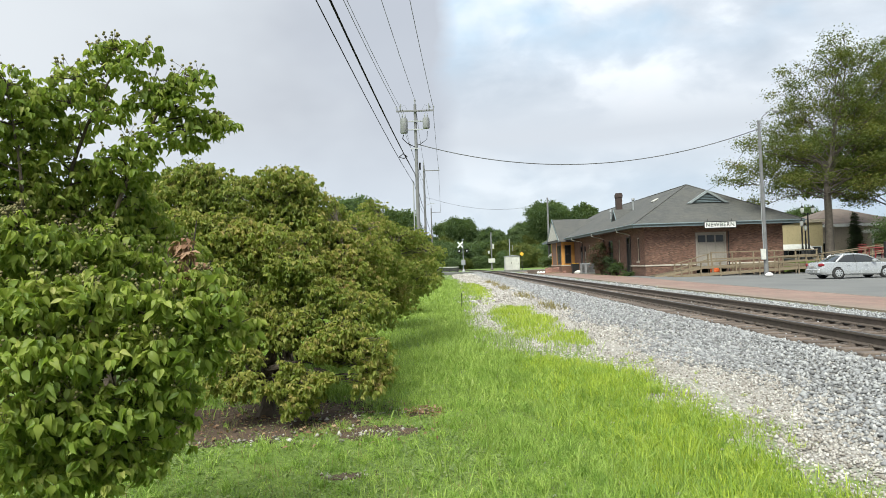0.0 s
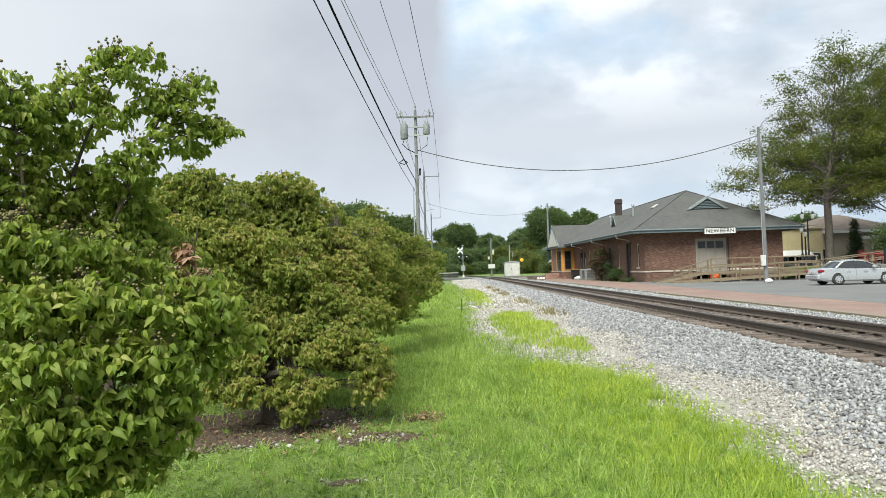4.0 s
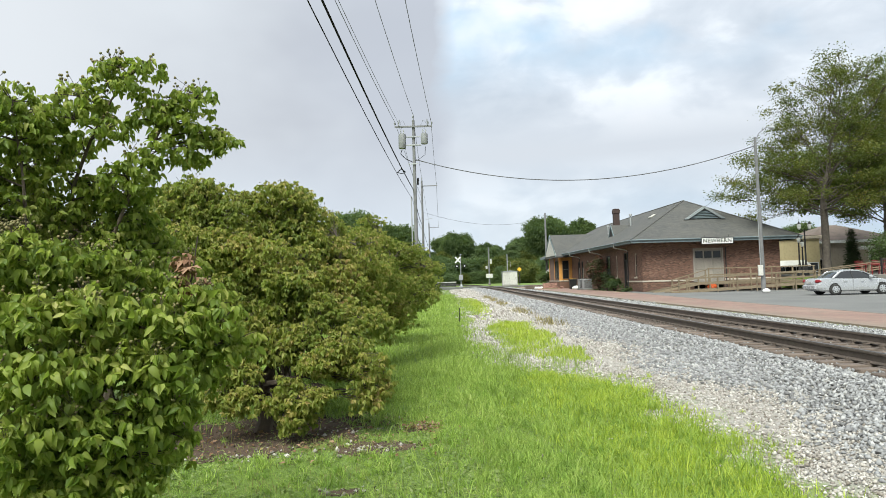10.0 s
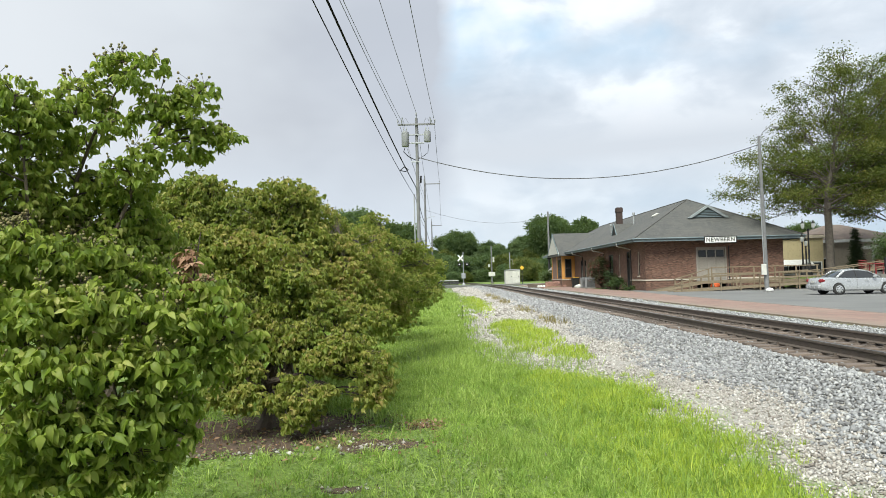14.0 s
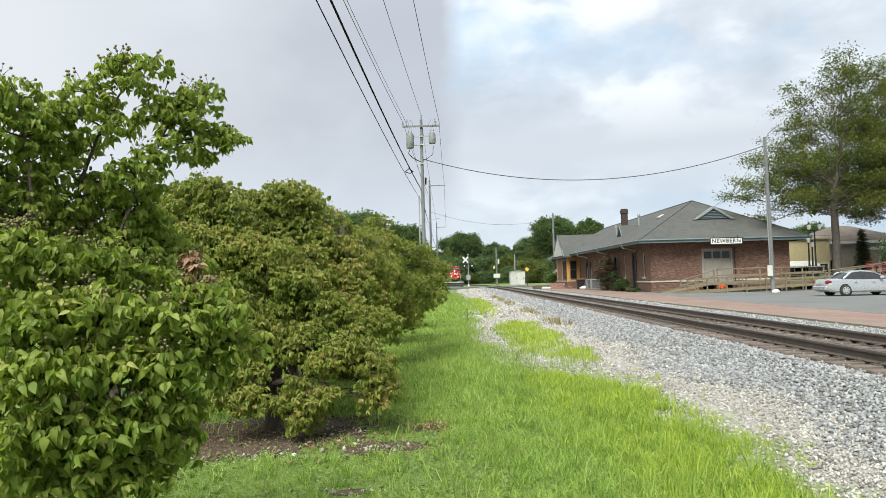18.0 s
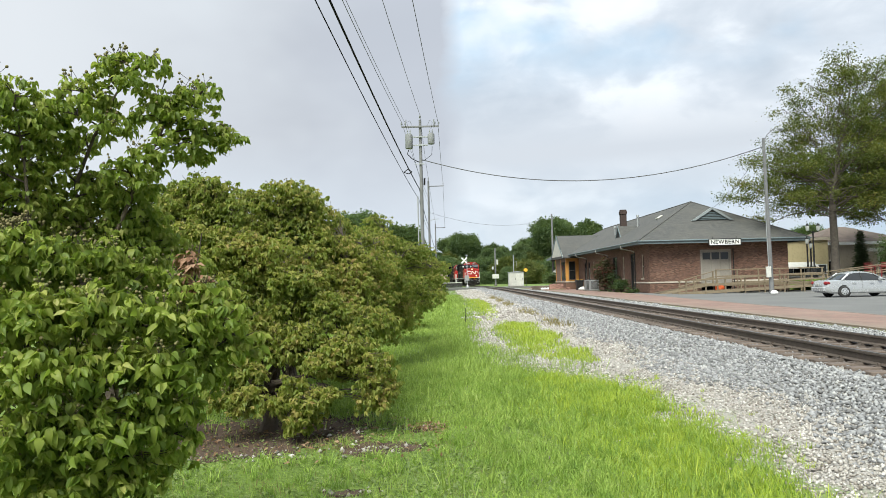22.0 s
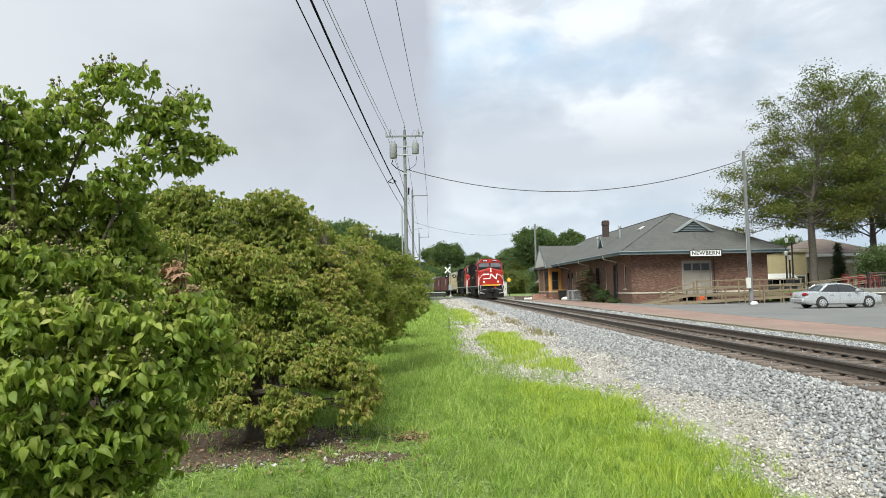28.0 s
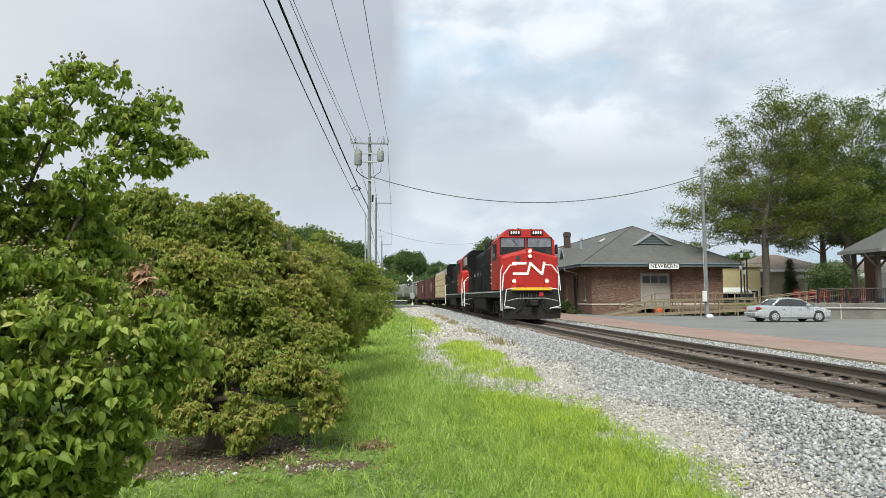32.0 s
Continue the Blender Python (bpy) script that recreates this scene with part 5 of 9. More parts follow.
def build_ac(x, y):
    p = thing("air_conditioner", "grey outdoor air conditioning unit with a fan grille", "air conditioner", pose(x, y, LOT_Z), group="outdoor units")
    part("pad", Shape().box(-0.55, -0.55, 0, 0.55, 0.55, 0.1, 0.01), M["concrete"], p)
    part("body", Shape().box(-0.45, -0.45, 0.1, 0.45, 0.45, 1.15, 0.03), M["tank"], p)
    for k in range(9):
        part("slat", Shape().box(-0.4, -0.47, 0.2 + k * 0.1, 0.4, -0.452, 0.25 + k * 0.1), M["darkgrey"], p)
    part("fan_cover", Shape().lathe([(0.38, 0), (0.38, 0.03), (0.1, 0.06)], 14, pose(0, 0, 1.15)), M["darkgrey"], p)
    return p


build_ac(15.05, 76.4)
build_ac(15.15, 74.4)

# ---- timber ramp, landing and rails before the freight door ----


def rail_run(p, a, b, posts, low=0.45, rails=(0.95, 0.5), w=0.09):
    """Posts and handrails from a to b (places on the deck's edge)."""
    a, b = Vector(a), Vector(b)
    for i in range(posts):
        q = a.lerp(b, i / max(1, posts - 1))
        part("post", Shape().box(q.x - w / 2, q.y - w / 2, LOT_Z - 0.02, q.x + w / 2, q.y + w / 2, q.z + rails[0] - 0.02), M["lumber"], p)
    d = (b - a)
    ln, ang = math.hypot(d.x, d.y), math.atan2(d.y, d.x)
    sl = math.atan2(d.z, ln)
    for h in rails:
        m = Matrix.Translation(a + Vector((0, 0, h))) @ Matrix.Rotation(ang, 4, "Z") @ Matrix.Rotation(-sl, 4, "Y")
        part("handrail" if h == rails[0] else "mid_rail", Shape().box(-0.1, -0.085, -0.03, d.length + 0.1, -0.047, 0.07 if h != rails[0] else 0.04, 0.005), M["lumber"], p, at=m)
    return p


def build_ramp():
    p = thing("access_ramp", "pale timber access ramp with landing and handrails", "ramp")
    z1 = 0.93
    # landing at the door, boards laid across
    for i in range(44):
        x = 20.6 + i * 0.2
        part("deck_board", Shape().box(x, 55.4, z1 - 0.05, x + 0.19, 58.7, z1), M["lumber"], p)
    part("rim_joist", Shape().box(20.6, 55.33, z1 - 0.2, 29.4, 55.38, z1 - 0.01), M["lumber"], p)
    # first run: from the lot along the front, rising to the right
    n = 52
    for i in range(n):
        x = 17.4 + i * 0.2
        z = LOT_Z + 0.05 + (0.68 - LOT_Z) * i / n
        part("deck_board", Shape().box(x, 53.2, z - 0.05, x + 0.19, 54.7, z), M["lumber"], p)
    a, b = Vector((17.2, 53.12, LOT_Z + 0.02)), Vector((27.8, 53.12, 0.70))
    sl = math.atan2(b.z - a.z, b.x - a.x)
    part("stringer", Shape().box(0, 0, -0.12, (b - a).length, 0.05, 0.06), M["lumber"], p, at=Matrix.Translation(a) @ Matrix.Rotation(-sl, 4, "Y"))
    part("stringer", Shape().box(0, 0, -0.12, (b - a).length, 0.05, 0.06), M["lumber"], p, at=Matrix.Translation(a + Vector((0, 1.6, 0))) @ Matrix.Rotation(-sl, 4, "Y"))
    rail_run(p, (17.8, 53.1, LOT_Z + 0.02), (28.2, 53.1, 0.68), 8)
    rail_run(p, (19.0, 54.85, LOT_Z + 0.1), (28.2, 54.85, 0.68), 6)
    # a second slope from the lot to the end of the landing
    for i in range(20):
        x = 16.7 + i * 0.2
        z = LOT_Z + 0.04 + (z1 - LOT_Z - 0.04) * (i + 0.5) / 20
        part("deck_board", Shape().box(x, 55.95, z - 0.05, x + 0.19, 58.0, z), M["lumber"], p)
    a, b = Vector((16.6, 55.9, LOT_Z)), Vector((20.6, 55.9, z1 - 0.04))
    part("stringer", Shape().box(0, -0.05, -0.14, (b - a).length, 0.0, 0.03), M["lumber"], p, at=Matrix.Translation(a) @ Matrix.Rotation(-math.atan2(b.z - a.z, b.x - a.x), 4, "Y"))
    rail_run(p, (18.2, 55.9, LOT_Z), (20.9, 55.9, z1 + 0.02), 3)
    rail_run(p, (20.95, 55.36, z1), (29.3, 55.36, z1), 6, rails=(1.08, 0.55))
    # upper run to the terrace
    for i in range(44):
        x = 27.8 + i * 0.16
        z = 0.70 + 0.68 * i / 44
        part("deck_board", Shape().box(x, 50.6, z - 0.05, x + 0.15, 53.0, z), M["lumber"], p)
    rail_run(p, (27.9, 50.5, 0.70), (35.0, 50.5, 1.45), 6)
    rail_run(p, (28.4, 52.95, 0.72), (35.0, 52.95, 1.45), 5)
    c = thing("traffic_cone", "tipped orange plastic barrel under the ramp", "barrel", pose(20.9, 55.1, LOT_Z + 0.26, 0, 78, 20))
    part("body", Shape().lathe([(0.27, 0), (0.28, 0.1), (0.23, 0.5), (0.15, 0.62)], 12), M["conered"], c, smooth=True)


build_ramp()


# ---- terrace, pavilion, buildings beyond the lot ----
def build_terrace():
    t = thing("terrace", "weathered concrete retaining wall and terrace", "terrace", kind="structure")
    part("wall", Shape().box(27.5, 44.3, 0.1, 70, 44.65, 1.27, 0.03), M["concrete"], t)
    part("side_wall", Shape().box(27.5, 44.65, 0.1, 27.8, 50.4, 1.27, 0.03), M["concrete"], t)
    part("paving", Shape().box(27.8, 44.65, 0.1, 70, 50.4, 1.24).box(29.5, 50.4, 0.1, 70, 110, 1.24), M["concrete"], t)
    part("bank", Shape().prism([(28.6, 0.1), (29.6, 0.1), (29.6, 1.24)], 54, 110, "y"), M["ground"], t)
    for k in range(10):
        part("joint_rib", Shape().box(29.3 + k * 3.2, 44.285, 0.2, 29.35 + k * 3.2, 44.298, 1.2), M["offwhite"], t)
    part("pipe", Shape().tube([(27.6, 44.24, 0.95), (31, 44.24, 0.93), (34, 44.24, 0.87), (50, 44.24, 0.95)], 0.035, 6), M["offwhite"], t, "pale pipe along the wall")
    f = thing("iron_fence", "black iron railing with slim pickets on the terrace wall", "fence", pose(27.9, 44.48, 1.27))
    for k in range(150):
        x = k * 0.135
        part("picket", PICKET, M["dark"], f, at=pose(x, 0, 0))
    for k in range(11):
        part("post", Shape().box(k * 2.0 - 0.05, -0.05, 0, k * 2.0 + 0.05, 0.05, 1.05, 0.01), M["dark"], f)
    part("top_rail", Shape().box(-0.05, -0.035, 0.93, 20.2, 0.035, 1.0, 0.01), M["darkwood"], f)
    part("bottom_rail", Shape().box(-0.05, -0.02, 0.1, 20.2, 0.02, 0.14), M["dark"], f)


PICKET = Shape().box(-0.014, -0.014, 0.1, 0.014, 0.014, 0.95).mesh("picket", M["dark"])
build_terrace()


def build_pavilion():
    p = thing("pavilion", "open timber pavilion with dark posts and brown shingle roof", "pavilion", pose(33.2, 45.9, 1.24))
    me = Shape().box(-0.13, -0.13, 0, 0.13, 0.13, 3.5, 0.015).mesh("post", M["darkwood"])
    base = Shape().box(-0.18, -0.18, 0, 0.18, 0.18, 0.35, 0.02).mesh("post_base", M["dark"])
    for x in (0.0, 3.2, 6.4):
        for y in (0.0, 2.5):
            q = part("post", me, M["darkwood"], p, at=pose(x, y, 0))
            part("post_base", base, M["dark"], q)
            for s in (-1, 1):
                part("brace", Shape().prism([(s * 0.1, 2.55), (s * 0.95, 3.45), (s * 0.95, 3.3), (s * 0.1, 2.38)], -0.06, 0.06, "y"), M["darkwood"], q)
    for y in (0.0, 2.5):
        part("beam", Shape().box(-0.3, y - 0.1, 3.5, 10.2, y + 0.1, 3.75, 0.01), M["darkwood"], p)
    a, b, c, e, z, t = -0.65, 7.4, -1.3, 3.35, 3.72, 5.9
    m = (c + e) / 2
    part("roof", Shape().add([(a, c, z), (b, c, z), (b, e, z), (a, e, z), (a + 3.4, m, t), (b - 3.4, m, t), (a, c, z - 0.15), (b, c, z - 0.15), (b, e, z - 0.15), (a, e, z - 0.15)],
                             [(0, 1, 5, 4), (1, 2, 5), (2, 3, 4, 5), (3, 0, 4), (9, 8, 7, 6), (0, 6, 7, 1), (1, 7, 8, 2), (2, 8, 9, 3), (3, 9, 6, 0)]), M["roof"], p, "grey-brown shingle hipped roof")
    part("fascia", Shape().box(a - 0.03, c - 0.04, z - 0.22, b, c - 0.003, z).box(a - 0.04, c, z - 0.22, a - 0.003, e, z), M["pole"], p)
    w = thing("white_panel", "white painted board wall under the pavilion", "panel", pose(36.0, 49.8, 1.24))
    part("board", Shape().box(0, 0, 0, 2.2, 0.12, 3.2, 0.01), M["white"], w)
    for k in range(5):
        part("seam", Shape().box(0.05, -0.012, 0.5 + k * 0.55, 2.15, -0.002, 0.53 + k * 0.55), M["offwhite"], w)


build_pavilion()


def shop(name, label, x0, x1, y, depth, h, wall_mat, roof, windows, storeys=1):
    b = thing(name, label, "building", pose(x0, y, 1.0))
    wd = x1 - x0
    part("wall", Shape().box(0, 0, 0, wd, depth, h, 0.02), M[wall_mat], b)
    if roof == "flat":
        part("cornice", Shape().box(-0.2, -0.2, h - 0.05, wd + 0.2, depth + 0.2, h + 0.28, 0.03), M["beige"], b)
        part("roof", Shape().box(-0.1, -0.1, h + 0.284, wd + 0.1, depth + 0.1, h + 0.34), M["brownroof"], b)
    else:
        o, t = 0.7, roof
        part("roof", Shape().add([(-o, -o, h), (wd + o, -o, h), (wd + o, depth + o, h), (-o, depth + o, h), (wd * 0.42, depth / 2, h + t), (wd * 0.58, depth / 2, h + t),
                                  (-o, -o, h - 0.15), (wd + o, -o, h - 0.15), (wd + o, depth + o, h - 0.15), (-o, depth + o, h - 0.15)],
                                 [(0, 1, 5, 4), (1, 2, 5), (2, 3, 4, 5), (3, 0, 4), (9, 8, 7, 6), (0, 6, 7, 1), (1, 7, 8, 2), (2, 8, 9, 3), (3, 9, 6, 0)]), M["brownroof"], b, "brown shingle roof")
        part("fascia", Shape().box(-o, -o - 0.05, h - 0.35, wd + o, -o - 0.003, h), M["white"], b)
    for (u, z, w, hh, mat) in windows:
        wn = part("window", Shape().box(u - 0.1, -0.06, z - 0.1, u + w + 0.1, -0.003, z + hh + 0.1, 0.01), M["white" if mat != "doorpaint" else "doorpaint"], b)
        k = max(1, round(w / 1.3))
        for i in range(k):
            part("pane", Shape().box(u + i * w / k + 0.04, -0.075, z, u + (i + 1) * w / k - 0.04, -0.062, z + hh), M["glass"], wn)
    return b


shop("yellow_shop", "cream stucco shop with a white awning band", 33.5, 41.0, 76, 12, 4.1, "cream", "flat", [(1.2, 0.5, 6.0, 0.9, "")])
tagged(part("shop_awning", Shape().prism([(75.98, 2.75), (74.9, 2.2), (74.9, 2.05), (75.98, 2.05)], 34.2, 39.4, "x"), M["white"]), "white sloping shop awning", "awning")
shop("beige_building", "beige rendered building with a brown hipped roof", 45.0, 56.0, 86, 10, 4.2, "beige", 2.2, [(0.8, 0.4, 1.6, 1.5, ""), (7.6, 0.1, 1.4, 2.1, "doorpaint"), (10, 1.0, 1.2, 1.3, "")])
shop("low_annex", "low beige annex with a canopy", 53.5, 70.0, 84, 14, 3.6, "beige", 1.8, [(2.2, 0.1, 1.6, 2.3, "doorpaint"), (6.0, 1.0, 1.6, 1.3, "")])
tagged(part("canopy", Shape().box(50, 82.4, 3.9, 60, 84.2, 4.3, 0.05), M["offwhite"]), "pale flat metal canopy over a door", "canopy")
for x in (50.4, 54.8, 59.6):
    tagged(part("canopy_post", Shape().box(x, 82.6, 1.3, x + 0.16, 82.76, 3.9), M["offwhite"]), "pale slim metal canopy post", "post")
shop("brick_shop", "red brick shop with white trim behind the pavilion", 50.5, 68.0, 68, 4, 5.0, "brick", "flat", [(1.5, 0.6, 3.5, 2.0, ""), (7.0, 0.6, 3.5, 2.0, "")])
tagged(part("shop_front_band", Shape().box(50.7, 67.86, 1.35, 67.8, 67.99, 2.2, 0.01), M["white"]), "white painted shop front base", "trim")


def build_chairs():
    def chair(m):
        c = thing("garden_chair", "red painted metal garden chair", "chair", m, "red terrace chairs")
        part("seat", Shape().box(-0.28, -0.28, 0.42, 0.28, 0.28, 0.46, 0.015), M["redmetal"], c)
        for k in range(4):
            part("back_slat", Shape().box(-0.28, 0.25, 0.56 + k * 0.12, 0.28, 0.28, 0.6 + k * 0.12, 0.01), M["redmetal"], c)
        for x in (-0.26, 0.26):
            for y in (-0.26, 0.26):
                part("leg", Shape().cyl((x, y, 0), (x * 0.9, y * 0.9, 0.43), 0.02, 6), M["redmetal"], c)
            part("armrest", Shape().tube([(x, -0.26, 0.44), (x, -0.24, 0.66), (x, 0.26, 0.68)], 0.02, 6), M["redmetal"], c)
        return c
    first = chair(pose(28.9, 46.4, 1.24, 0, 0, 20))
    for x, y, a in ((29.8, 46.9, -30), (30.9, 46.2, 60), (31.7, 47.1, 10), (28.6, 47.9, 130), (32.2, 46.0, -15)):
        copy_thing(first, pose(x, y, 1.24, 0, 0, a))
    t = thing("picnic_table", "red metal picnic table on the terrace", "table", pose(30.2, 48.4, 1.24))
    part("tabletop", Shape().box(-0.9, -0.45, 0.7, 0.9, 0.45, 0.75, 0.015), M["redmetal"], t)
    for x in (-0.75, 0.75):
        for y in (-0.35, 0.35):
            part("leg", Shape().cyl((x, y, 0), (x, y, 0.7), 0.03, 6), M["redmetal"], t)


build_chairs()


# ---- the parked car ----
def build_car():
    car = thing("car", "silver four-door saloon parked on the asphalt", "car", pose(21.06, 40.35, LOT_Z - 0.012) @ Matrix.Scale(0.98, 4))
    # length along x from the tail at 0 to the nose at 4.8, width along y
    xs = np.concatenate([[0, 0.02, 0.06, 0.12, 0.22], np.linspace(0.35, 4.4, 24), [4.52, 4.62, 4.7, 4.76, 4.8]])
    top = np.interp(xs, [0, 0.03, 0.1, 0.3, 0.8, 1.5, 2.5, 3.5, 3.8, 4.2, 4.55, 4.72, 4.8], [0.62, 0.80, 0.95, 0.99, 1.01, 0.97, 0.95, 0.95, 0.925, 0.85, 0.74, 0.63, 0.5])
    low = np.interp(xs, [0, 0.1, 0.4, 4.3, 4.7, 4.8], [0.42, 0.3, 0.22, 0.2, 0.24, 0.34])
    wide = np.interp(xs, [0, 0.1, 0.4, 1.0, 3.6, 4.3, 4.65, 4.8], [0.64, 0.76, 0.85, 0.89, 0.89, 0.845, 0.72, 0.52])
    body, v, f = Shape(), [], []
    for x, t, l, w in zip(xs, top, low, wide):
        half = [(w * 0.9, l), (w * 0.99, l + 0.08), (w, l + 0.3 * (t - l)), (w * 0.985, l + 0.62 * (t - l)), (w * 0.95, t - 0.08), (w * 0.86, t - 0.015), (w * 0.5, t + 0.012)]
        v += [(x, -y, z) for y, z in half] + [(x, y, z) for y, z in half[::-1]]
    n = 14
    for i in range(len(xs) - 1):
        for j in range(n):
            f.append((i * n + j, i * n + (j + 1) % n, (i + 1) * n + (j + 1) % n, (i + 1) * n + j))
    f += [tuple(range(n)), tuple(range((len(xs) - 1) * n, len(xs) * n))[::-1]]
    part("body", body.add(v, f), M["silver"], car, smooth=True)
    # cabin: a curved glass house under a curved roof
    hx, hz = [0.74, 0.95, 1.25, 1.5, 1.75, 2.05, 2.35, 2.65, 2.9, 3.25, 3.64], [0.985, 1.12, 1.29, 1.395, 1.44, 1.46, 1.455, 1.42, 1.345, 1.17, 0.96]

    def house(x0, x1, n, grow, foot):
        """A lofted arch along the cabin; foot: None for one reaching the body, else the depth of its lip."""
        v, f = [], []
        for i in range(n):
            x = x0 + (x1 - x0) * i / (n - 1)
            z = float(np.interp(x, hx, hz)) + grow
            u = max(0.0, (z - 0.97) / 0.5)
            yt, yb = 0.76 - 0.2 * u + grow, 0.76 - 0.2 * u * 0 + grow
            if foot is None:
                arc = [(yb, 0.93), ((yt + yb) / 2 + 0.012, (z + 0.93) / 2), (yt, z - 0.05), (yt - 0.1, z - 0.01), (0.0, z + 0.012)]
            else:
                arc = [(yt + 0.012, z - foot), (yt + 0.005, z - 0.045), (yt - 0.05, z - 0.015), (yt - 0.16, z), (0.0, z + 0.018)]
            v += [(x, -p, q) for p, q in arc] + [(x, p, q) for p, q in arc[-2::-1]]
        k = 9
        for i in range(n - 1):
            for j in range(k):
                f.append((i * k + j, i * k + (j + 1) % k, (i + 1) * k + (j + 1) % k, (i + 1) * k + j))
        f += [tuple(range(k)), tuple(range((n - 1) * k, n * k))[::-1]]
        return Shape().add(v, f)
    part("glasshouse", house(0.76, 3.62, 20, 0.0, None), M["carglass"], car, "grey tinted window glass", smooth=True)
    part("roof", house(1.34, 2.86, 14, 0.012, 0.085), M["silver"], car, smooth=True)
    for s in (-1, 1):
        for (x0, z0, y0, x1, z1, y1, w) in ((0.98, 0.98, 0.765, 1.5, 1.36, 0.625, 0.13), (2.16, 0.95, 0.775, 2.12, 1.4, 0.605, 0.045), (3.5, 0.97, 0.765, 2.8, 1.36, 0.625, 0.06)):
            part("pillar", Shape().tube([(x0, s * y0, z0), (x1, s * y1, z1)], w * 0.5, 6), M["darkgrey" if w < 0.05 else "silver"], car, smooth=True)
        part("door_seam", Shape().box(2.1, s * 0.885, 0.32, 2.107, s * 0.9, 0.93), M["grey"], car)
        part("door_handle", Shape().box(1.55, s * 0.9, 0.78, 1.75, s * 0.925, 0.82, 0.008), M["silver"], car)
        part("door_handle", Shape().box(2.55, s * 0.9, 0.77, 2.75, s * 0.925, 0.81, 0.008), M["silver"], car)
        part("mirror", Shape().box(3.0, s * 0.86, 0.95, 3.2, s * 1.05, 1.1, 0.04), M["silver"], car)
        part("tail_light", Shape().box(0.0, s * 0.58, 0.72, 0.36, s * 0.80, 0.92, 0.06), M["tail"], car, "red tail light")
        part("headlight", Shape().box(4.42, s * 0.50, 0.58, 4.66, s * 0.715, 0.70, 0.03), M["lampglass"], car, "clear headlight")
        for x in (1.06, 3.78):
            w = part("wheel", Shape().lathe([(0.2, -0.1), (0.29, -0.105), (0.325, -0.08), (0.33, 0), (0.325, 0.08), (0.29, 0.105), (0.2, 0.1)], 20, pose(x, s * 0.80, 0.33), "y"), M["rubber"], car, "black tyre", smooth=True)
            part("hubcap", Shape().lathe([(0.215, 0), (0.21, 0.03), (0.1, 0.045), (0.05, 0.05)], 16, pose(x, s * 0.80 + s * 0.1, 0.33) @ Matrix.Scale(s, 4, (0, 1, 0)), "y"), M["silver"], w, "silver wheel cover", smooth=True)
            for k in range(7):
                a = k * 2 * math.pi / 7
                part("slot", Shape().box(-0.02, 0, 0.1, 0.02, 0.01, 0.18, 0.004, pose(x, s * 0.80 + s * 0.135 - (0.01 if s < 0 else 0), 0.33, 0, math.degrees(a), 0)), M["dark"], w)
            part("wheel_arch", Shape().lathe([(0.35, -0.03), (0.37, 0.0), (0.35, 0.005)], 22, pose(x, s * 0.875, 0.34) @ Matrix.Scale(s, 4, (0, 1, 0)), "y"), M["dark"], car)
    part("rear_bumper", Shape().box(-0.06, -0.72, 0.34, 0.12, 0.72, 0.6, 0.05), M["silver"], car)
    part("number_plate", Shape().box(-0.035, -0.16, 0.69, -0.01, 0.16, 0.81, 0.005), M["offwhite"], car, "plain pale plate")
    part("antenna", Shape().cyl((1.0, 0.5, 1.05), (0.85, 0.5, 1.5), 0.006, 5), M["dark"], car)


build_car()

# ---- trees and shrubs ----


def foliage(name, lobes, density, leaf, mat, parent, seed, down=0.75, spread=0.6, per=6, shell=(0.72, 1.06), top=0.35, label="", aspect=0.55, flat=0.85, oval=False):
    """Leaves in whorls over the outside of lobes (x, y, z, r)."""
    r = np.random.RandomState(seed)
    P, O = [], []
    for x, y, z, rad in lobes:
        n = max(8, int(density * rad * rad))
        d = unit(r.normal(size=(n, 3)) + np.array([0, 0, top]))
        q = np.array([x, y, z]) + d * rad * r.uniform(*shell, (n, 1)) * np.array([1, 1, flat])
        q += r.normal(size=(n, 3)) * rad * 0.07
        P.append(q)
        O.append(d)
    P, O = np.concatenate(P), np.concatenate(O)
    n = len(P)
    P, O = np.repeat(P, per, 0), np.repeat(O, per, 0)
    a = np.tile(np.arange(per) * 2 * math.pi / per, n) + np.repeat(r.uniform(0, 6, n), per) + r.normal(size=n * per) * 0.3
    ring = np.stack([np.cos(a), np.sin(a), np.zeros(n * per)], 1)
    way = unit(ring * spread + O * 0.45 + np.array([0, 0, -1.0]) * (down * r.uniform(0.5, 1.3, (n * per, 1))) + r.normal(size=(n * per, 3)) * 0.12)
    face = unit(np.array([0, 0, 0.75]) + O * 0.7 + ring * 0.35 + r.normal(size=(n * per, 3)) * 0.25)
    L = leaf * r.uniform(0.65, 1.25, n * per)
    v, t = (oval_arrays if oval else leaf_arrays)(P + ring * leaf * 0.12, way, face, L, L * aspect)
    return part(name, fast_mesh(name, v, t, mat), mat, parent, label)


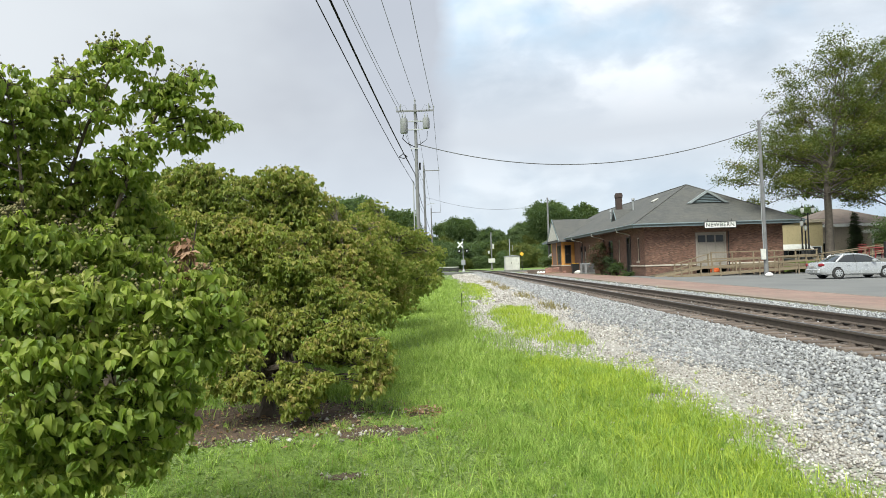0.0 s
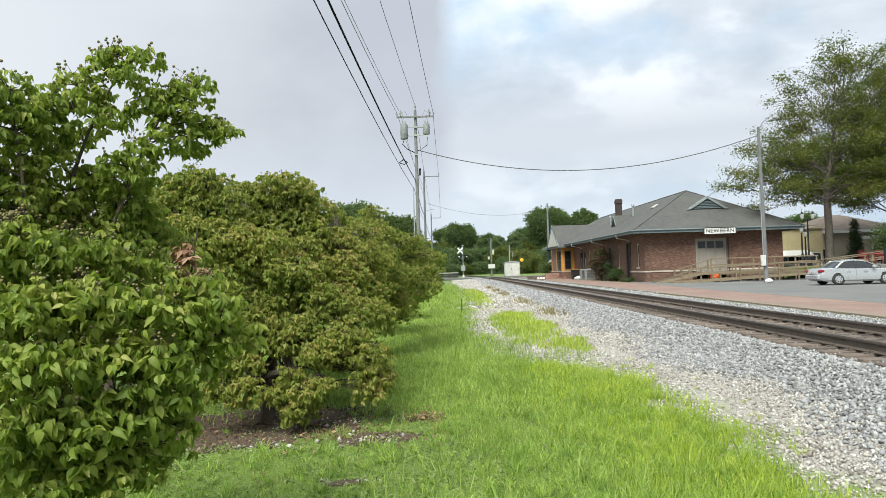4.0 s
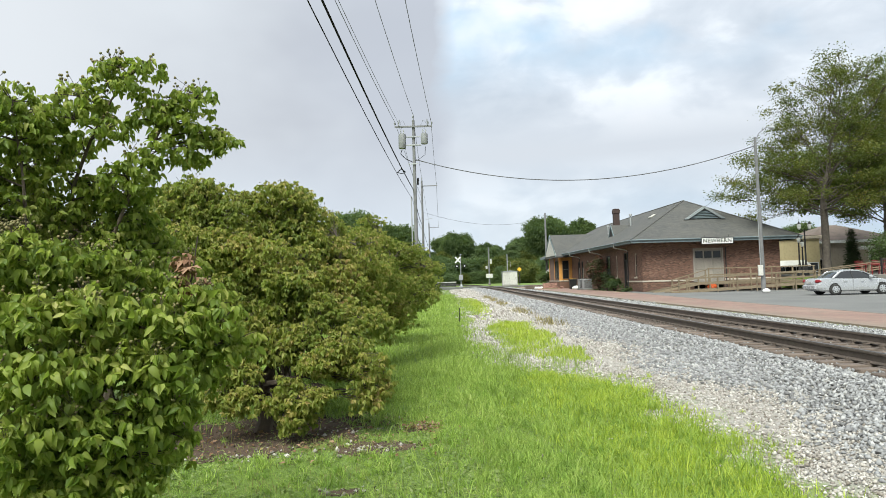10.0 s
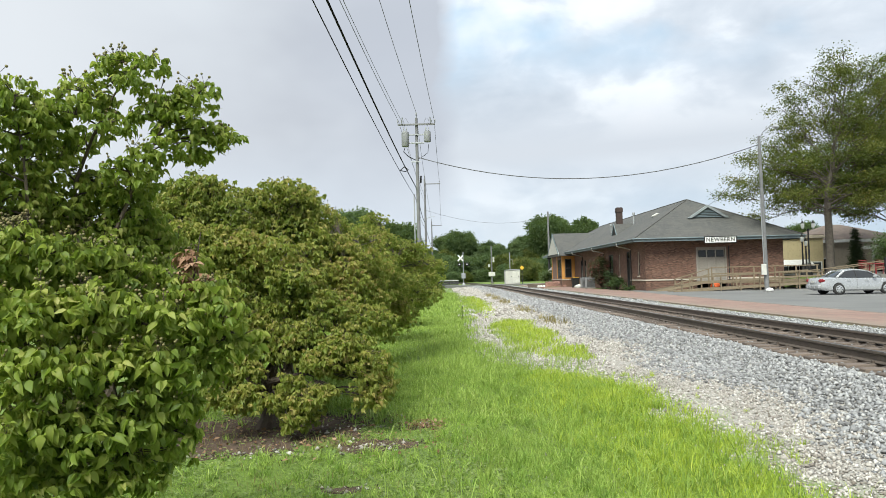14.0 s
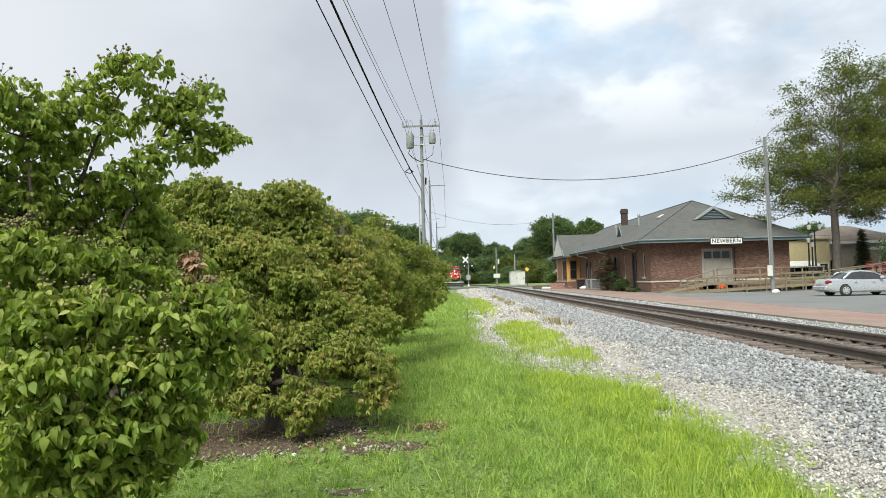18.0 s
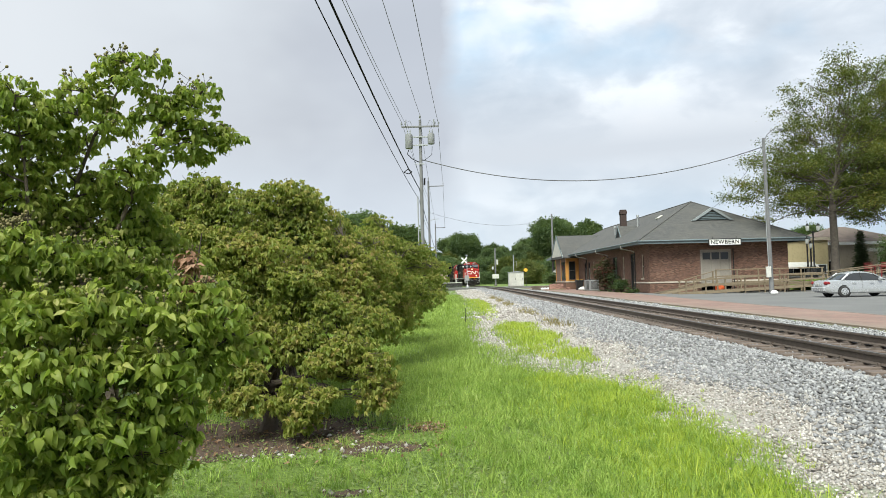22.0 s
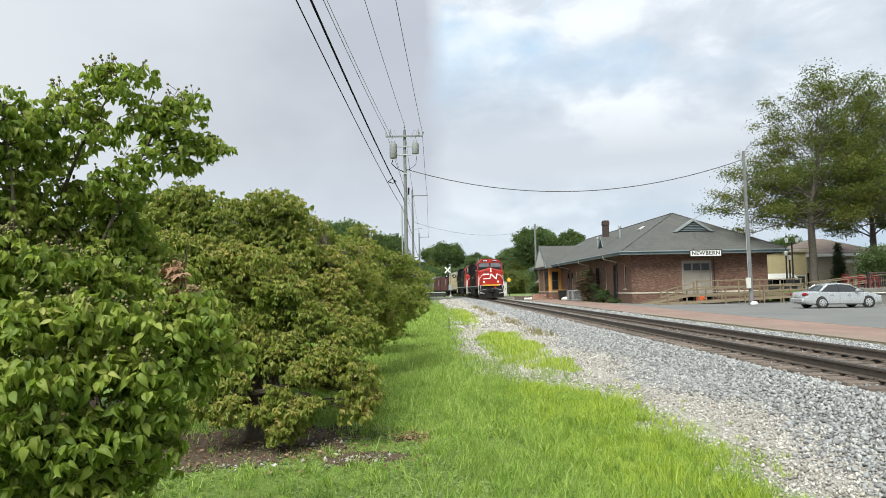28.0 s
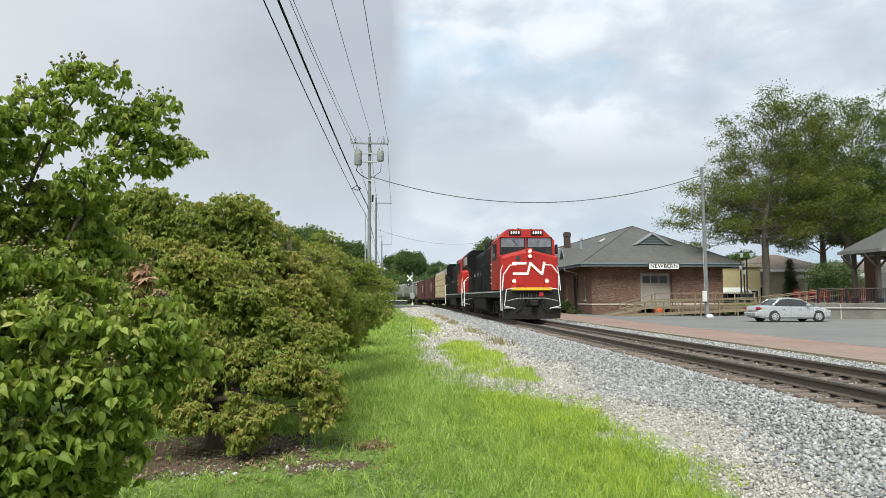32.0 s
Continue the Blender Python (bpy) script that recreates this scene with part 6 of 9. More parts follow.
def ball_arrays(pos, rad):
    g = (1 + 5 ** 0.5) / 2
    b = unit(np.array([[-1, g, 0], [1, g, 0], [-1, -g, 0], [1, -g, 0], [0, -1, g], [0, 1, g], [0, -1, -g], [0, 1, -g], [g, 0, -1], [g, 0, 1], [-g, 0, -1], [-g, 0, 1]]))
    f = np.array([[0, 11, 5], [0, 5, 1], [0, 1, 7], [0, 7, 10], [0, 10, 11], [1, 5, 9], [5, 11, 4], [11, 10, 2], [10, 7, 6], [7, 1, 8], [3, 9, 4], [3, 4, 2], [3, 2, 6], [3, 6, 8], [3, 8, 9], [4, 9, 5], [2, 4, 11], [6, 2, 10], [8, 6, 7], [9, 8, 1]])
    v = pos[:, None] + b[None] * rad[:, None, None]
    return v.reshape(-1, 3), (f[None] + np.arange(len(pos))[:, None, None] * 12).reshape(-1, 3)


def limb(a, b, r0, r1, rnd, sag=0.12, n=6):
    """A crooked branch from a to b."""
    a, b = Vector(a), Vector(b)
    ln = (b - a).length
    pts, rs = [], []
    for i in range(n + 1):
        u = i / n
        p = a.lerp(b, u)
        k = math.sin(u * math.pi) * ln
        p += Vector((rnd.uniform(-1, 1) * 0.05, rnd.uniform(-1, 1) * 0.05, sag)) * k
        pts.append(p)
        rs.append(r0 + (r1 - r0) * u)
    return pts, rs


def rosettes(lobes, density, leaf, seed, flat, low, per=7, fine=False):
    """Whorls of hanging leaves over each clump; returns leaf arrays for the common and the pale lit leaves, and the
    whorls.
    """
    r = np.random.RandomState(seed)
    P, O = [], []
    for x, y, z, rad in lobes:
        n = max(5, int(density * rad * rad * (np.interp(z, [1.7, 2.2], [1.0, 1.4]) if fine else 1.0)))
        d = unit(r.normal(size=(n, 3)) * np.array([1, 1, 0.8]) + np.array([0, 0, low]))
        q = np.array([x, y, z]) + d * rad * (r.uniform(0.35, 1.0, (n, 1)) ** 0.45 * 1.08) * np.array([1, 1, flat])
        P.append(q + r.normal(size=(n, 3)) * rad * 0.16)
        O.append(d)
    P, O = np.concatenate(P), np.concatenate(O)
    n = len(P)
    # Light painted as paler leaves: upward sides, near tree's low and left clumps.
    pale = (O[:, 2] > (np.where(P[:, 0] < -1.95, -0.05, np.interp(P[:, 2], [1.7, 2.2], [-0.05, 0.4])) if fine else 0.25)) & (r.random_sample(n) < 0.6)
    Q, D = np.repeat(P, per, 0), np.repeat(O, per, 0)
    m = n * per
    a = np.tile(np.arange(per) * 2 * math.pi / per, n) + np.repeat(r.uniform(0, 6, n), per) + r.normal(size=m) * 0.35
    ring = np.stack([np.cos(a), np.sin(a), np.zeros(m)], 1)
    fall = np.repeat(r.uniform(0.2, 1.0, n), per) * r.uniform(0.3, 1.5, m)
    way = unit(ring * 0.6 + D * 0.35 - np.array([0, 0, 1.0]) * (0.3 + fall[:, None]) + r.normal(size=(m, 3)) * 0.3)
    face = unit(np.array([0, -0.1, 0.6]) + D * 0.5 + ring * 0.5 + r.normal(size=(m, 3)) * 0.6)
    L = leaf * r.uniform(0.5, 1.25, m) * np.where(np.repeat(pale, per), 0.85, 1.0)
    if fine:
        L = L * np.interp(Q[:, 2], [1.6, 2.3], [1.0, 0.74])
    sets = []
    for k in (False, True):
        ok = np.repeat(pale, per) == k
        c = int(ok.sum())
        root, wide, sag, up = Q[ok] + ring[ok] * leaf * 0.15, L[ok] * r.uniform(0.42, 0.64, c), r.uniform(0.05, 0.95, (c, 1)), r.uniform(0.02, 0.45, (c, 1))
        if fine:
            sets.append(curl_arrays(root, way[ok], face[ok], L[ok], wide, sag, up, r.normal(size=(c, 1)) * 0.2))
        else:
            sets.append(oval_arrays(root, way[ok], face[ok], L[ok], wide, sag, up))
    return sets, P[O[:, 2] > 0.6]


def dogwood(x, y, lobes, leaf, mat, lit_mat, density, fruit_n, seed, label, fork=0.45, stems=None, flat=0.75, low=0.25, stem_r=0.018, fine=False):
    tr = thing("dogwood_tree", label, "tree", group="dogwood row")
    rnd = random.Random(seed)
    base, top = Vector((x, y, -0.05)), Vector((x + 0.04, y, fork))
    part("trunk", Shape().tube([base, base.lerp(top, 0.5) + Vector((0.04, 0, 0)), top], [0.12, 0.09, 0.075], 9), M["bark"], tr, smooth=True)
    if stems is None:
        zs = max(l[2] for l in lobes)
        stems = [[(x + 0.35 * c, y + 0.35 * s, fork + 0.4), (x + 0.9 * c, y + 0.9 * s, zs * 0.72)] for c, s in ((1, 0), (-0.3, 0.9), (-0.6, -0.7), (0.4, -0.8))]
    nodes = []
    for way in stems:
        pts = [top] + [Vector(p) for p in way]
        n = len(pts)
        part("stem", Shape().tube(pts, [stem_r * (1 - 0.8 * i / (n - 1)) for i in range(n)], 7), M["bark"], tr, smooth=True)
        for p, q in zip(pts, pts[1:]):
            nodes += [p.lerp(q, k / 4) for k in range(5)]
    for lx, ly, lz, lr in lobes:
        c = Vector((lx, ly, lz))
        root = min(nodes, key=lambda p: (p - c).length + max(0, p.z - c.z) * 2)
        pts, rs = limb(root, c + Vector((0, 0, lr * 0.2)), 0.006, 0.002, rnd, 0.06, 5)
        ob = part("limb", Shape().tube(pts, rs, 5), M["twig"], tr)
        s = Shape()
        for k in range(6):
            e = c + Vector((rnd.uniform(-1, 1), rnd.uniform(-1, 1), rnd.uniform(-0.2, 0.8))) * lr * 0.85
            p2, r2 = limb(pts[3], e, 0.004, 0.0018, rnd, 0.05, 3)
            s.tube(p2, r2, 4)
        tagged(part("twig_spray", s, M["twig"], ob), kind="stuff")
    sets, tips = rosettes(lobes, density, leaf, seed, flat, low, 7, fine)
    # The second set holds the lit leaves, brightened by their own paler material.
    for name, (v, t), m in (("crown", sets[0], mat), ("young_leaves", sets[1], lit_mat)):
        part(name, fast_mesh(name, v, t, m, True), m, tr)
    if fruit_n:
        r = np.random.RandomState(seed)
        pts, stalks = [], Shape()
        while len(pts) < fruit_n:
            b = tips[r.randint(len(tips))]
            for k in range(r.randint(1, 4)):
                q = b + np.array([r.normal() * 0.03, r.normal() * 0.03, r.uniform(0.02, 0.06)])
                pts.append(q)
                stalks.tube([b - np.array([0, 0, 0.01]), q], 0.0013, 3, False)
        v, t = ball_arrays(np.array(pts), r.uniform(0.007, 0.01, len(pts)))
        tagged(part("fruit", fast_mesh("fruit", v, t, M["fruit"], True), M["fruit"], tr, "round knobbly reddish fruit"), kind="stuff")
        tagged(part("fruit_stalk", stalks, M["twig"], tr), kind="stuff")
    return tr


NEAR_TOP = [(-1.80, 3.80, 2.95, 0.09), (-1.59, 3.75, 2.92, 0.07), (-1.73, 3.80, 2.83, 0.09), (-1.93, 3.85, 2.90, 0.08), (-2.06, 3.80, 2.79, 0.10), (-1.99, 3.90, 2.72, 0.11), (-1.85, 3.80, 2.59, 0.09), (-2.06, 3.70, 2.63, 0.12), (-2.27, 3.60, 2.72, 0.11), (-2.19, 3.70, 2.66, 0.11), (-2.29, 3.60, 2.54, 0.15), (-2.23, 3.80, 2.53, 0.14), (-2.13, 4.00, 2.56, 0.10), (-2.28, 3.70, 2.36, 0.15), (-2.19, 3.90, 2.34, 0.16), (-2.06, 4.00, 2.30, 0.11), (-2.22, 3.50, 2.15, 0.15), (-2.14, 3.70, 2.11, 0.17), (-2.05, 3.90, 2.09, 0.14)]
NEAR_RIGHT = [(-1.57, 3.90, 2.74, 0.11), (-1.41, 3.90, 2.77, 0.11), (-1.69, 3.90, 2.67, 0.10), (-1.50, 3.90, 2.62, 0.13), (-1.38, 4.00, 2.59, 0.10), (-1.28, 4.00, 2.54, 0.08), (-1.43, 4.00, 2.49, 0.10), (-1.56, 3.80, 2.46, 0.085), (-1.68, 3.80, 2.39, 0.10), (-1.79, 3.80, 2.34, 0.10), (-1.65, 3.80, 2.29, 0.07), (-1.74, 3.80, 2.23, 0.11), (-1.88, 3.80, 2.21, 0.10), (-1.81, 3.90, 2.11, 0.13), (-1.85, 3.90, 1.99, 0.14), (-1.76, 4.10, 2.08, 0.10), (-1.70, 4.00, 1.91, 0.15), (-1.59, 4.10, 1.80, 0.13)]
NEAR_LOW = [(-2.15, 3.40, 1.90, 0.17), (-2.01, 3.50, 1.84, 0.17), (-1.91, 3.70, 1.81, 0.17), (-1.76, 3.80, 1.74, 0.15), (-1.54, 3.80, 1.64, 0.15), (-1.33, 3.80, 1.62, 0.14), (-1.20, 3.70, 1.55, 0.09), (-1.19, 3.90, 1.38, 0.11), (-1.30, 3.80, 1.36, 0.14), (-1.43, 3.70, 1.46, 0.17), (-1.58, 3.50, 1.54, 0.17), (-1.76, 3.40, 1.58, 0.18), (-1.93, 3.30, 1.59, 0.18), (-2.12, 3.30, 1.57, 0.18), (-1.39, 3.70, 1.25, 0.14), (-1.50, 3.50, 1.28, 0.17), (-1.68, 3.40, 1.30, 0.18), (-1.85, 3.30, 1.32, 0.18), (-2.00, 3.20, 1.31, 0.17)]
NEAR_FOOT = [(-1.46, 3.60, 1.05, 0.14), (-1.59, 3.50, 1.03, 0.16), (-1.75, 3.40, 1.02, 0.18), (-1.92, 3.30, 1.02, 0.18), (-2.05, 3.20, 1.02, 0.17), (-1.59, 3.60, 0.77, 0.12), (-1.70, 3.50, 0.75, 0.15), (-1.86, 3.40, 0.75, 0.17), (-2.02, 3.30, 0.76, 0.18), (-1.43, 3.60, 0.93, 0.09)]
SECOND_TOP = [(-3.04, 9.00, 2.87, 0.31), (-3.28, 8.80, 2.69, 0.36), (-2.68, 9.20, 2.71, 0.28), (-2.30, 9.20, 2.83, 0.33), (-2.06, 9.30, 2.68, 0.30), (-2.82, 8.80, 2.40, 0.39), (-2.41, 8.90, 2.33, 0.38), (-2.00, 9.20, 2.29, 0.37), (-1.74, 9.60, 2.19, 0.36), (-3.07, 8.60, 2.18, 0.38), (-2.59, 8.50, 1.96, 0.37), (-2.14, 8.50, 1.88, 0.37), (-1.75, 8.80, 1.83, 0.39), (-1.45, 10.00, 1.96, 0.37), (-1.26, 10.40, 1.79, 0.39), (-1.49, 9.20, 1.64, 0.37), (-2.34, 8.20, 1.54, 0.35), (-1.90, 8.20, 1.50, 0.35)]
SECOND_LOW = [(-1.51, 8.40, 1.34, 0.37), (-1.22, 9.40, 1.40, 0.38), (-1.04, 8.80, 1.10, 0.33), (-1.28, 8.20, 1.05, 0.33), (-1.64, 8.00, 1.07, 0.30), (-2.06, 8.00, 1.22, 0.30), (-2.45, 8.00, 1.19, 0.33), (-2.77, 8.20, 1.49, 0.33), (-2.61, 7.90, 0.98, 0.23), (-2.30, 7.80, 0.95, 0.16), (-1.41, 7.80, 0.83, 0.29), (-1.09, 8.00, 0.80, 0.30)]
SECOND_SKIRT = [(-2.39, 7.6, 0.69, 0.23), (-2.46, 7.5, 0.46, 0.17), (-2.21, 7.5, 0.46, 0.16), (-2.3, 7.45, 0.34, 0.12), (-1.75, 7.5, 0.47, 0.19), (-1.59, 7.5, 0.36, 0.18), (-1.67, 7.4, 0.25, 0.12), (-1.42, 7.6, 0.41, 0.17), (-1.89, 7.5, 0.37, 0.12), (-0.99, 7.9, 0.73, 0.25), (-0.89, 7.8, 0.54, 0.21), (-0.81, 7.8, 0.38, 0.14), (-1.17, 7.9, 0.85, 0.2),
                (-2.11, 7.9, 1.05, 0.17), (-1.88, 7.9, 0.99, 0.17), (-1.66, 7.9, 1.02, 0.18), (-2.23, 7.9, 1.12, 0.18), (-1.99, 7.85, 0.89, 0.1), (-1.73, 7.85, 0.89, 0.1), (-1.48, 7.8, 0.76, 0.14), (-2.28, 7.7, 0.86, 0.12), (-1.29, 7.8, 0.94, 0.16)]
SECOND_FILL = [(-1.99, 11.5, 2.4, 0.38), (-1.75, 12.0, 2.08, 0.42), (-2.07, 10.5, 2.52, 0.4), (-1.58, 13.0, 2.05, 0.45), (-3.53, 8.9, 2.82, 0.3), (-3.28, 8.8, 2.62, 0.33), (-3.56, 8.7, 2.48, 0.33), (-2.13, 9.8, 2.71, 0.33)]
NEAR_FILL = [(-2.4, 3.8, 2.02, 0.15), (-2.27, 3.85, 1.99, 0.15), (-2.13, 3.9, 1.97, 0.15), (-1.98, 3.95, 1.95, 0.14), (-1.84, 4.0, 1.9, 0.13), (-2.32, 3.75, 1.88, 0.15), (-2.17, 3.8, 1.84, 0.15)]
NEAR_SIDE = [(-2.42 - 0.05 * (k % 2), 3.45, 0.7 + 0.2 * k, 0.17) for k in range(11)]
NEAR_BACK = [(x - 0.05, y + 0.38, z - 0.03, r * 1.05) for x, y, z, r in NEAR_LOW + NEAR_FOOT if x < -1.5]
NEAR_STEMS = [[(-2.25, 3.75, 1.33), (-2.14, 3.9, 1.98), (-2.11, 3.9, 2.3), (-2.01, 3.9, 2.56), (-1.87, 3.85, 2.77), (-1.75, 3.8, 2.9)],
              [(-2.12, 3.8, 1.57), (-1.93, 3.95, 1.97), (-1.72, 3.9, 2.39), (-1.61, 3.9, 2.61), (-1.46, 3.9, 2.7)],
              [(-2.28, 3.7, 1.46), (-2.19, 3.6, 1.99), (-2.22, 3.6, 2.35), (-2.27, 3.6, 2.66)],
              [(-2.07, 3.7, 1.3), (-1.73, 3.7, 1.5), (-1.44, 3.8, 1.48), (-1.2, 3.85, 1.38)],
              [(-2.0, 3.6, 0.9), (-1.7, 3.55, 1.0), (-1.5, 3.6, 0.95)]]
SECOND_STEMS = [[(-2.16, 8.1, 0.45), (-2.08, 7.98, 0.57), (-1.86, 7.92, 0.62), (-1.6, 7.95, 0.67), (-1.3, 8.2, 0.9), (-1.1, 8.6, 1.1)], [(-2.2, 8.2, 0.6), (-1.9, 8.5, 1.1), (-1.75, 8.8, 1.8)], [(-2.48, 8.2, 0.75), (-2.94, 8.6, 1.34), (-3.0, 8.8, 2.2)],
                [(-2.03, 8.6, 1.31), (-2.21, 9.1, 2.26)], [(-1.65, 8.8, 1.29), (-1.4, 9.6, 1.71)]]
SECOND_BACK = [(x - 0.3, y + 0.9, z, r * 1.1) for x, y, z, r in SECOND_TOP if z < 2.6] + [(x, y + 0.8, z, r) for x, y, z, r in SECOND_LOW if z > 1.0]
THIRD = [(-1.56, 15.00, 2.77, 0.43), (-0.89, 16.00, 2.29, 0.42), (-0.41, 16.50, 1.62, 0.29), (-1.54, 13.50, 1.78, 0.60), (-0.41, 17.00, 1.90, 0.35), (-1.69, 14.00, 2.36, 0.51), (-1.09, 15.00, 2.08, 0.55), (-0.63, 15.50, 1.76, 0.50), (-1.89, 13.00, 2.11, 0.53), (-1.15, 14.00, 1.32, 0.63), (-0.56, 15.00, 1.27, 0.41), (-2.02, 13.00, 1.38, 0.53), (-1.45, 13.50, 0.80, 0.42), (-0.82, 14.00, 1.03, 0.41)]


def break_up(lobes, k, seed, small=0.52):
    """Each large clump becomes several small ones over its outside."""
    rnd = random.Random(seed)
    out = []
    for x, y, z, r in lobes:
        for i in range(k):
            d = Vector((rnd.gauss(0, 1), rnd.gauss(0, 1), rnd.gauss(0.25, 0.8))).normalized() * r * rnd.uniform(0.55, 0.85)
            out.append((x + d.x, y + d.y, z + d.z, r * small * rnd.uniform(0.8, 1.2)))
    return out


# the clumps behind the lower tier stand farther back, in its shade
NEAR_TOP, NEAR_RIGHT = ([(x * 1.05, y * 1.05, 1.7 + (z - 1.7) * 1.05, r * 1.12) if 1.85 < z < 2.25 else (x, y, z, r) for x, y, z, r in row] for row in (NEAR_TOP, NEAR_RIGHT))
dogwood(-2.15, 3.75, NEAR_TOP + NEAR_RIGHT + NEAR_LOW + NEAR_FOOT + NEAR_SIDE + NEAR_FILL + NEAR_BACK[::2], 0.062, M["dogwood"], M["litleaf"], 2300, 1500, 11, "dogwood tree with drooping green leaves and round fruit", stems=NEAR_STEMS, fine=True)
dogwood(-2.2, 8.15, break_up(SECOND_TOP + SECOND_FILL, 6, 5, 0.58) + break_up(SECOND_LOW, 5, 6, 0.58) + break_up(SECOND_SKIRT, 5, 8, 0.75) + SECOND_BACK[::2], 0.054, M["dogwood2"], M["litleaf2"], 1500, 1500, 12, "low spreading dogwood with yellowing leaves over bare soil", 0.3, SECOND_STEMS, 0.62, 0.5, 0.055)
dogwood(-2.0, 14.5, break_up(THIRD, 7, 7), 0.052, M["dogwood2"], M["litleaf2"], 1250, 320, 13, "rounded dogwood with yellow-green leaves", 0.4, None, 0.6, 0.5)


def lobes_round(x, y, r0, h, n, seed, low=0.3):
    rnd = random.Random(seed)
    out = []
    for k in range(n):
        a, u = rnd.uniform(0, 6.28), rnd.random()
        d = r0 * 0.62 * math.sqrt(rnd.random())
        out.append((x + d * math.cos(a), y + d * math.sin(a), low + r0 * 0.3 + (h - low - r0 * 0.55) * u * (1 - 0.4 * (d / r0) ** 2), r0 * rnd.uniform(0.32, 0.5)))
    return out


for k, (x, y, rad, h, leaf, dens, fruit, kind) in enumerate(((-2.75, 11.6, 1.6, 2.75, 0.075, 380, 60, 2), (-2.0, 19.0, 1.75, 2.95, 0.08, 340, 60, 2), (-2.3, 24.0, 1.8, 3.1, 0.12, 160, 0, 2), (-4.6, 6.5, 1.5, 2.9, 0.1, 220, 0, 1), (-5.2, 10.5, 1.7, 3.0, 0.11, 170, 0, 2))):
    dogwood(x, y, break_up(lobes_round(x, y, rad, h, 12, 3 + k), 4, 20 + k), leaf, M["dogwood" if kind == 1 else "dogwood2"], M["litleaf" if kind == 1 else "litleaf2"], dens, fruit, 14 + k,
            "dogwood tree with dense green leaves" if kind == 1 else "rounded dogwood with yellow-green leaves", 0.4, None, 0.65, 0.4)

# a dead sprig caught in the near dogwood
dsp = thing("dead_sprig", "dry brown leaves on a dead twig in the dogwood", "dead leaves")
part("twig", Shape().tube([(-1.55, 3.95, 1.55), (-1.46, 3.95, 1.75), (-1.42, 3.95, 2.0)], [0.008, 0.006, 0.003], 5), M["twig"], dsp)
foliage("leaves", [(-1.42, 3.86, 1.76, 0.085), (-1.40, 3.84, 1.66, 0.075), (-1.46, 3.86, 1.86, 0.06)], 2600, 0.055, M["deadleaf"], dsp, 77)


def shade_tree(name, label, x, y, z0, base, profile, seed, mat, leaves, leaf, trunk_r, limbs=60, lean=0.0, group=""):
    """A tall open tree: trunk, limbs that rise to a crown of (height, radius) rows, side branches, and leaves in flat sprays on them."""
    tr = thing(name, label, "tree", pose(x, y, z0), group)
    rnd, r = random.Random(seed), np.random.RandomState(seed)
    hs, wide = [h for h, _ in profile], [w for _, w in profile]
    height, radius = hs[-1], max(wide)

    def axis(z):
        u = max(0.0, (z - base) / (height - base))
        return Vector((lean * u ** 1.3, 0, z))
    k = 7
    pts = [Vector((0, 0, -0.2)), Vector((0.05, 0, base * 0.5)), Vector((0.06, 0.1, base))]
    pts += [axis(base + (height - base) * i / k * 0.95) + Vector((rnd.uniform(-0.2, 0.2), rnd.uniform(-0.2, 0.2), 0)) for i in range(1, k + 1)]
    rs = [trunk_r * 1.3, trunk_r, trunk_r * 0.92] + [trunk_r * 0.8 * (1 - i / (k + 0.3)) ** 1.2 + 0.015 for i in range(1, k + 1)]
    part("trunk", Shape().tube(pts, rs, 10), M["palebark"], tr, smooth=True)
    segs = []
    for i in range(limbs):
        u = (i + 0.5) / limbs
        zt = hs[0] + (height - hs[0]) * (u ** 0.85)
        a = i * 2.4 + rnd.uniform(-0.4, 0.4)
        ln = float(np.interp(zt, hs, wide)) * rnd.uniform(0.62, 1.0)
        s = axis(min(height * 0.9, max(base * 0.9 + rnd.uniform(0, 3.8), zt - ln * (0.22 + 1.3 * u))))
        e = Vector((axis(zt).x + math.cos(a) * ln, math.sin(a) * ln, zt))
        p, q = limb(s, e, trunk_r * (0.21 - 0.14 * u), 0.02, rnd, 0.07 * (1 - u), 7)
        limb_ob = part("limb", Shape().tube(p, q, 6), M["palebark"], tr)
        sub = Shape()
        for m in range(9):
            j = rnd.randint(2, 7)
            c = p[j]
            b = a + rnd.uniform(-1.2, 1.2)
            l2 = max(0.7, ln * rnd.uniform(0.16, 0.36))
            e2 = c + Vector((math.cos(b) * l2, math.sin(b) * l2, l2 * rnd.uniform(-0.05, 0.35 + 0.9 * u)))
            p2, r2 = limb(c, e2, 0.026, 0.008, rnd, 0.05, 3)
            sub.tube(p2, r2, 4)
            segs.append((np.array(p2[1]), np.array(e2), l2 * (0.45 + 0.55 * j / 7)))
            for g in range(2):
                b2 = b + rnd.uniform(-0.9, 0.9)
                e3 = p2[2] + Vector((math.cos(b2), math.sin(b2), rnd.uniform(-0.1, 0.5 + 0.6 * u))) * l2 * 0.5
                sub.tube([p2[2], e3], [0.01, 0.005], 3)
                segs.append((np.array(p2[2]), np.array(e3), l2 * 0.6))
        segs.append((np.array(p[5]), np.array(p[7]), ln * 0.3))
        tagged(part("branch_spray", sub, M["twig"], limb_ob), kind="stuff")
    # leaves stand in small flat sprays along the twigs, with gaps between
    tuft = leaves // 44
    w = np.array([g[2] for g in segs])
    pick = r.choice(len(segs), tuft, p=w / w.sum())
    A, B = np.array([g[0] for g in segs])[pick], np.array([g[1] for g in segs])[pick]
    C = A + (B - A) * r.uniform(0.2, 1.1, (tuft, 1)) + r.normal(size=(tuft, 3)) * 0.1
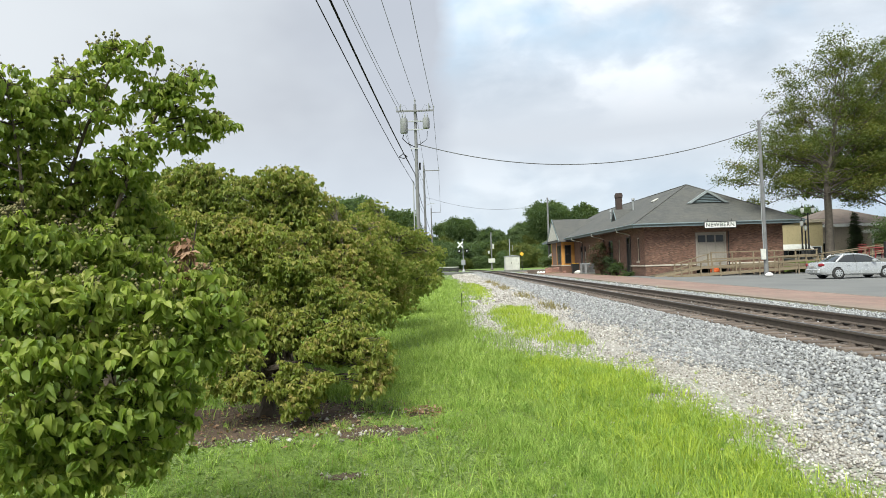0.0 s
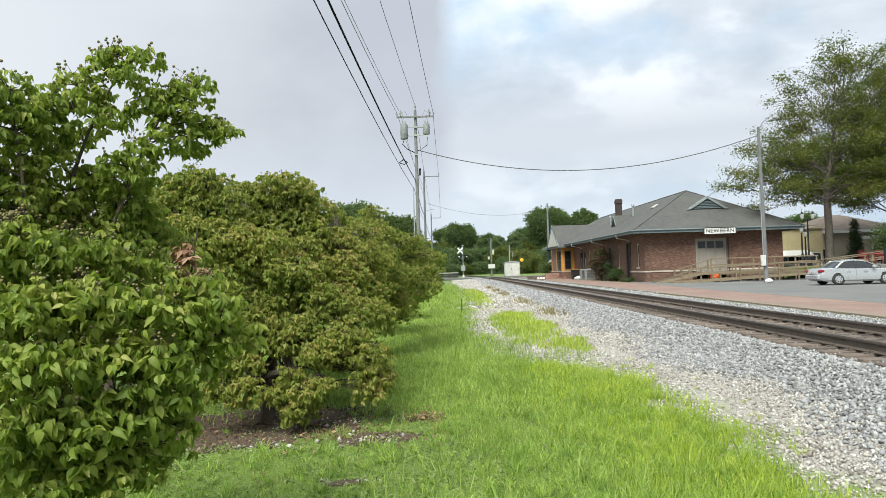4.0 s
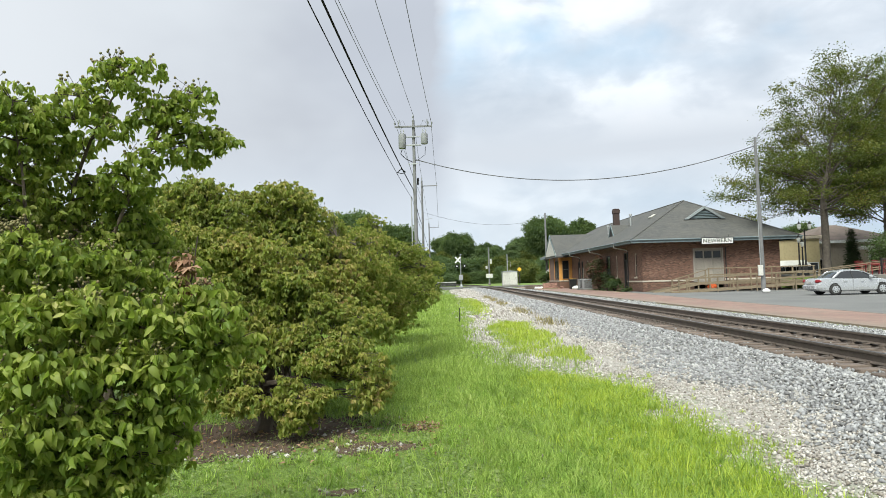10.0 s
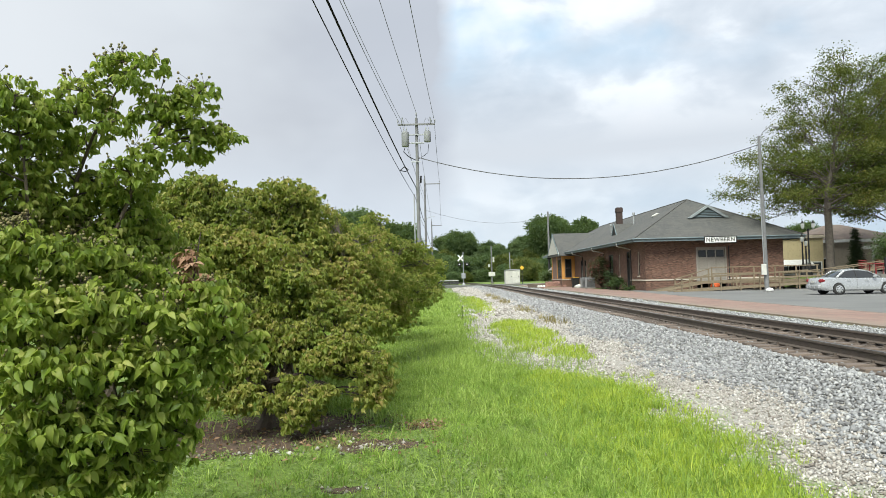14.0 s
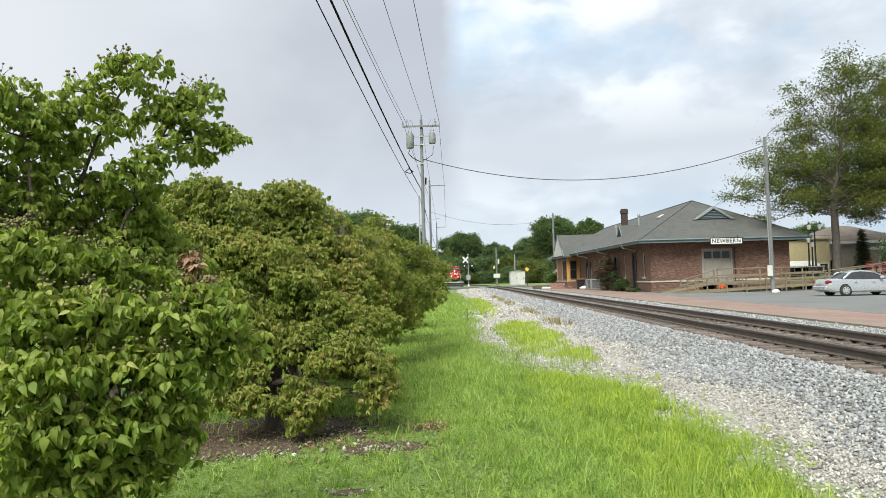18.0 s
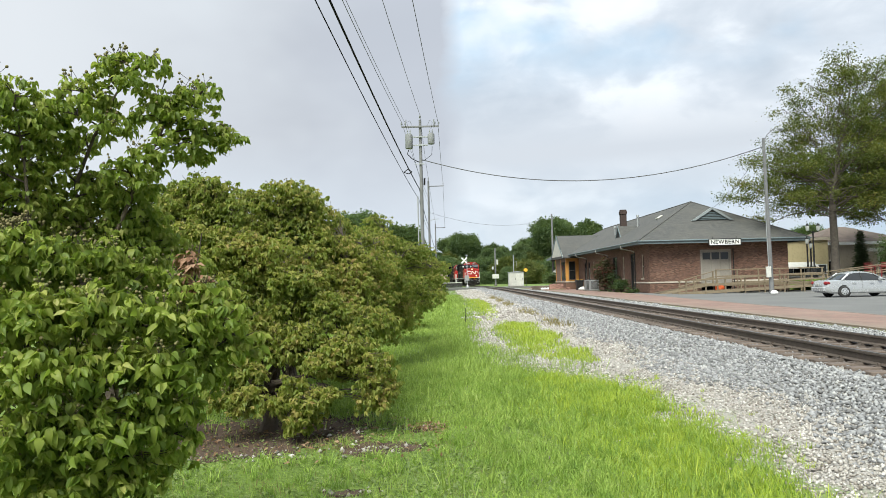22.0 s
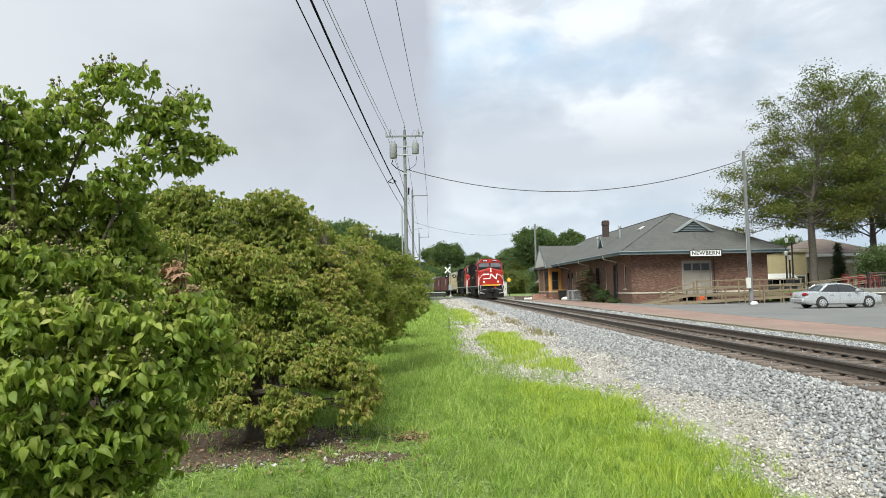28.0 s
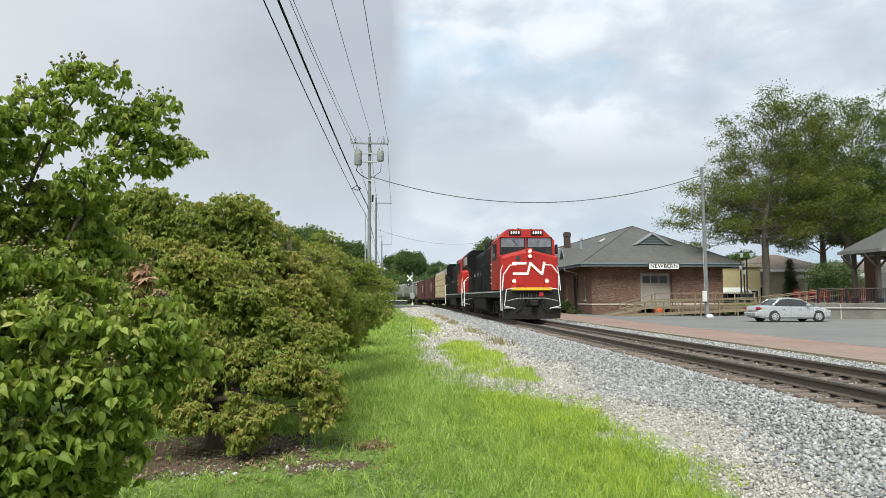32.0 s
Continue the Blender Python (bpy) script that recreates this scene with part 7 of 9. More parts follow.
    P = np.repeat(C, 44, 0) + r.normal(size=(tuft * 44, 3)) * np.array([0.4, 0.4, 0.24])
    n = len(P)
    way = unit(r.normal(size=(n, 3)) * np.array([1, 1, 0.45]) + np.array([0, 0, -0.25]))
    face = unit(r.normal(size=(n, 3)) * 0.45 + np.array([0, 0, 1.0]))
    L = leaf * r.uniform(0.6, 1.3, n)
    v, t = leaf_arrays(P, way, face, L, L * 0.55)
    part("crown", fast_mesh("crown", v, t, mat), mat, tr)
    return tr


shade_tree("shade_tree", "tall open-crowned tree with olive green leaves", 32.9, 60, 1.2, 5.4, [(4.3, 5.6), (7.4, 7.9), (10.2, 7.3), (12.3, 6.5), (14.6, 5.5), (17.2, 4.2), (18.7, 1.4)], 21, M["oak"], 66000, 0.19, 0.31, 78, 2.8)
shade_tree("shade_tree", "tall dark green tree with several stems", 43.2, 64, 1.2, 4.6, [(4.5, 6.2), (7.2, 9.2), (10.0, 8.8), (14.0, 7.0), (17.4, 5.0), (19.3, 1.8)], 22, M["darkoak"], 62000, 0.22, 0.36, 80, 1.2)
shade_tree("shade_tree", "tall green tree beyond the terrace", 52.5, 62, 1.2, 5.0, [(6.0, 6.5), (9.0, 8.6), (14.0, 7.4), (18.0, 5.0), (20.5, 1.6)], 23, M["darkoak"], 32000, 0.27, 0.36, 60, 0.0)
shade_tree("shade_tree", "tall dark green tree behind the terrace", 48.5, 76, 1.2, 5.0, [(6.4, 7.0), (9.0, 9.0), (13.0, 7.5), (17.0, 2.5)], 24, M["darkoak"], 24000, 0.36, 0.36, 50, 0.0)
shade_tree("small_tree", "small light green tree beside the terrace fence", 35.0, 53.5, 1.24, 0.7, [(0.6, 1.1), (1.2, 1.5), (1.9, 1.3), (2.6, 0.4)], 25, M["woods"], 9000, 0.16, 0.1, 22)


def shrub(name, label, lobes, leaf, mat, density, seed):
    s = thing(name, label, "shrub")
    xs = [l[0] for l in lobes]
    base = Vector((sum(xs) / len(xs), sum(l[1] for l in lobes) / len(lobes), LOT_Z - 0.02))
    rnd = random.Random(seed)
    for l in lobes:
        p, q = limb(base, (l[0], l[1], l[2]), 0.03, 0.008, rnd, 0.04, 4)
        part("stem", Shape().tube(p, q, 5), M["twig"], s)
    foliage("leaves", lobes, density, leaf, mat, s, seed, down=0.2, spread=0.9, shell=(0.4, 1.1))
    return s


shrub("red_shrub", "tall dark red flowering shrub against the station wall", lobes_round(15.2, 69.6, 1.6, 3.5, 20, 31, 0.3), 0.13, M["redbush"], 190, 31)
shrub("green_shrub", "dark evergreen shrub beside the station wall", lobes_round(15.6, 67.6, 0.9, 2.2, 9, 32, 0.25), 0.14, M["conifer"], 200, 32)
shrub("green_shrub", "low leafy green shrub at the station corner", lobes_round(15.7, 64.4, 1.0, 1.5, 10, 33, 0.1), 0.15, M["woods"], 190, 33)
shrub("green_shrub", "low leafy green shrub at the station corner", lobes_round(15.9, 61.3, 0.6, 0.7, 7, 34, 0.1), 0.13, M["woods"], 230, 34)
shrub("evergreen_column", "narrow upright evergreen shrub", [(41.0, 70, 1.6 + k * 0.42, 0.85 - 0.05 * k) for k in range(10)], 0.14, M["conifer"], 420, 35)
shrub("bay_shrub", "rounded green shrub beside the station bay", lobes_round(14.6, 101, 1.6, 2.6, 10, 36, 0.2), 0.25, M["woods"], 60, 36)


# ---- woods behind everything ----
def wood_tree(seed, h, rad, mat, n=84, leaf=0.48, dens=110, foot=0.2):
    tr = thing("woodland_tree", "leafy dark green woodland tree", "tree", group="woods behind the crossing")
    rnd = random.Random(seed)
    lobes = []
    for k in range(n):
        a, d = rnd.uniform(0, 6.28), rad * 0.8 * math.sqrt(rnd.random())
        u = rnd.random() ** 0.75
        lobes.append((d * math.cos(a), d * math.sin(a), h * (foot + (0.92 - foot) * u * (1 - 0.35 * (d / rad) ** 2)), rad * rnd.choice((0.12, 0.16, 0.2, 0.27))))
    part("trunk", Shape().tube([(0, 0, -0.3), (0, 0, h * 0.3), (0.2, 0.1, h * 0.75)], [0.3, 0.24, 0.08], 8), M["bark"], tr)
    for l in lobes[:6]:
        p, q = limb((0, 0, h * 0.3), l[:3], 0.12, 0.03, rnd, 0.05, 4)
        part("limb", Shape().tube(p, q, 5), M["bark"], tr)
    r = np.random.RandomState(seed)
    P = []
    for x, y, z, q in lobes:
        k = int(dens * q * q * 5)
        d = unit(r.normal(size=(k, 3)) + np.array([0, 0, 0.25]))
        P.append(np.array([x, y, z]) + d * q * r.uniform(0.3, 1.0, (k, 1)) ** 0.8 * r.choice([1.0, 1.15, 1.8], (k, 1)) * np.array([1.15, 1.15, 0.85]))
    P = np.concatenate(P)
    k = len(P)
    L = leaf * r.uniform(0.6, 1.4, k)
    v, t = leaf_arrays(P, r.normal(size=(k, 3)) + np.array([0, 0, -0.3]), r.normal(size=(k, 3)) * 0.6 + np.array([0, -0.5, 0.8]), L, L * 0.75)
    part("crown", fast_mesh("crown", v, t, mat), mat, tr)
    return tr


W = [wood_tree(41, 16, 5.5, M["woods"]), wood_tree(42, 18, 5.0, M["woods"]), wood_tree(43, 13, 5.5, M["oak"]), wood_tree(44, 20, 6.0, M["woods"]), wood_tree(45, 7, 5.5, M["woods"], 40, 0.42, 130, 0.04), wood_tree(46, 6, 5.0, M["oak"], 36, 0.42, 130, 0.04)]
SPOT = [(-19, 262), (4, 258), (16, 262), (45, 262), (30, 205), (21, 196)]
for w, (x, y) in zip(W, SPOT):
    w.matrix_basis = pose(x, y, 0)
rnd = random.Random(9)
# a ragged belt of trees: x, y, size
BELT = []
for k in range(44):
    x = -70 + k * 3.6 + rnd.uniform(-1.5, 1.5)
    u = (x + 20) / 100
    tall = 0.62 + 0.42 * math.exp(-((x - 43) / 11) ** 2) + 0.1 * math.exp(-((x - 2) / 6) ** 2)
    BELT.append((x, 250 + rnd.uniform(-7, 7), 1.32 * tall * rnd.uniform(0.84, 1.08)))
    BELT.append((x + 1.8, 228 + rnd.uniform(-5, 5), 1.15 * rnd.uniform(0.75, 1.2)))
    if -20 < x < 60:
        BELT.append((x + 0.6, 212 + rnd.uniform(-4, 4), 0.7 * rnd.uniform(0.6, 1.2)))
    if k % 2:
        BELT.append((x + 1, 264 + rnd.uniform(-5, 5), tall * 1.42))
BELT += [(98 + k * 9 + rnd.uniform(-3, 3), 252 + rnd.uniform(-10, 10), rnd.uniform(0.8, 1.02)) for k in range(12)]
for i, (x, y, s) in enumerate(BELT):
    c = copy_thing(W[(i * 3 + 1) % 4 if y > 240 else 4 + (i % 5 == 0)], pose(x, y, -0.1, 0, 0, rnd.uniform(0, 360)) @ Matrix.Scale(s * rnd.uniform(0.92, 1.05), 4))
    c.matrix_basis = pose(x, y, -0.1, 0, 0, rnd.uniform(0, 360)) @ Matrix.Scale(s * rnd.uniform(0.92, 1.05), 4)
# nearer trees behind the dogwood row
for i, (x, y, s) in enumerate(((-15.0, 78, 0.66), (-11.5, 74, 0.62), (-8.2, 76, 0.68), (-18.5, 80, 0.66), (-22.5, 78, 0.7), (-27, 76, 0.7), (-32, 72, 0.75), (-7.5, 112, 0.7), (-10.5, 108, 0.72), (-38, 66, 0.8), (-5.0, 120, 0.6), (-14.5, 105, 0.75), (-9.8, 80, 0.55), (-13, 84, 0.6))):
    c = copy_thing(W[i % 4], pose(x, y, -0.1))
    c.matrix_basis = pose(x, y, -0.1, 0, 0, rnd.uniform(0, 360)) @ Matrix.Scale(s * (0.84 if i != 11 else 0.9), 4)
    c["label"], c["group"] = "dark green tree behind the dogwood row", "trees behind the dogwoods"
shrub("far_conifer", "slim dark conifer behind the dogwoods", [(-14.5, 72, 1.2 + k * 1.02, 1.3 - 0.125 * k) for k in range(10)], 0.3, M["conifer"], 70, 37)

# ---- stones, grass, sleepers ----
R7 = np.random.RandomState(70)


def scatter(x0, x1, y0, y1, n, r=R7):
    return r.uniform(x0, x1, n), r.uniform(y0, y1, n)


def patchy(x, y, s, seed):
    """A smooth noise field in 0..1."""
    a = np.sin(x * s + seed) * np.cos(y * s * 0.83 + seed * 1.7) + np.sin(x * s * 2.3 + y * s * 1.1 + seed * 0.6) * 0.5 + np.cos(y * s * 2.9 - x * s * 1.7 + seed) * 0.35
    return np.clip(a * 0.3 + 0.5, 0, 1)


def stone_bed(name, label, mat, patches, seed, keep=None, sink=0.25):
    r = np.random.RandomState(seed)
    P, S = [], []
    for u0, u1, y0, y1, dens, lo, hi in patches:
        n = int((u1 - u0) * (y1 - y0) * dens)
        u, y = r.uniform(u0, u1, n), r.uniform(y0, y1, n)
        s = r.uniform(lo, hi, n) * r.choice([0.7, 1.0, 1.25], n)
        x = u - bend(y)
        if keep is not None:
            ok = keep(u, y, r)
            x, y, s = x[ok], y[ok], s[ok]
        P.append(np.stack([x, y, ground_z(x, y) + s * (0.5 - sink) * r.uniform(0.2, 1.2, len(s))], 1))
        S.append(s)
    P, S = np.concatenate(P), np.concatenate(S)
    v, t = stone_arrays(P, S, r)
    return tagged(new(name, fast_mesh(name, v, t, mat)), label, "gravel", kind="stuff")


def grey_keep(u, y, r):
    return (u > 3.85 + 0.35 * np.sin(y * 0.9) + r.normal(size=len(u)) * 0.25) & ~((np.abs(np.abs(u - TRACK_X) - 0.755) < 0.09))


stone_bed("track_ballast", "grey crushed stone ballast along the track", M["ballast"],
          [(3.3, 5.7, -5, 4.5, 480, 0.05, 0.09), (5.7, 8.5, -5, 4, 150, 0.045, 0.07), (8.5, 10.7, -5, 6, 200, 0.05, 0.09), (3.3, 5.7, 4.5, 14, 700, 0.042, 0.08), (3.3, 5.7, 14, 30, 340, 0.055, 0.095), (3.3, 5.7, 30, 70, 90, 0.09, 0.15), (3.3, 5.9, 70, 118, 30, 0.12, 0.2),
           (5.7, 8.5, 4, 30, 170, 0.04, 0.07), (5.7, 8.5, 30, 80, 60, 0.06, 0.09), (8.5, 10.7, 6, 36, 260, 0.05, 0.09), (8.5, 10.9, 36, 112, 50, 0.09, 0.14)], 71, grey_keep)


def bareness(x, y):
    """Above 0 on bare soil: under the second dogwood, and where rubble lies in the turf."""
    wob = (patchy(x, y, 3.3, 3) - 0.5) * 0.9 + (patchy(x, y, 9.0, 6) - 0.5) * 0.6 + (patchy(x, y, 23.0, 4) - 0.5) * 0.4
    b = 1 - ((x + 2.25) / 1.4) ** 2 - ((y - 7.95) / 1.15) ** 2
    b = np.maximum(b, 0.8 - ((x + 0.85) / 0.55) ** 2 - ((y - 7.2) / 0.3) ** 2)
    b = np.maximum(b, 0.5 - ((x + 0.4) / 0.34) ** 2 - ((y - 8.15) / 0.3) ** 2)
    b = np.maximum(b, 0.7 - ((x + 0.82) / 0.34) ** 2 - ((y - 5.75) / 0.12) ** 2)
    return b + wob


def grass_share(x, y):
    """How thickly grass stands at a place: 0 on stone, 1 in turf."""
    edge = np.interp(y, [-5, 5, 6.0, 6.85, 7.7, 8.7, 10.1, 11.4, 12.6, 14, 16.5, 18.2, 27, 45, 75], [2.6, 2.6, 2.7, 3.1, 2.55, 2.5, 2.75, 2.3, 1.5, 1.15, 0.8, 0.72, 0.9, 1.15, 1.0])
    wob = (patchy(x, y, 1.4, 7) - 0.5) * 0.5 + (patchy(x, y, 4.1, 2) - 0.5) * 0.45 + (patchy(x, y, 11.0, 5) - 0.5) * 0.25
    g = np.clip((edge + wob - x) / 0.6 + 0.45, 0, 1) ** 1.5
    # islands of bright grass farther on, with stone round them
    isl = np.maximum(1 - ((x - 2.1) / 0.9) ** 2 - ((y - 20.6) / 6.6) ** 2, 1 - ((x - 2.6) / 0.42) ** 2 - ((y - 15.3) / 1.7) ** 2)
    isl = np.maximum(isl, 0.9 - ((x - 1.55) / 1.0) ** 2 - ((y - 46) / 17.0) ** 2)
    g = np.maximum(g, np.clip((isl + wob * 1.5) * 1.3, 0, 0.85))
    # bare soil under the second dogwood and two worn spots
    return np.where(bareness(x, y) > 0.35, g * 0.05, np.where(bareness(x, y) > 0, g * 0.22, np.where(bareness(x, y) > -0.45, g * 0.55, g)))


def pale_keep(u, y, r):
    x = u - bend(y)
    return r.random_sample(len(u)) < np.clip(1.15 - grass_share(x, y) * 1.12, 0.03, 1)


stone_bed("pale_gravel", "pale weathered gravel between grass and ballast", M["gravel"],
          [(2.2, 4.2, -5, 4.3, 550, 0.03, 0.055), (0.6, 4.2, 4.3, 12, 800, 0.022, 0.05), (0.5, 4.2, 12, 30, 330, 0.035, 0.065), (0.3, 4.3, 30, 75, 60, 0.08, 0.14), (-0.5, 4.2, 75, 116, 16, 0.14, 0.24)], 72, pale_keep, 0.3)


def rubble_keep(u, y, r):
    k = np.maximum(np.exp(-((u + 0.82) / 0.26) ** 2 - ((y - 5.75) / 0.13) ** 2), np.exp(-((u + 0.85) / 0.4) ** 2 - ((y - 7.16) / 0.2) ** 2))
    k = np.maximum(k, 0.9 * np.exp(-((u + 0.5) / 0.3) ** 2 - ((y - 8.2) / 0.25) ** 2))
    k = np.maximum(k, 0.6 * np.exp(-((u + 2.0) / 0.7) ** 2 - ((y - 7.0) / 0.22) ** 2))
    k = np.maximum(k, 0.4 * np.exp(-((u + 1.3) / 0.6) ** 2 - ((y - 7.9) / 0.3) ** 2))
    return r.random_sample(len(u)) < k * 0.6


stone_bed("loose_rubble", "loose pale stones on the bare soil", M["gravel"], [(-3.2, 0.3, 4.8, 9.2, 420, 0.018, 0.065)], 73, rubble_keep, 0.2)


def grass_patch(name, label, mat, areas, seed, share):
    r = np.random.RandomState(seed)
    V, T, k = [], [], 0
    for x0, x1, y0, y1, dens, h0, h1, w in areas:
        n = int((x1 - x0) * (y1 - y0) * dens)
        x, y = r.uniform(x0, x1, n), r.uniform(y0, y1, n)
        tuft = patchy(x, y, 3.1, seed) * 0.6 + patchy(x, y, 7.3, seed + 3) * 0.4
        ok = r.random_sample(n) < share(x, y) * np.clip(0.25 + tuft * 1.3, 0, 1)
        x, y, tuft = x[ok], y[ok], tuft[ok]
        h = r.uniform(h0, h1, len(x)) * (0.55 + 0.9 * tuft)
        b = np.stack([x, y, ground_z(x, y) - 0.01], 1)
        v, t = blade_arrays(b, h, r.uniform(0.15, 1.15, len(x)), w * r.uniform(0.45, 1.15, len(x)), r)
        V.append(v)
        T.append(t + k)
        k += len(v)
    return tagged(new(name, fast_mesh(name, np.concatenate(V), np.concatenate(T), mat)), label, "grass", kind="stuff")


def lime_share(x, y):
    wob = (patchy(x, y, 1.1, 4) - 0.5) * 1.6 + (patchy(x, y, 3.7, 1) - 0.5) * 0.7
    return grass_share(x, y) * np.clip((x + wob * 0.7 - 1.35) / 1.0 + 0.45, 0.0, 1) * np.where(y > 16, np.clip((x - 0.4) / 0.6, 0.1, 1), 1)


def green_share(x, y):
    return grass_share(x, y) * np.clip(1.0 - lime_share(x, y) * 0.62, 0, 1)


grass_patch("bright_grass", "bright lime green grass, lush and uneven", M["limegrass"],
            [(-0.5, 4.2, -5, 3.6, 800, 0.05, 0.16, 0.009), (-0.5, 4.6, 3.6, 8, 2300, 0.05, 0.2, 0.007), (-0.4, 3.4, 8, 14, 1400, 0.07, 0.22, 0.01), (0.2, 3.6, 14, 28, 650, 0.1, 0.2, 0.016), (0.4, 3.2, 28, 60, 200, 0.12, 0.22, 0.03)], 81, lime_share)
grass_patch("green_grass", "mid-green grass with taller tufts", M["grass"],
            [(-6, 4.0, -5, 3.6, 800, 0.03, 0.12, 0.009), (-6, -3.6, 3.6, 8, 500, 0.03, 0.12, 0.01), (-3.6, 0.2, 3.6, 8, 1700, 0.015, 0.075, 0.006), (0.2, 4.2, 3.6, 8, 2300, 0.03, 0.15, 0.007), (-4.5, 2.8, 8, 14, 1200, 0.05, 0.18, 0.01), (-6, 1.8, 14, 30, 330, 0.09, 0.2, 0.018), (-9, 1.6, 30, 75, 70, 0.14, 0.26, 0.04)], 82, green_share)


def tall_share(x, y):
    a = np.exp(-((x - 1.15) / 0.35) ** 2 - ((y - 14.3) / 1.2) ** 2) + 0.8 * np.exp(-((x - 2.0) / 0.5) ** 2 - ((y - 12.8) / 0.5) ** 2) + 0.5 * np.exp(-((x - 0.2) / 0.5) ** 2 - ((y - 15) / 3) ** 2)
    return np.clip(a + (0.05 + 0.3 * (patchy(x, y, 3.0, 5) > 0.66)) * grass_share(x, y), 0, 1)


grass_patch("tall_grass", "taller tufts of green grass", M["grass"], [(-0.8, 3.2, 4.2, 19, 300, 0.18, 0.4, 0.009)], 83, tall_share)
def tuft_field(name, label, mat, count, area, seed, blades, h0, h1, share):
    """Separate tufts: each a small spray of arching blades."""
    r = np.random.RandomState(seed)
    x, y = r.uniform(area[0], area[1], count), r.uniform(area[2], area[3], count)
    ok = r.random_sample(count) < share(x, y)
    x, y = x[ok], y[ok]
    size = r.uniform(h0, h1, len(x))
    n = len(x) * blades
    bx, by, bs = np.repeat(x, blades) + r.normal(size=n) * 0.022, np.repeat(y, blades) + r.normal(size=n) * 0.022, np.repeat(size, blades)
    v, t = blade_arrays(np.stack([bx, by, ground_z(bx, by) - 0.01], 1), bs * r.uniform(0.5, 1.15, n), r.uniform(0.2, 1.5, n), 0.0065 * r.uniform(0.6, 1.3, n), r)
    return tagged(new(name, fast_mesh(name, v, t, mat)), label, "grass", kind="stuff")


tuft_field("grass_tufts", "separate tufts of arching green grass blades", M["tuftgrass"], 5200, (-3.4, 2.6, 3.8, 12.0), 86, 24, 0.06, 0.2, lambda x, y: np.clip(grass_share(x, y) * (0.25 + 0.9 * patchy(x, y, 2.4, 11)) * np.interp(x, [-0.3, 0.6], [0.3, 1.0]), 0, 1))
tuft_field("verge_tufts", "thin tufts of bright grass rooted in the gravel", M["limegrass"], 900, (1.6, 3.7, 4.0, 12.0), 87, 16, 0.05, 0.14, lambda x, y: np.clip(0.45 * np.exp(-((x - 2.75) / 0.5) ** 2) * (patchy(x, y, 3.3, 4) > 0.45), 0, 1))
grass_patch("dry_grass", "dry straw-coloured grass tuft", M["drygrass"], [(-3.2, 0.4, 4.2, 7.8, 1100, 0.03, 0.13, 0.006)], 84,
            lambda x, y: 1.2 * np.exp(-((x + 1.29) / 0.3) ** 2 - ((y - 7.3) / 0.22) ** 2) + 0.22 * patchy(x, y, 2.7, 9))
grass_patch("dry_weeds", "brown dry weeds at the foot of the ballast", M["drygrass"], [(2.5, 4.3, 22, 60, 110, 0.12, 0.4, 0.03)], 85,
            lambda x, y: np.clip(np.exp(-((x - 3.55 + 0.004 * (y - 25)) / 0.22) ** 2) * (patchy(x, y, 0.9, 2) > 0.55), 0, 1))

# bare soil under the second dogwood, lumpy, with an uneven rim
gx, gy = np.meshgrid(np.linspace(-4.0, 0.1, 150), np.linspace(5.3, 9.5, 150))
rs = np.random.RandomState(88)
gz = ground_z(gx, gy) - 0.012 + 0.035 * np.clip(bareness(gx, gy) * 1.5, -1, 0.6) + rs.normal(size=gx.shape) * 0.004 + 0.012 * (patchy(gx, gy, 14.0, 2) - 0.5)
q = np.arange(150 * 150).reshape(150, 150)
quad = np.stack([q[:-1, :-1], q[:-1, 1:], q[1:, 1:], q[1:, :-1]], -1).reshape(-1, 4)
tri = np.concatenate([quad[:, [0, 1, 2]], quad[:, [0, 2, 3]]])
soil = new("bare_soil", fast_mesh("bare_soil", np.stack([gx, gy, gz], -1), tri, M["soil"], True))
tagged(soil, "bare brown soil under a dogwood", "soil", kind="structure")
stone_bed("soil_clods", "dark crumbs and clods of soil", M["clod"], [(-3.9, 0.1, 5.3, 9.3, 900, 0.012, 0.035)], 74, lambda u, y, r: (bareness(u, y) > -0.1) & (r.random_sample(len(u)) < 0.6), 0.2)
# fallen leaves and litter on the soil
lf = np.random.RandomState(90)
n = 560
px, py = np.concatenate([lf.normal(-0.3, 0.12, 160), lf.uniform(-3.6, -0.1, 400)]), np.concatenate([lf.normal(8.04, 0.14, 160), lf.uniform(6.6, 9.0, 400)])
base = np.stack([px, py, ground_z(px, py) + 0.035], 1)
way = np.stack([lf.normal(size=n), lf.normal(size=n), lf.uniform(-0.1, 0.35, n)], 1)
face = np.stack([lf.normal(size=n) * 0.3, lf.normal(size=n) * 0.3, np.ones(n)], 1)
L = lf.uniform(0.025, 0.07, n)
v, t = leaf_arrays(base, way, face, L, L * 0.6)
tagged(new("fallen_leaves", fast_mesh("fallen_leaves", v, t, M["deadleaf"])), "dry brown fallen leaves on bare soil", "leaves", kind="stuff")
# broad-leaved weeds between the blades
n = 26000
px, py = lf.uniform(-3.6, 1.2, n), lf.uniform(4.0, 9.5, n)
ok = lf.random_sample(n) < np.clip(grass_share(px, py) + 0.12, 0, 1) * patchy(px, py, 2.2, 8) * np.clip(1.1 - px * 0.6, 0, 1)
px, py = px[ok], py[ok]
k = len(px)
base = np.stack([px, py, ground_z(px, py) + 0.02], 1)
way = np.stack([lf.normal(size=k), lf.normal(size=k), lf.uniform(0.1, 0.7, k)], 1)
face = np.stack([lf.normal(size=k) * 0.3, lf.normal(size=k) * 0.3, np.ones(k)], 1)
L = lf.uniform(0.018, 0.05, k)
v, t = leaf_arrays(base, way, face, L, L * 0.6)
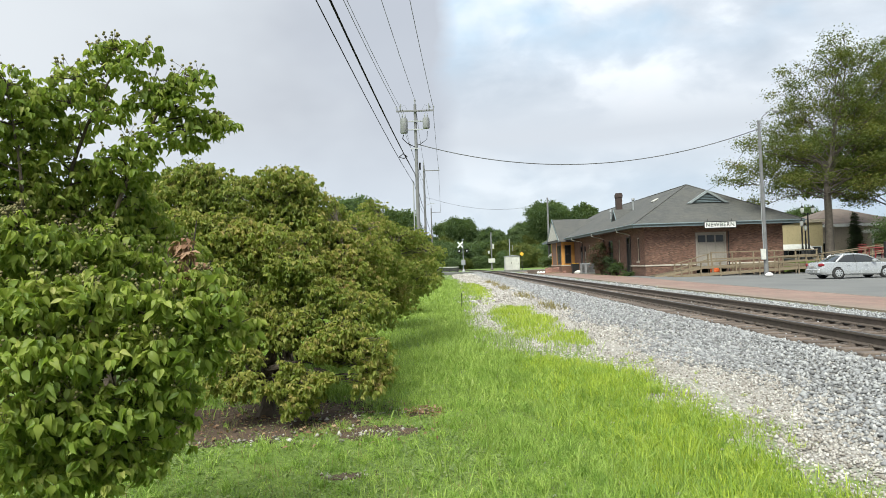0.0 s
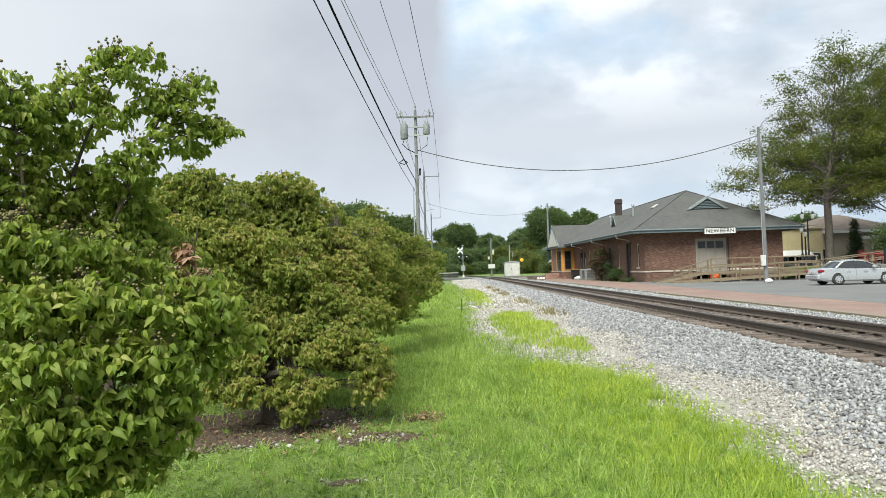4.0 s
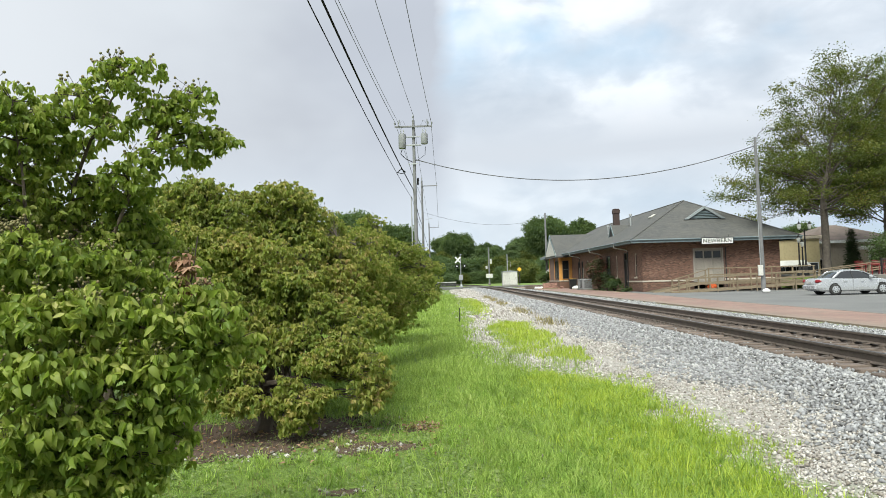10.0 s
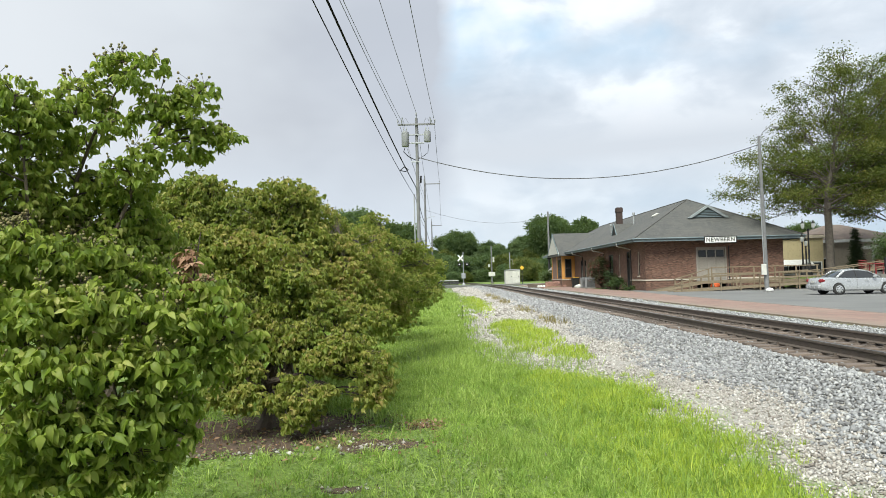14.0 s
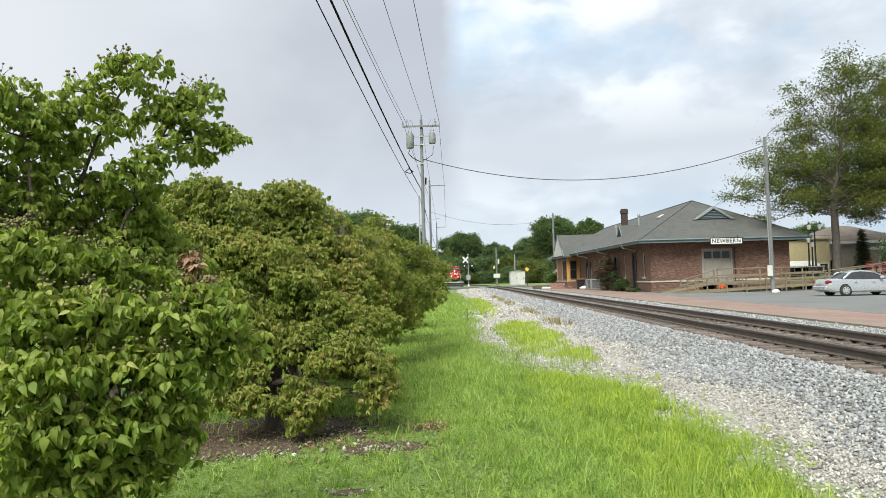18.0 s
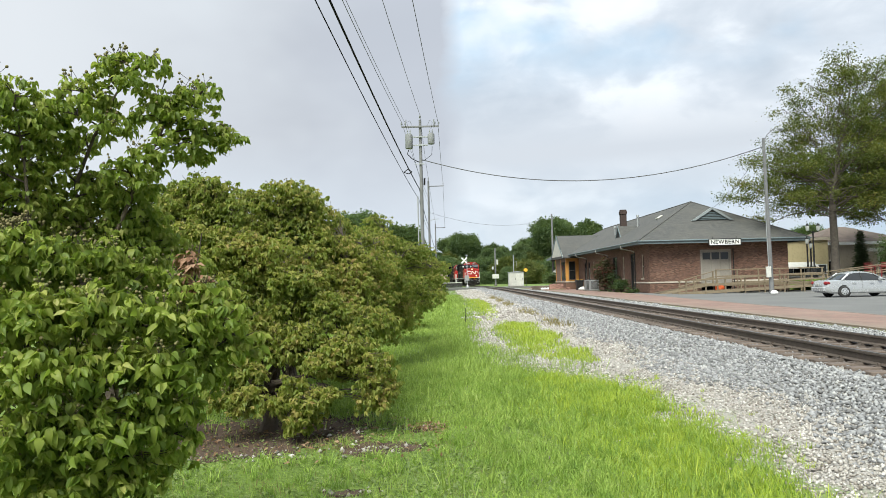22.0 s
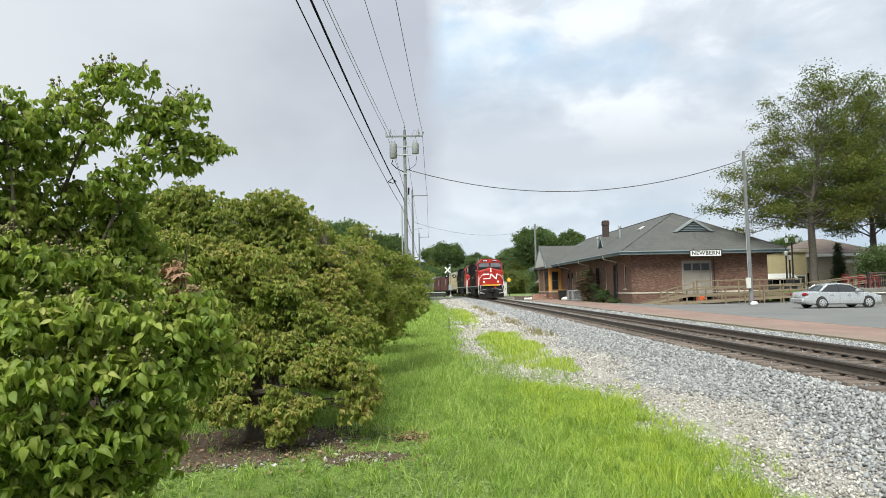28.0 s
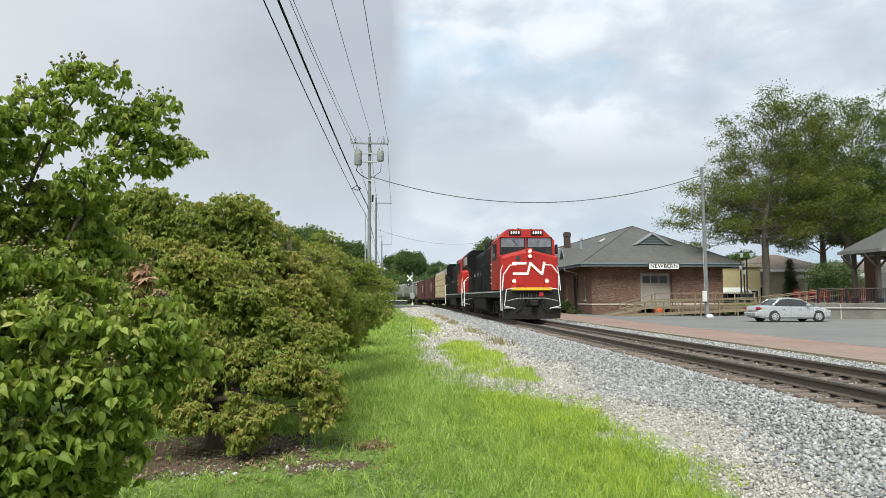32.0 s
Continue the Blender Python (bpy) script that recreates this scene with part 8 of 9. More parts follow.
tagged(new("ground_weeds", fast_mesh("ground_weeds", v, t, M["weed"])), "broad-leaved green weeds in the turf", "weeds", kind="stuff")
# slim stakes in the grass
st = thing("marker_stake", "thin dark stake standing in the grass", "stake", pose(0.5, 27.0, 0))
part("stake", Shape().cyl((0, 0, -0.1), (0.02, 0, 0.6), 0.014, 6), M["dark"], st)


def build_sleepers():
    r = random.Random(6)
    tie = Shape().box(-1.3, -0.115, -0.17, 1.3, 0.115, 0.0, 0.012).mesh("sleeper", M["tie"])
    plate = Shape().box(-0.18, -0.1, 0, 0.18, 0.1, 0.012, 0.004).box(-0.13, -0.075, 0.0, -0.09, -0.035, 0.05).box(0.09, 0.035, 0.0, 0.13, 0.075, 0.05).mesh("tie_plate", M["rail"])
    for k in range(238):
        s = -5.0 + k * 0.5
        c, a = track(s)
        m = Matrix.Translation((c.x + r.uniform(-0.06, 0.06), c.y, RAIL_Z - 0.172 - 0.012)) @ Matrix.Rotation(a + radians(r.uniform(-1.2, 1.2)), 4, "Z")
        t = part("sleeper", tie, M["tie"], railway, at=m)
        if s < 45:
            for off in (-0.755, 0.755):
                part("tie_plate", plate, M["rail"], t, at=pose(off, 0, 0))


build_sleepers()

# ---- the train ----
CARS = []          # things and how far their middle lies behind the nose of the train


def bogie(parent, x, wheels=3, wb=1.85, r=0.53, mat="frame"):
    """A truck under a car at x along it: side frames, axles and wheels."""
    half = wb * (wheels - 1) / 2
    b = part("bogie", Shape().box(x - half - 0.5, -0.35, 0.45, x + half + 0.5, 0.35, 0.75, 0.03), M[mat], parent)
    for s in (-1, 1):
        part("side_frame", Shape().prism([(x - half - 0.7, 0.62), (x - half - 0.5, 0.42), (x - 0.4, 0.30), (x + 0.4, 0.30), (x + half + 0.5, 0.42), (x + half + 0.7, 0.62), (x + half + 0.5, 0.95), (x - half - 0.5, 0.95)], s * 0.98 - 0.09, s * 0.98 + 0.09, "y"), M[mat], b)
        for i in range(wheels):
            u = x - half + i * wb
            part("axle_box", Shape().box(u - 0.18, s * 1.07, r - 0.18, u + 0.18, s * 1.2, r + 0.2, 0.03), M[mat], b)
            if i < wheels - 1:
                part("spring", Shape().cyl((u + wb / 2, s * 1.1, 0.4), (u + wb / 2, s * 1.1, 0.85), 0.1, 8), M["dark"], b)
    for i in range(wheels):
        u = x - half + i * wb
        w = Shape()
        for s in (-1, 1):
            w.lathe([(r * 0.9, -0.07), (r, -0.06), (r, 0.05), (r + 0.03, 0.07), (r * 0.3, 0.07)], 20, pose(u, s * 0.755, r) @ Matrix.Scale(-s, 4, (0, 1, 0)), "y")
        w.cyl((u, -0.75, r), (u, 0.75, r), 0.08, 8)
        part("wheelset", w, M["rust"], b, "worn steel wheelset")


def coupler(parent, x, way):
    part("coupler", Shape().box(x, -0.11, 0.78, x + way * 0.55, 0.11, 1.0, 0.03).box(x + way * 0.45, -0.2, 0.74, x + way * 0.7, 0.2, 1.04, 0.04), M["dark"], parent)


def handrail_line(parent, pts, r=0.022, mat="white", name="handrail"):
    return part(name, Shape().tube(pts, r, 6), M[mat], parent)


def build_engine(first):
    """A six-axle road diesel; its nose points to -x, its length is 22.3 m from coupler to coupler."""
    e = thing("locomotive", "red-nosed black diesel locomotive with lit headlights" if first else "black and red diesel locomotive, second in the train", "locomotive", group="train")
    H, R, K, W = M["engblack"], M["engred"], M["frame"], M["white"]
    # underframe, walkways, tank
    part("frame", Shape().box(-10.3, -1.5, 1.15, 10.6, 1.5, 1.55, 0.03), K, e, "dusty dark underframe")
    part("fuel_tank", Shape().prism([(-1.45, 0.5), (-1.2, 0.3), (1.2, 0.3), (1.45, 0.5), (1.45, 1.14), (-1.45, 1.14)], -3.1, 3.2, "x"), K, e, "dusty fuel tank")
    for s in (-1, 1):
        part("air_tank", Shape().cyl((3.5, s * 1.15, 0.95), (5.0, s * 1.15, 0.95), 0.2, 12), K, e)
    bogie(e, -6.7)
    bogie(e, 6.9)
    coupler(e, -10.75, -1)
    coupler(e, 10.6, 1)
    # pilot with plough
    part("pilot", Shape().prism([(-1.5, 0.16), (1.5, 0.16), (1.55, 1.5), (-1.55, 1.5)], -10.75, -10.5, "x"), M["dark"], e, "black pilot plate")
    part("plough", Shape().add([(-10.75, -1.45, 0.12), (-11.1, 0, 0.1), (-10.75, 1.45, 0.12), (-10.75, -1.5, 0.72), (-10.9, 0, 0.75), (-10.75, 1.5, 0.72), (-10.6, -1.45, 0.12), (-10.6, 1.45, 0.12), (-10.6, -1.5, 0.72), (-10.6, 1.5, 0.72)],
                              [(0, 1, 4, 3), (1, 2, 5, 4), (0, 3, 8, 6), (2, 7, 9, 5), (3, 4, 5, 9, 8), (0, 6, 7, 2, 1), (6, 8, 9, 7)]), M["frame"], e, "dark scuffed snow plough")
    for s in (-1, 1):
        for k in range(4):
            part("step", Shape().box(-10.72, s * 1.52, 0.3 + k * 0.3, -10.2, s * 1.25, 0.34 + k * 0.3), M["darkgrey"], e)
    part("anticlimber", Shape().box(-11.0, -1.05, 1.5, -10.5, 1.05, 1.64, 0.02), M["yellow"] if first else M["dark"], e, "yellow edge plate")
    part("draft_box", Shape().box(-10.95, -0.36, 0.7, -10.7, 0.36, 1.12, 0.04), M["engblack"], e, "black coupler pocket")
    part("uncoupling_bar", Shape().tube([(-10.98, -1.3, 1.0), (-11.02, -0.7, 1.12), (-11.02, 0.7, 1.12), (-10.98, 1.3, 1.0)], 0.02, 5), M["grey"], e)
    for k in range(7):
        y = -0.62 + 0.06 * (k % 2) + k * 0.2
        part("air_hose", Shape().tube([(-10.8, y, 1.34), (-10.98, y + 0.02, 1.2), (-11.0, y + 0.06, 0.98), (-10.94, y + 0.08, 0.86)], 0.026, 5), M["rubber"], e)
    for s in (-1, 1):
        part("pilot_step", Shape().box(-10.98, s * 1.12, 0.62, -10.72, s * 1.46, 0.68, 0.01), M["grey"], e)
        part("ditch_bracket", Shape().box(-10.5, s * 0.86 - 0.16, 1.66, -10.33, s * 0.86 + 0.16, 1.84, 0.02), R, e)
        part("hose", Shape().tube([(-10.8, s * 0.5, 0.95), (-11.0, s * 0.6, 0.6), (-10.95, s * 0.85, 0.45)], 0.035, 6), M["dark"], e)
    # nose: faceted, rising to the windscreen
    nose = Shape()
    sec = [(-10.35, 1.38, 3.12, 3.44), (-10.27, 1.5, 3.18, 3.52), (-9.3, 1.555, 3.3, 3.66)]
    v, f = [], []
    for x, h, zs, zc in sec:
        v += [(x, -h, 1.56), (x, -h, zs), (x, 0, zc), (x, h, zs), (x, h, 1.56)]
    for i in range(len(sec) - 1):
        for j in range(5):
            f.append((i * 5 + j, i * 5 + (j + 1) % 5, (i + 1) * 5 + (j + 1) % 5, (i + 1) * 5 + j))
    f += [(0, 1, 2, 3, 4), (14, 13, 12, 11, 10)]
    nose.add(v, f)
    part("nose", nose, R, e, "bright red nose")
    part("nose_door", Shape().box(-10.38, 0.36, 1.75, -10.352, 1.0, 2.98, 0.01), R, e)
    for z in (1.98, 2.75):
        part("door_hinge", Shape().box(-10.395, 0.96, z, -10.35, 1.05, z + 0.1, 0.01), M["engred"], e)
    # cab with sloped roof edges and a raked front
    cs = [(-9.32, 1.55, 4.1), (-8.95, 1.56, 4.1), (-6.9, 1.56, 4.1)]
    cab, v, f = Shape(), [], []
    for i, (x, h, zs) in enumerate(cs):
        low = 1.56
        top = 4.62
        k = 0.1 if i == 0 else 0.0        # rake of the front
        v += [(x + k * (low - 4), -h, low), (x + k * (zs - 4), -h, zs), (x + k * (top - 4), -0.95, top), (x + k * (top - 4), 0.95, top), (x + k * (zs - 4), h, zs), (x + k * (low - 4), h, low)]
    for i in range(len(cs) - 1):
        for j in range(6):
            f.append((i * 6 + j, i * 6 + (j + 1) % 6, (i + 1) * 6 + (j + 1) % 6, (i + 1) * 6 + j))
    f += [tuple(range(6)), tuple(range(12, 18))[::-1]]
    cab.add(v, f)
    part("cab", cab, R, e, "bright red cab")
    part("cab_roof", Shape().prism([(-1.6, 4.1), (-0.96, 4.68), (0.96, 4.68), (1.6, 4.1), (1.5, 4.06), (0.93, 4.62), (-0.93, 4.62), (-1.5, 4.06)], -9.15, -6.9, "x"), R, e)
    for s in (-1, 1):
        y0, y1 = (0.1, 1.36) if s > 0 else (-1.36, -0.1)
        # windscreens follow the rake of the cab's front
        wm = pose(-9.375, 0, 3.34, 0, 5.7, 0)
        sur = Shape().box(-0.03, y0 - 0.06, -0.04, 0.0, y1 + 0.08, 0.94, 0.03, wm)
        ws = part("windscreen_frame", sur, M["dark"], e, "black windscreen surround")
        part("windscreen", Shape().box(-0.045, y0 + 0.02, 0.4, -0.032, y1, 0.86, 0.0, wm), M["cabglass"], ws, "windscreen glass reflecting the sky")
        part("lower_pane", Shape().box(-0.042, y0 + 0.3, 0.06, -0.032, y1 - 0.02, 0.33, 0.0, wm), M["glass"], ws, "dark lower pane")
        part("sun_visor", Shape().box(-0.14, y0 - 0.04, 0.88, 0.0, y1 + 0.06, 0.92, 0.01, wm), R, e)
        part("wiper", Shape().tube([(-9.42, s * 0.75, 4.12), (-9.44, s * 0.45, 3.8)], 0.012, 4), M["dark"], e)
        sw = part("side_window", Shape().box(-8.9, s * 1.562, 3.1, -7.3, s * 1.585, 3.95, 0.02), M["dark"], e)
        part("glass", Shape().box(-8.82, s * 1.587, 3.18, -7.4, s * 1.596, 3.87), M["glass"], sw, "dark side glass")
        part("mirror", Shape().box(-9.1, s * 1.62, 3.4, -9.04, s * 1.78, 3.9, 0.02), M["dark"], e)
        # grab irons beside the cab door and a cream stripe on the sill
        for k in range(4):
            part("grab_iron", Shape().tube([(-7.1, s * 1.57, 1.9 + k * 0.35), (-7.1, s * 1.62, 1.9 + k * 0.35), (-6.75, s * 1.62, 1.9 + k * 0.35), (-6.75, s * 1.57, 1.9 + k * 0.35)], 0.015, 5), W, e)
        part("sill_stripe", Shape().box(-10.2, s * 1.502, 1.42, 10.5, s * 1.512, 1.5), M["grey"], e, "thin grey reflective stripe")
        # number box as a plain dark panel with pale bars
        nb = part("number_box", Shape().box(-9.36, s * 0.6 - 0.33, 4.36, -9.2, s * 0.6 + 0.33, 4.6, 0.02), M["dark"], e, "black board with pale bars")
        for k in range(4):
            part("bar", Shape().box(-9.372, s * 0.6 - 0.235 + k * 0.13, 4.42, -9.362, s * 0.6 - 0.155 + k * 0.13, 4.55), W, nb)
        # ditch light and its bracket
        if first:
            dl = part("ditch_light", Shape().lathe([(0.13, 0), (0.13, 0.1), (0.115, 0.14)], 14, pose(-10.36, s * 0.86, 1.97) @ Matrix.Scale(-1, 4, (1, 0, 0)), "x"), M["engred"], e)
            part("lamp", Shape().lathe([(0.095, 0.14), (0.08, 0.165), (0.03, 0.175)], 14, pose(-10.36, s * 0.86, 1.97) @ Matrix.Scale(-1, 4, (1, 0, 0)), "x"), M["headlight"], dl, "glowing ditch light")
        # white grab rails round the front steps
        handrail_line(e, [(-10.7, s * 1.5, 0.5), (-10.72, s * 1.52, 1.6), (-10.72, s * 1.45, 2.3), (-10.65, s * 1.1, 2.75), (-10.55, s * 0.75, 2.78)], 0.03)
        handrail_line(e, [(-10.2, s * 1.52, 0.5), (-10.2, s * 1.54, 1.8), (-10.25, s * 1.52, 2.5), (-10.3, s * 1.42, 2.75)], 0.028)
        handrail_line(e, [(-11.0, s * 0.9, 1.62), (-11.0, s * 1.35, 1.55), (-10.95, s * 1.45, 0.75), (-10.95, s * 0.9, 0.62)], 0.024)
        # side walkway rail with stanchions
        for k in range(13):
            u = -6.5 + k * 1.35
            part("stanchion", Shape().cyl((u, s * 1.47, 1.55), (u, s * 1.47, 2.5), 0.018, 5), M["dark"], e)
        handrail_line(e, [(-6.6, s * 1.47, 2.5), (9.8, s * 1.47, 2.5)], 0.02, "dark")
        handrail_line(e, [(10.2, s * 1.5, 0.5), (10.3, s * 1.5, 2.4), (10.2, s * 1.2, 2.55)], 0.026)
        handrail_line(e, [(9.8, s * 1.5, 0.5), (9.8, s * 1.5, 2.5)], 0.026)
    if first:
        hb = part("headlight_housing", Shape().box(-10.42, -0.16, 3.08, -10.15, 0.16, 3.62, 0.04), R, e)
        for z in (3.22, 3.47):
            part("lamp", Shape().lathe([(0.085, 0), (0.08, 0.02), (0.03, 0.03)], 14, pose(-10.425, 0, z) @ Matrix.Scale(-1, 4, (1, 0, 0)), "x"), M["headlight"], hb, "glowing headlight")
        # a plain white mark of bands on the nose
        for i, pl in enumerate(([(0.24, 2.86), (0.88, 2.86)], [(0.86, 2.34), (0.16, 2.34)],
                   [(0.12, 2.36), (-0.02, 2.86)], [(-0.02, 2.86), (-0.6, 2.34)], [(-0.64, 2.34), (-0.76, 2.88)])):
            (ya, za), (yb, zb) = pl
            ln, an = math.hypot(yb - ya, zb - za), math.atan2(zb - za, yb - ya)
            part("painted_band", Shape().box(-0.004, -0.055, -0.06, 0.004, ln + 0.055, 0.06, 0, Matrix.Translation((-10.386 - 0.009 * (i % 2), ya, za)) @ Matrix.Rotation(an, 4, "X")), W, e, "broad white painted band")
        part("badge", Shape().lathe([(0.13, 0), (0.12, 0.012)], 14, pose(-10.358, 0.62, 3.1) @ Matrix.Scale(-1, 4, (1, 0, 0)), "x"), M["darkgrey"], e, "small round dark badge")
        part("red_tag", Shape().box(-11.05, -0.55, 1.2, -10.95, -0.35, 1.4, 0.02), M["engred"], e)
    # long hood
    part("hood", Shape().prism([(-1.0, 1.56), (-1.0, 3.95), (-0.8, 4.25), (0.8, 4.25), (1.0, 3.95), (1.0, 1.56)], -6.6, 7.0, "x"), H, e, "sooty black long hood")
    part("hood_stripe", Shape().box(-6.85, -1.56, 1.56, -6.62, 1.56, 4.05, 0.01), R, e, "red band behind the cab")
    part("electrical_cabinet", Shape().prism([(-1.5, 1.56), (-1.5, 3.9), (-1.0, 4.35), (1.0, 4.35), (1.5, 3.9), (1.5, 1.56)], -6.6, -3.6, "x"), H, e)
    part("radiator", Shape().prism([(-1.1, 1.56), (-1.1, 3.1), (-1.55, 3.5), (-1.55, 4.25), (-1.2, 4.6), (1.2, 4.6), (1.55, 4.25), (1.55, 3.5), (1.1, 3.1), (1.1, 1.56)], 7.02, 10.2, "x"), H, e, "flared radiator section")
    part("radiator_band", Shape().prism([(-1.57, 3.52), (-1.57, 4.2), (1.57, 4.2), (1.57, 3.52)], 8.8, 10.22, "x"), R, e, "red band at the rear")
    part("dynamic_brake", Shape().box(-3.4, -1.15, 4.0, -0.6, 1.15, 4.55, 0.08), H, e)
    part("exhaust_stack", Shape().box(1.4, -0.35, 4.25, 2.6, 0.35, 4.62, 0.06), M["dark"], e)
    for k in range(4):
        part("roof_fan", Shape().lathe([(0.5, 0), (0.52, 0.12), (0.2, 0.16)], 16, pose(-2.6 + k * 0.01 if k == 0 else 3.2 + k * 1.15, 0, 4.26)), M["darkgrey"], e)
    for s in (-1, 1):
        for k in range(11):
            hd = part("hood_door", Shape().box(-3.3 + k * 0.92, s * 1.002, 1.7, -2.42 + k * 0.92, s * 1.04, 3.8, 0.015), H, e)
            part("latch", Shape().box(-2.55 + k * 0.92, s * 1.04, 2.6, -2.5 + k * 0.92, s * 1.06, 2.85), M["grey"], hd)
        for k in range(6):
            part("louvre", Shape().box(7.2 + k * 0.45, s * 1.552, 3.58, 7.5 + k * 0.45, s * 1.575, 4.15), M["grey"], e)
        part("blower_duct", Shape().box(-3.5, s * 1.0, 2.2, -0.8, s * 1.42, 3.2, 0.08), H, e)
    for y in (-0.5, 0.1, 0.55):
        part("roof_antenna", Shape().lathe([(0.12, 0), (0.1, 0.1), (0.05, 0.14)], 8, pose(-8.2, y, 4.65)), M["dark"], e)
    part("air_horn", Shape().cyl((-7.6, 0.2, 4.74), (-8.1, 0.2, 4.78), 0.06, 8).cyl((-7.6, 0.2, 4.6), (-7.6, 0.2, 4.76), 0.03, 6), M["dark"], e)
    return e


def build_lumber_car():
    c = thing("lumber_car", "flat railway car loaded with tan wrapped lumber", "rail car", group="train")
    part("deck", Shape().box(-9.6, -1.4, 0.95, 9.6, 1.4, 1.25, 0.02), M["frame"], c)
    bogie(c, -7.2, 2, 1.75, 0.46)
    bogie(c, 7.2, 2, 1.75, 0.46)
    coupler(c, -9.6, -1)
    coupler(c, 9.6, 1)
    for x in (-9.4, 9.4):
        part("bulkhead", Shape().box(x - 0.15, -1.45, 1.25, x + 0.15, 1.45, 4.6, 0.03), M["frame"], c)
    for k in range(7):
        for z in range(4):
            x = -9.1 + k * 2.6
            for s in (-1, 1):
                part("bundle", Shape().box(x, s * 0.05, 1.27 + z * 0.76, x + 2.56, s * 1.36, 1.98 + z * 0.76, 0.02), M["tan"], c, "tan wrapped lumber bundle")
    for k in range(7):
        x = -9.1 + k * 2.6
        part("top_bundle", Shape().box(x, -1.3, 4.3, x + 2.56, 1.3, 4.6, 0.02), M["offwhite"], c, "white wrapped bundle")
    part("centre_beam", Shape().box(-9.3, -0.04, 1.25, 9.3, 0.04, 4.28), M["frame"], c)
    return c


def build_boxcar():
    c = thing("boxcar", "oxide red railway boxcar with ribbed sides", "rail car", group="train")
    part("body", Shape().box(-7.9, -1.48, 1.05, 7.9, 1.48, 4.25, 0.03), M["boxred"], c)
    part("roof", Shape().prism([(-1.5, 4.26), (0, 4.5), (1.5, 4.26), (1.45, 4.2), (-1.45, 4.2)], -7.95, 7.95, "x"), M["boxred"], c)
    for s in (-1, 1):
        for k in range(17):
            x = -7.7 + k * 0.96
            if abs(x) > 1.5:
                part("rib", Shape().box(x - 0.05, s * 1.482, 1.1, x + 0.05, s * 1.54, 4.2), M["boxred"], c)
        d = part("door", Shape().box(-1.4, s * 1.485, 1.15, 1.4, s * 1.56, 4.1, 0.02), M["boxred"], c)
        part("door_bar", Shape().cyl((0.6, s * 1.58, 1.2), (0.6, s * 1.58, 4.0), 0.03, 6), M["dark"], d)
        part("faded_mark", Shape().lathe([(0.75, 0), (0.74, 0.008)], 20, pose(-4.4, s * 1.546, 2.8, 90 if s < 0 else -90, 0, 0)), M["grey"], c, "faded grey round mark")
        part("sill", Shape().box(-7.9, s * 1.40, 0.8, 7.9, s * 1.47, 1.05), M["frame"], c)
        part("ladder", Shape().box(-7.8, s * 1.55, 1.2, -7.76, s * 1.6, 4.2).box(-7.4, s * 1.55, 1.2, -7.36, s * 1.6, 4.2), M["dark"], c)
    bogie(c, -5.9, 2, 1.75, 0.46)
    bogie(c, 5.9, 2, 1.75, 0.46)
    coupler(c, -7.9, -1)
    coupler(c, 7.9, 1)
    return c


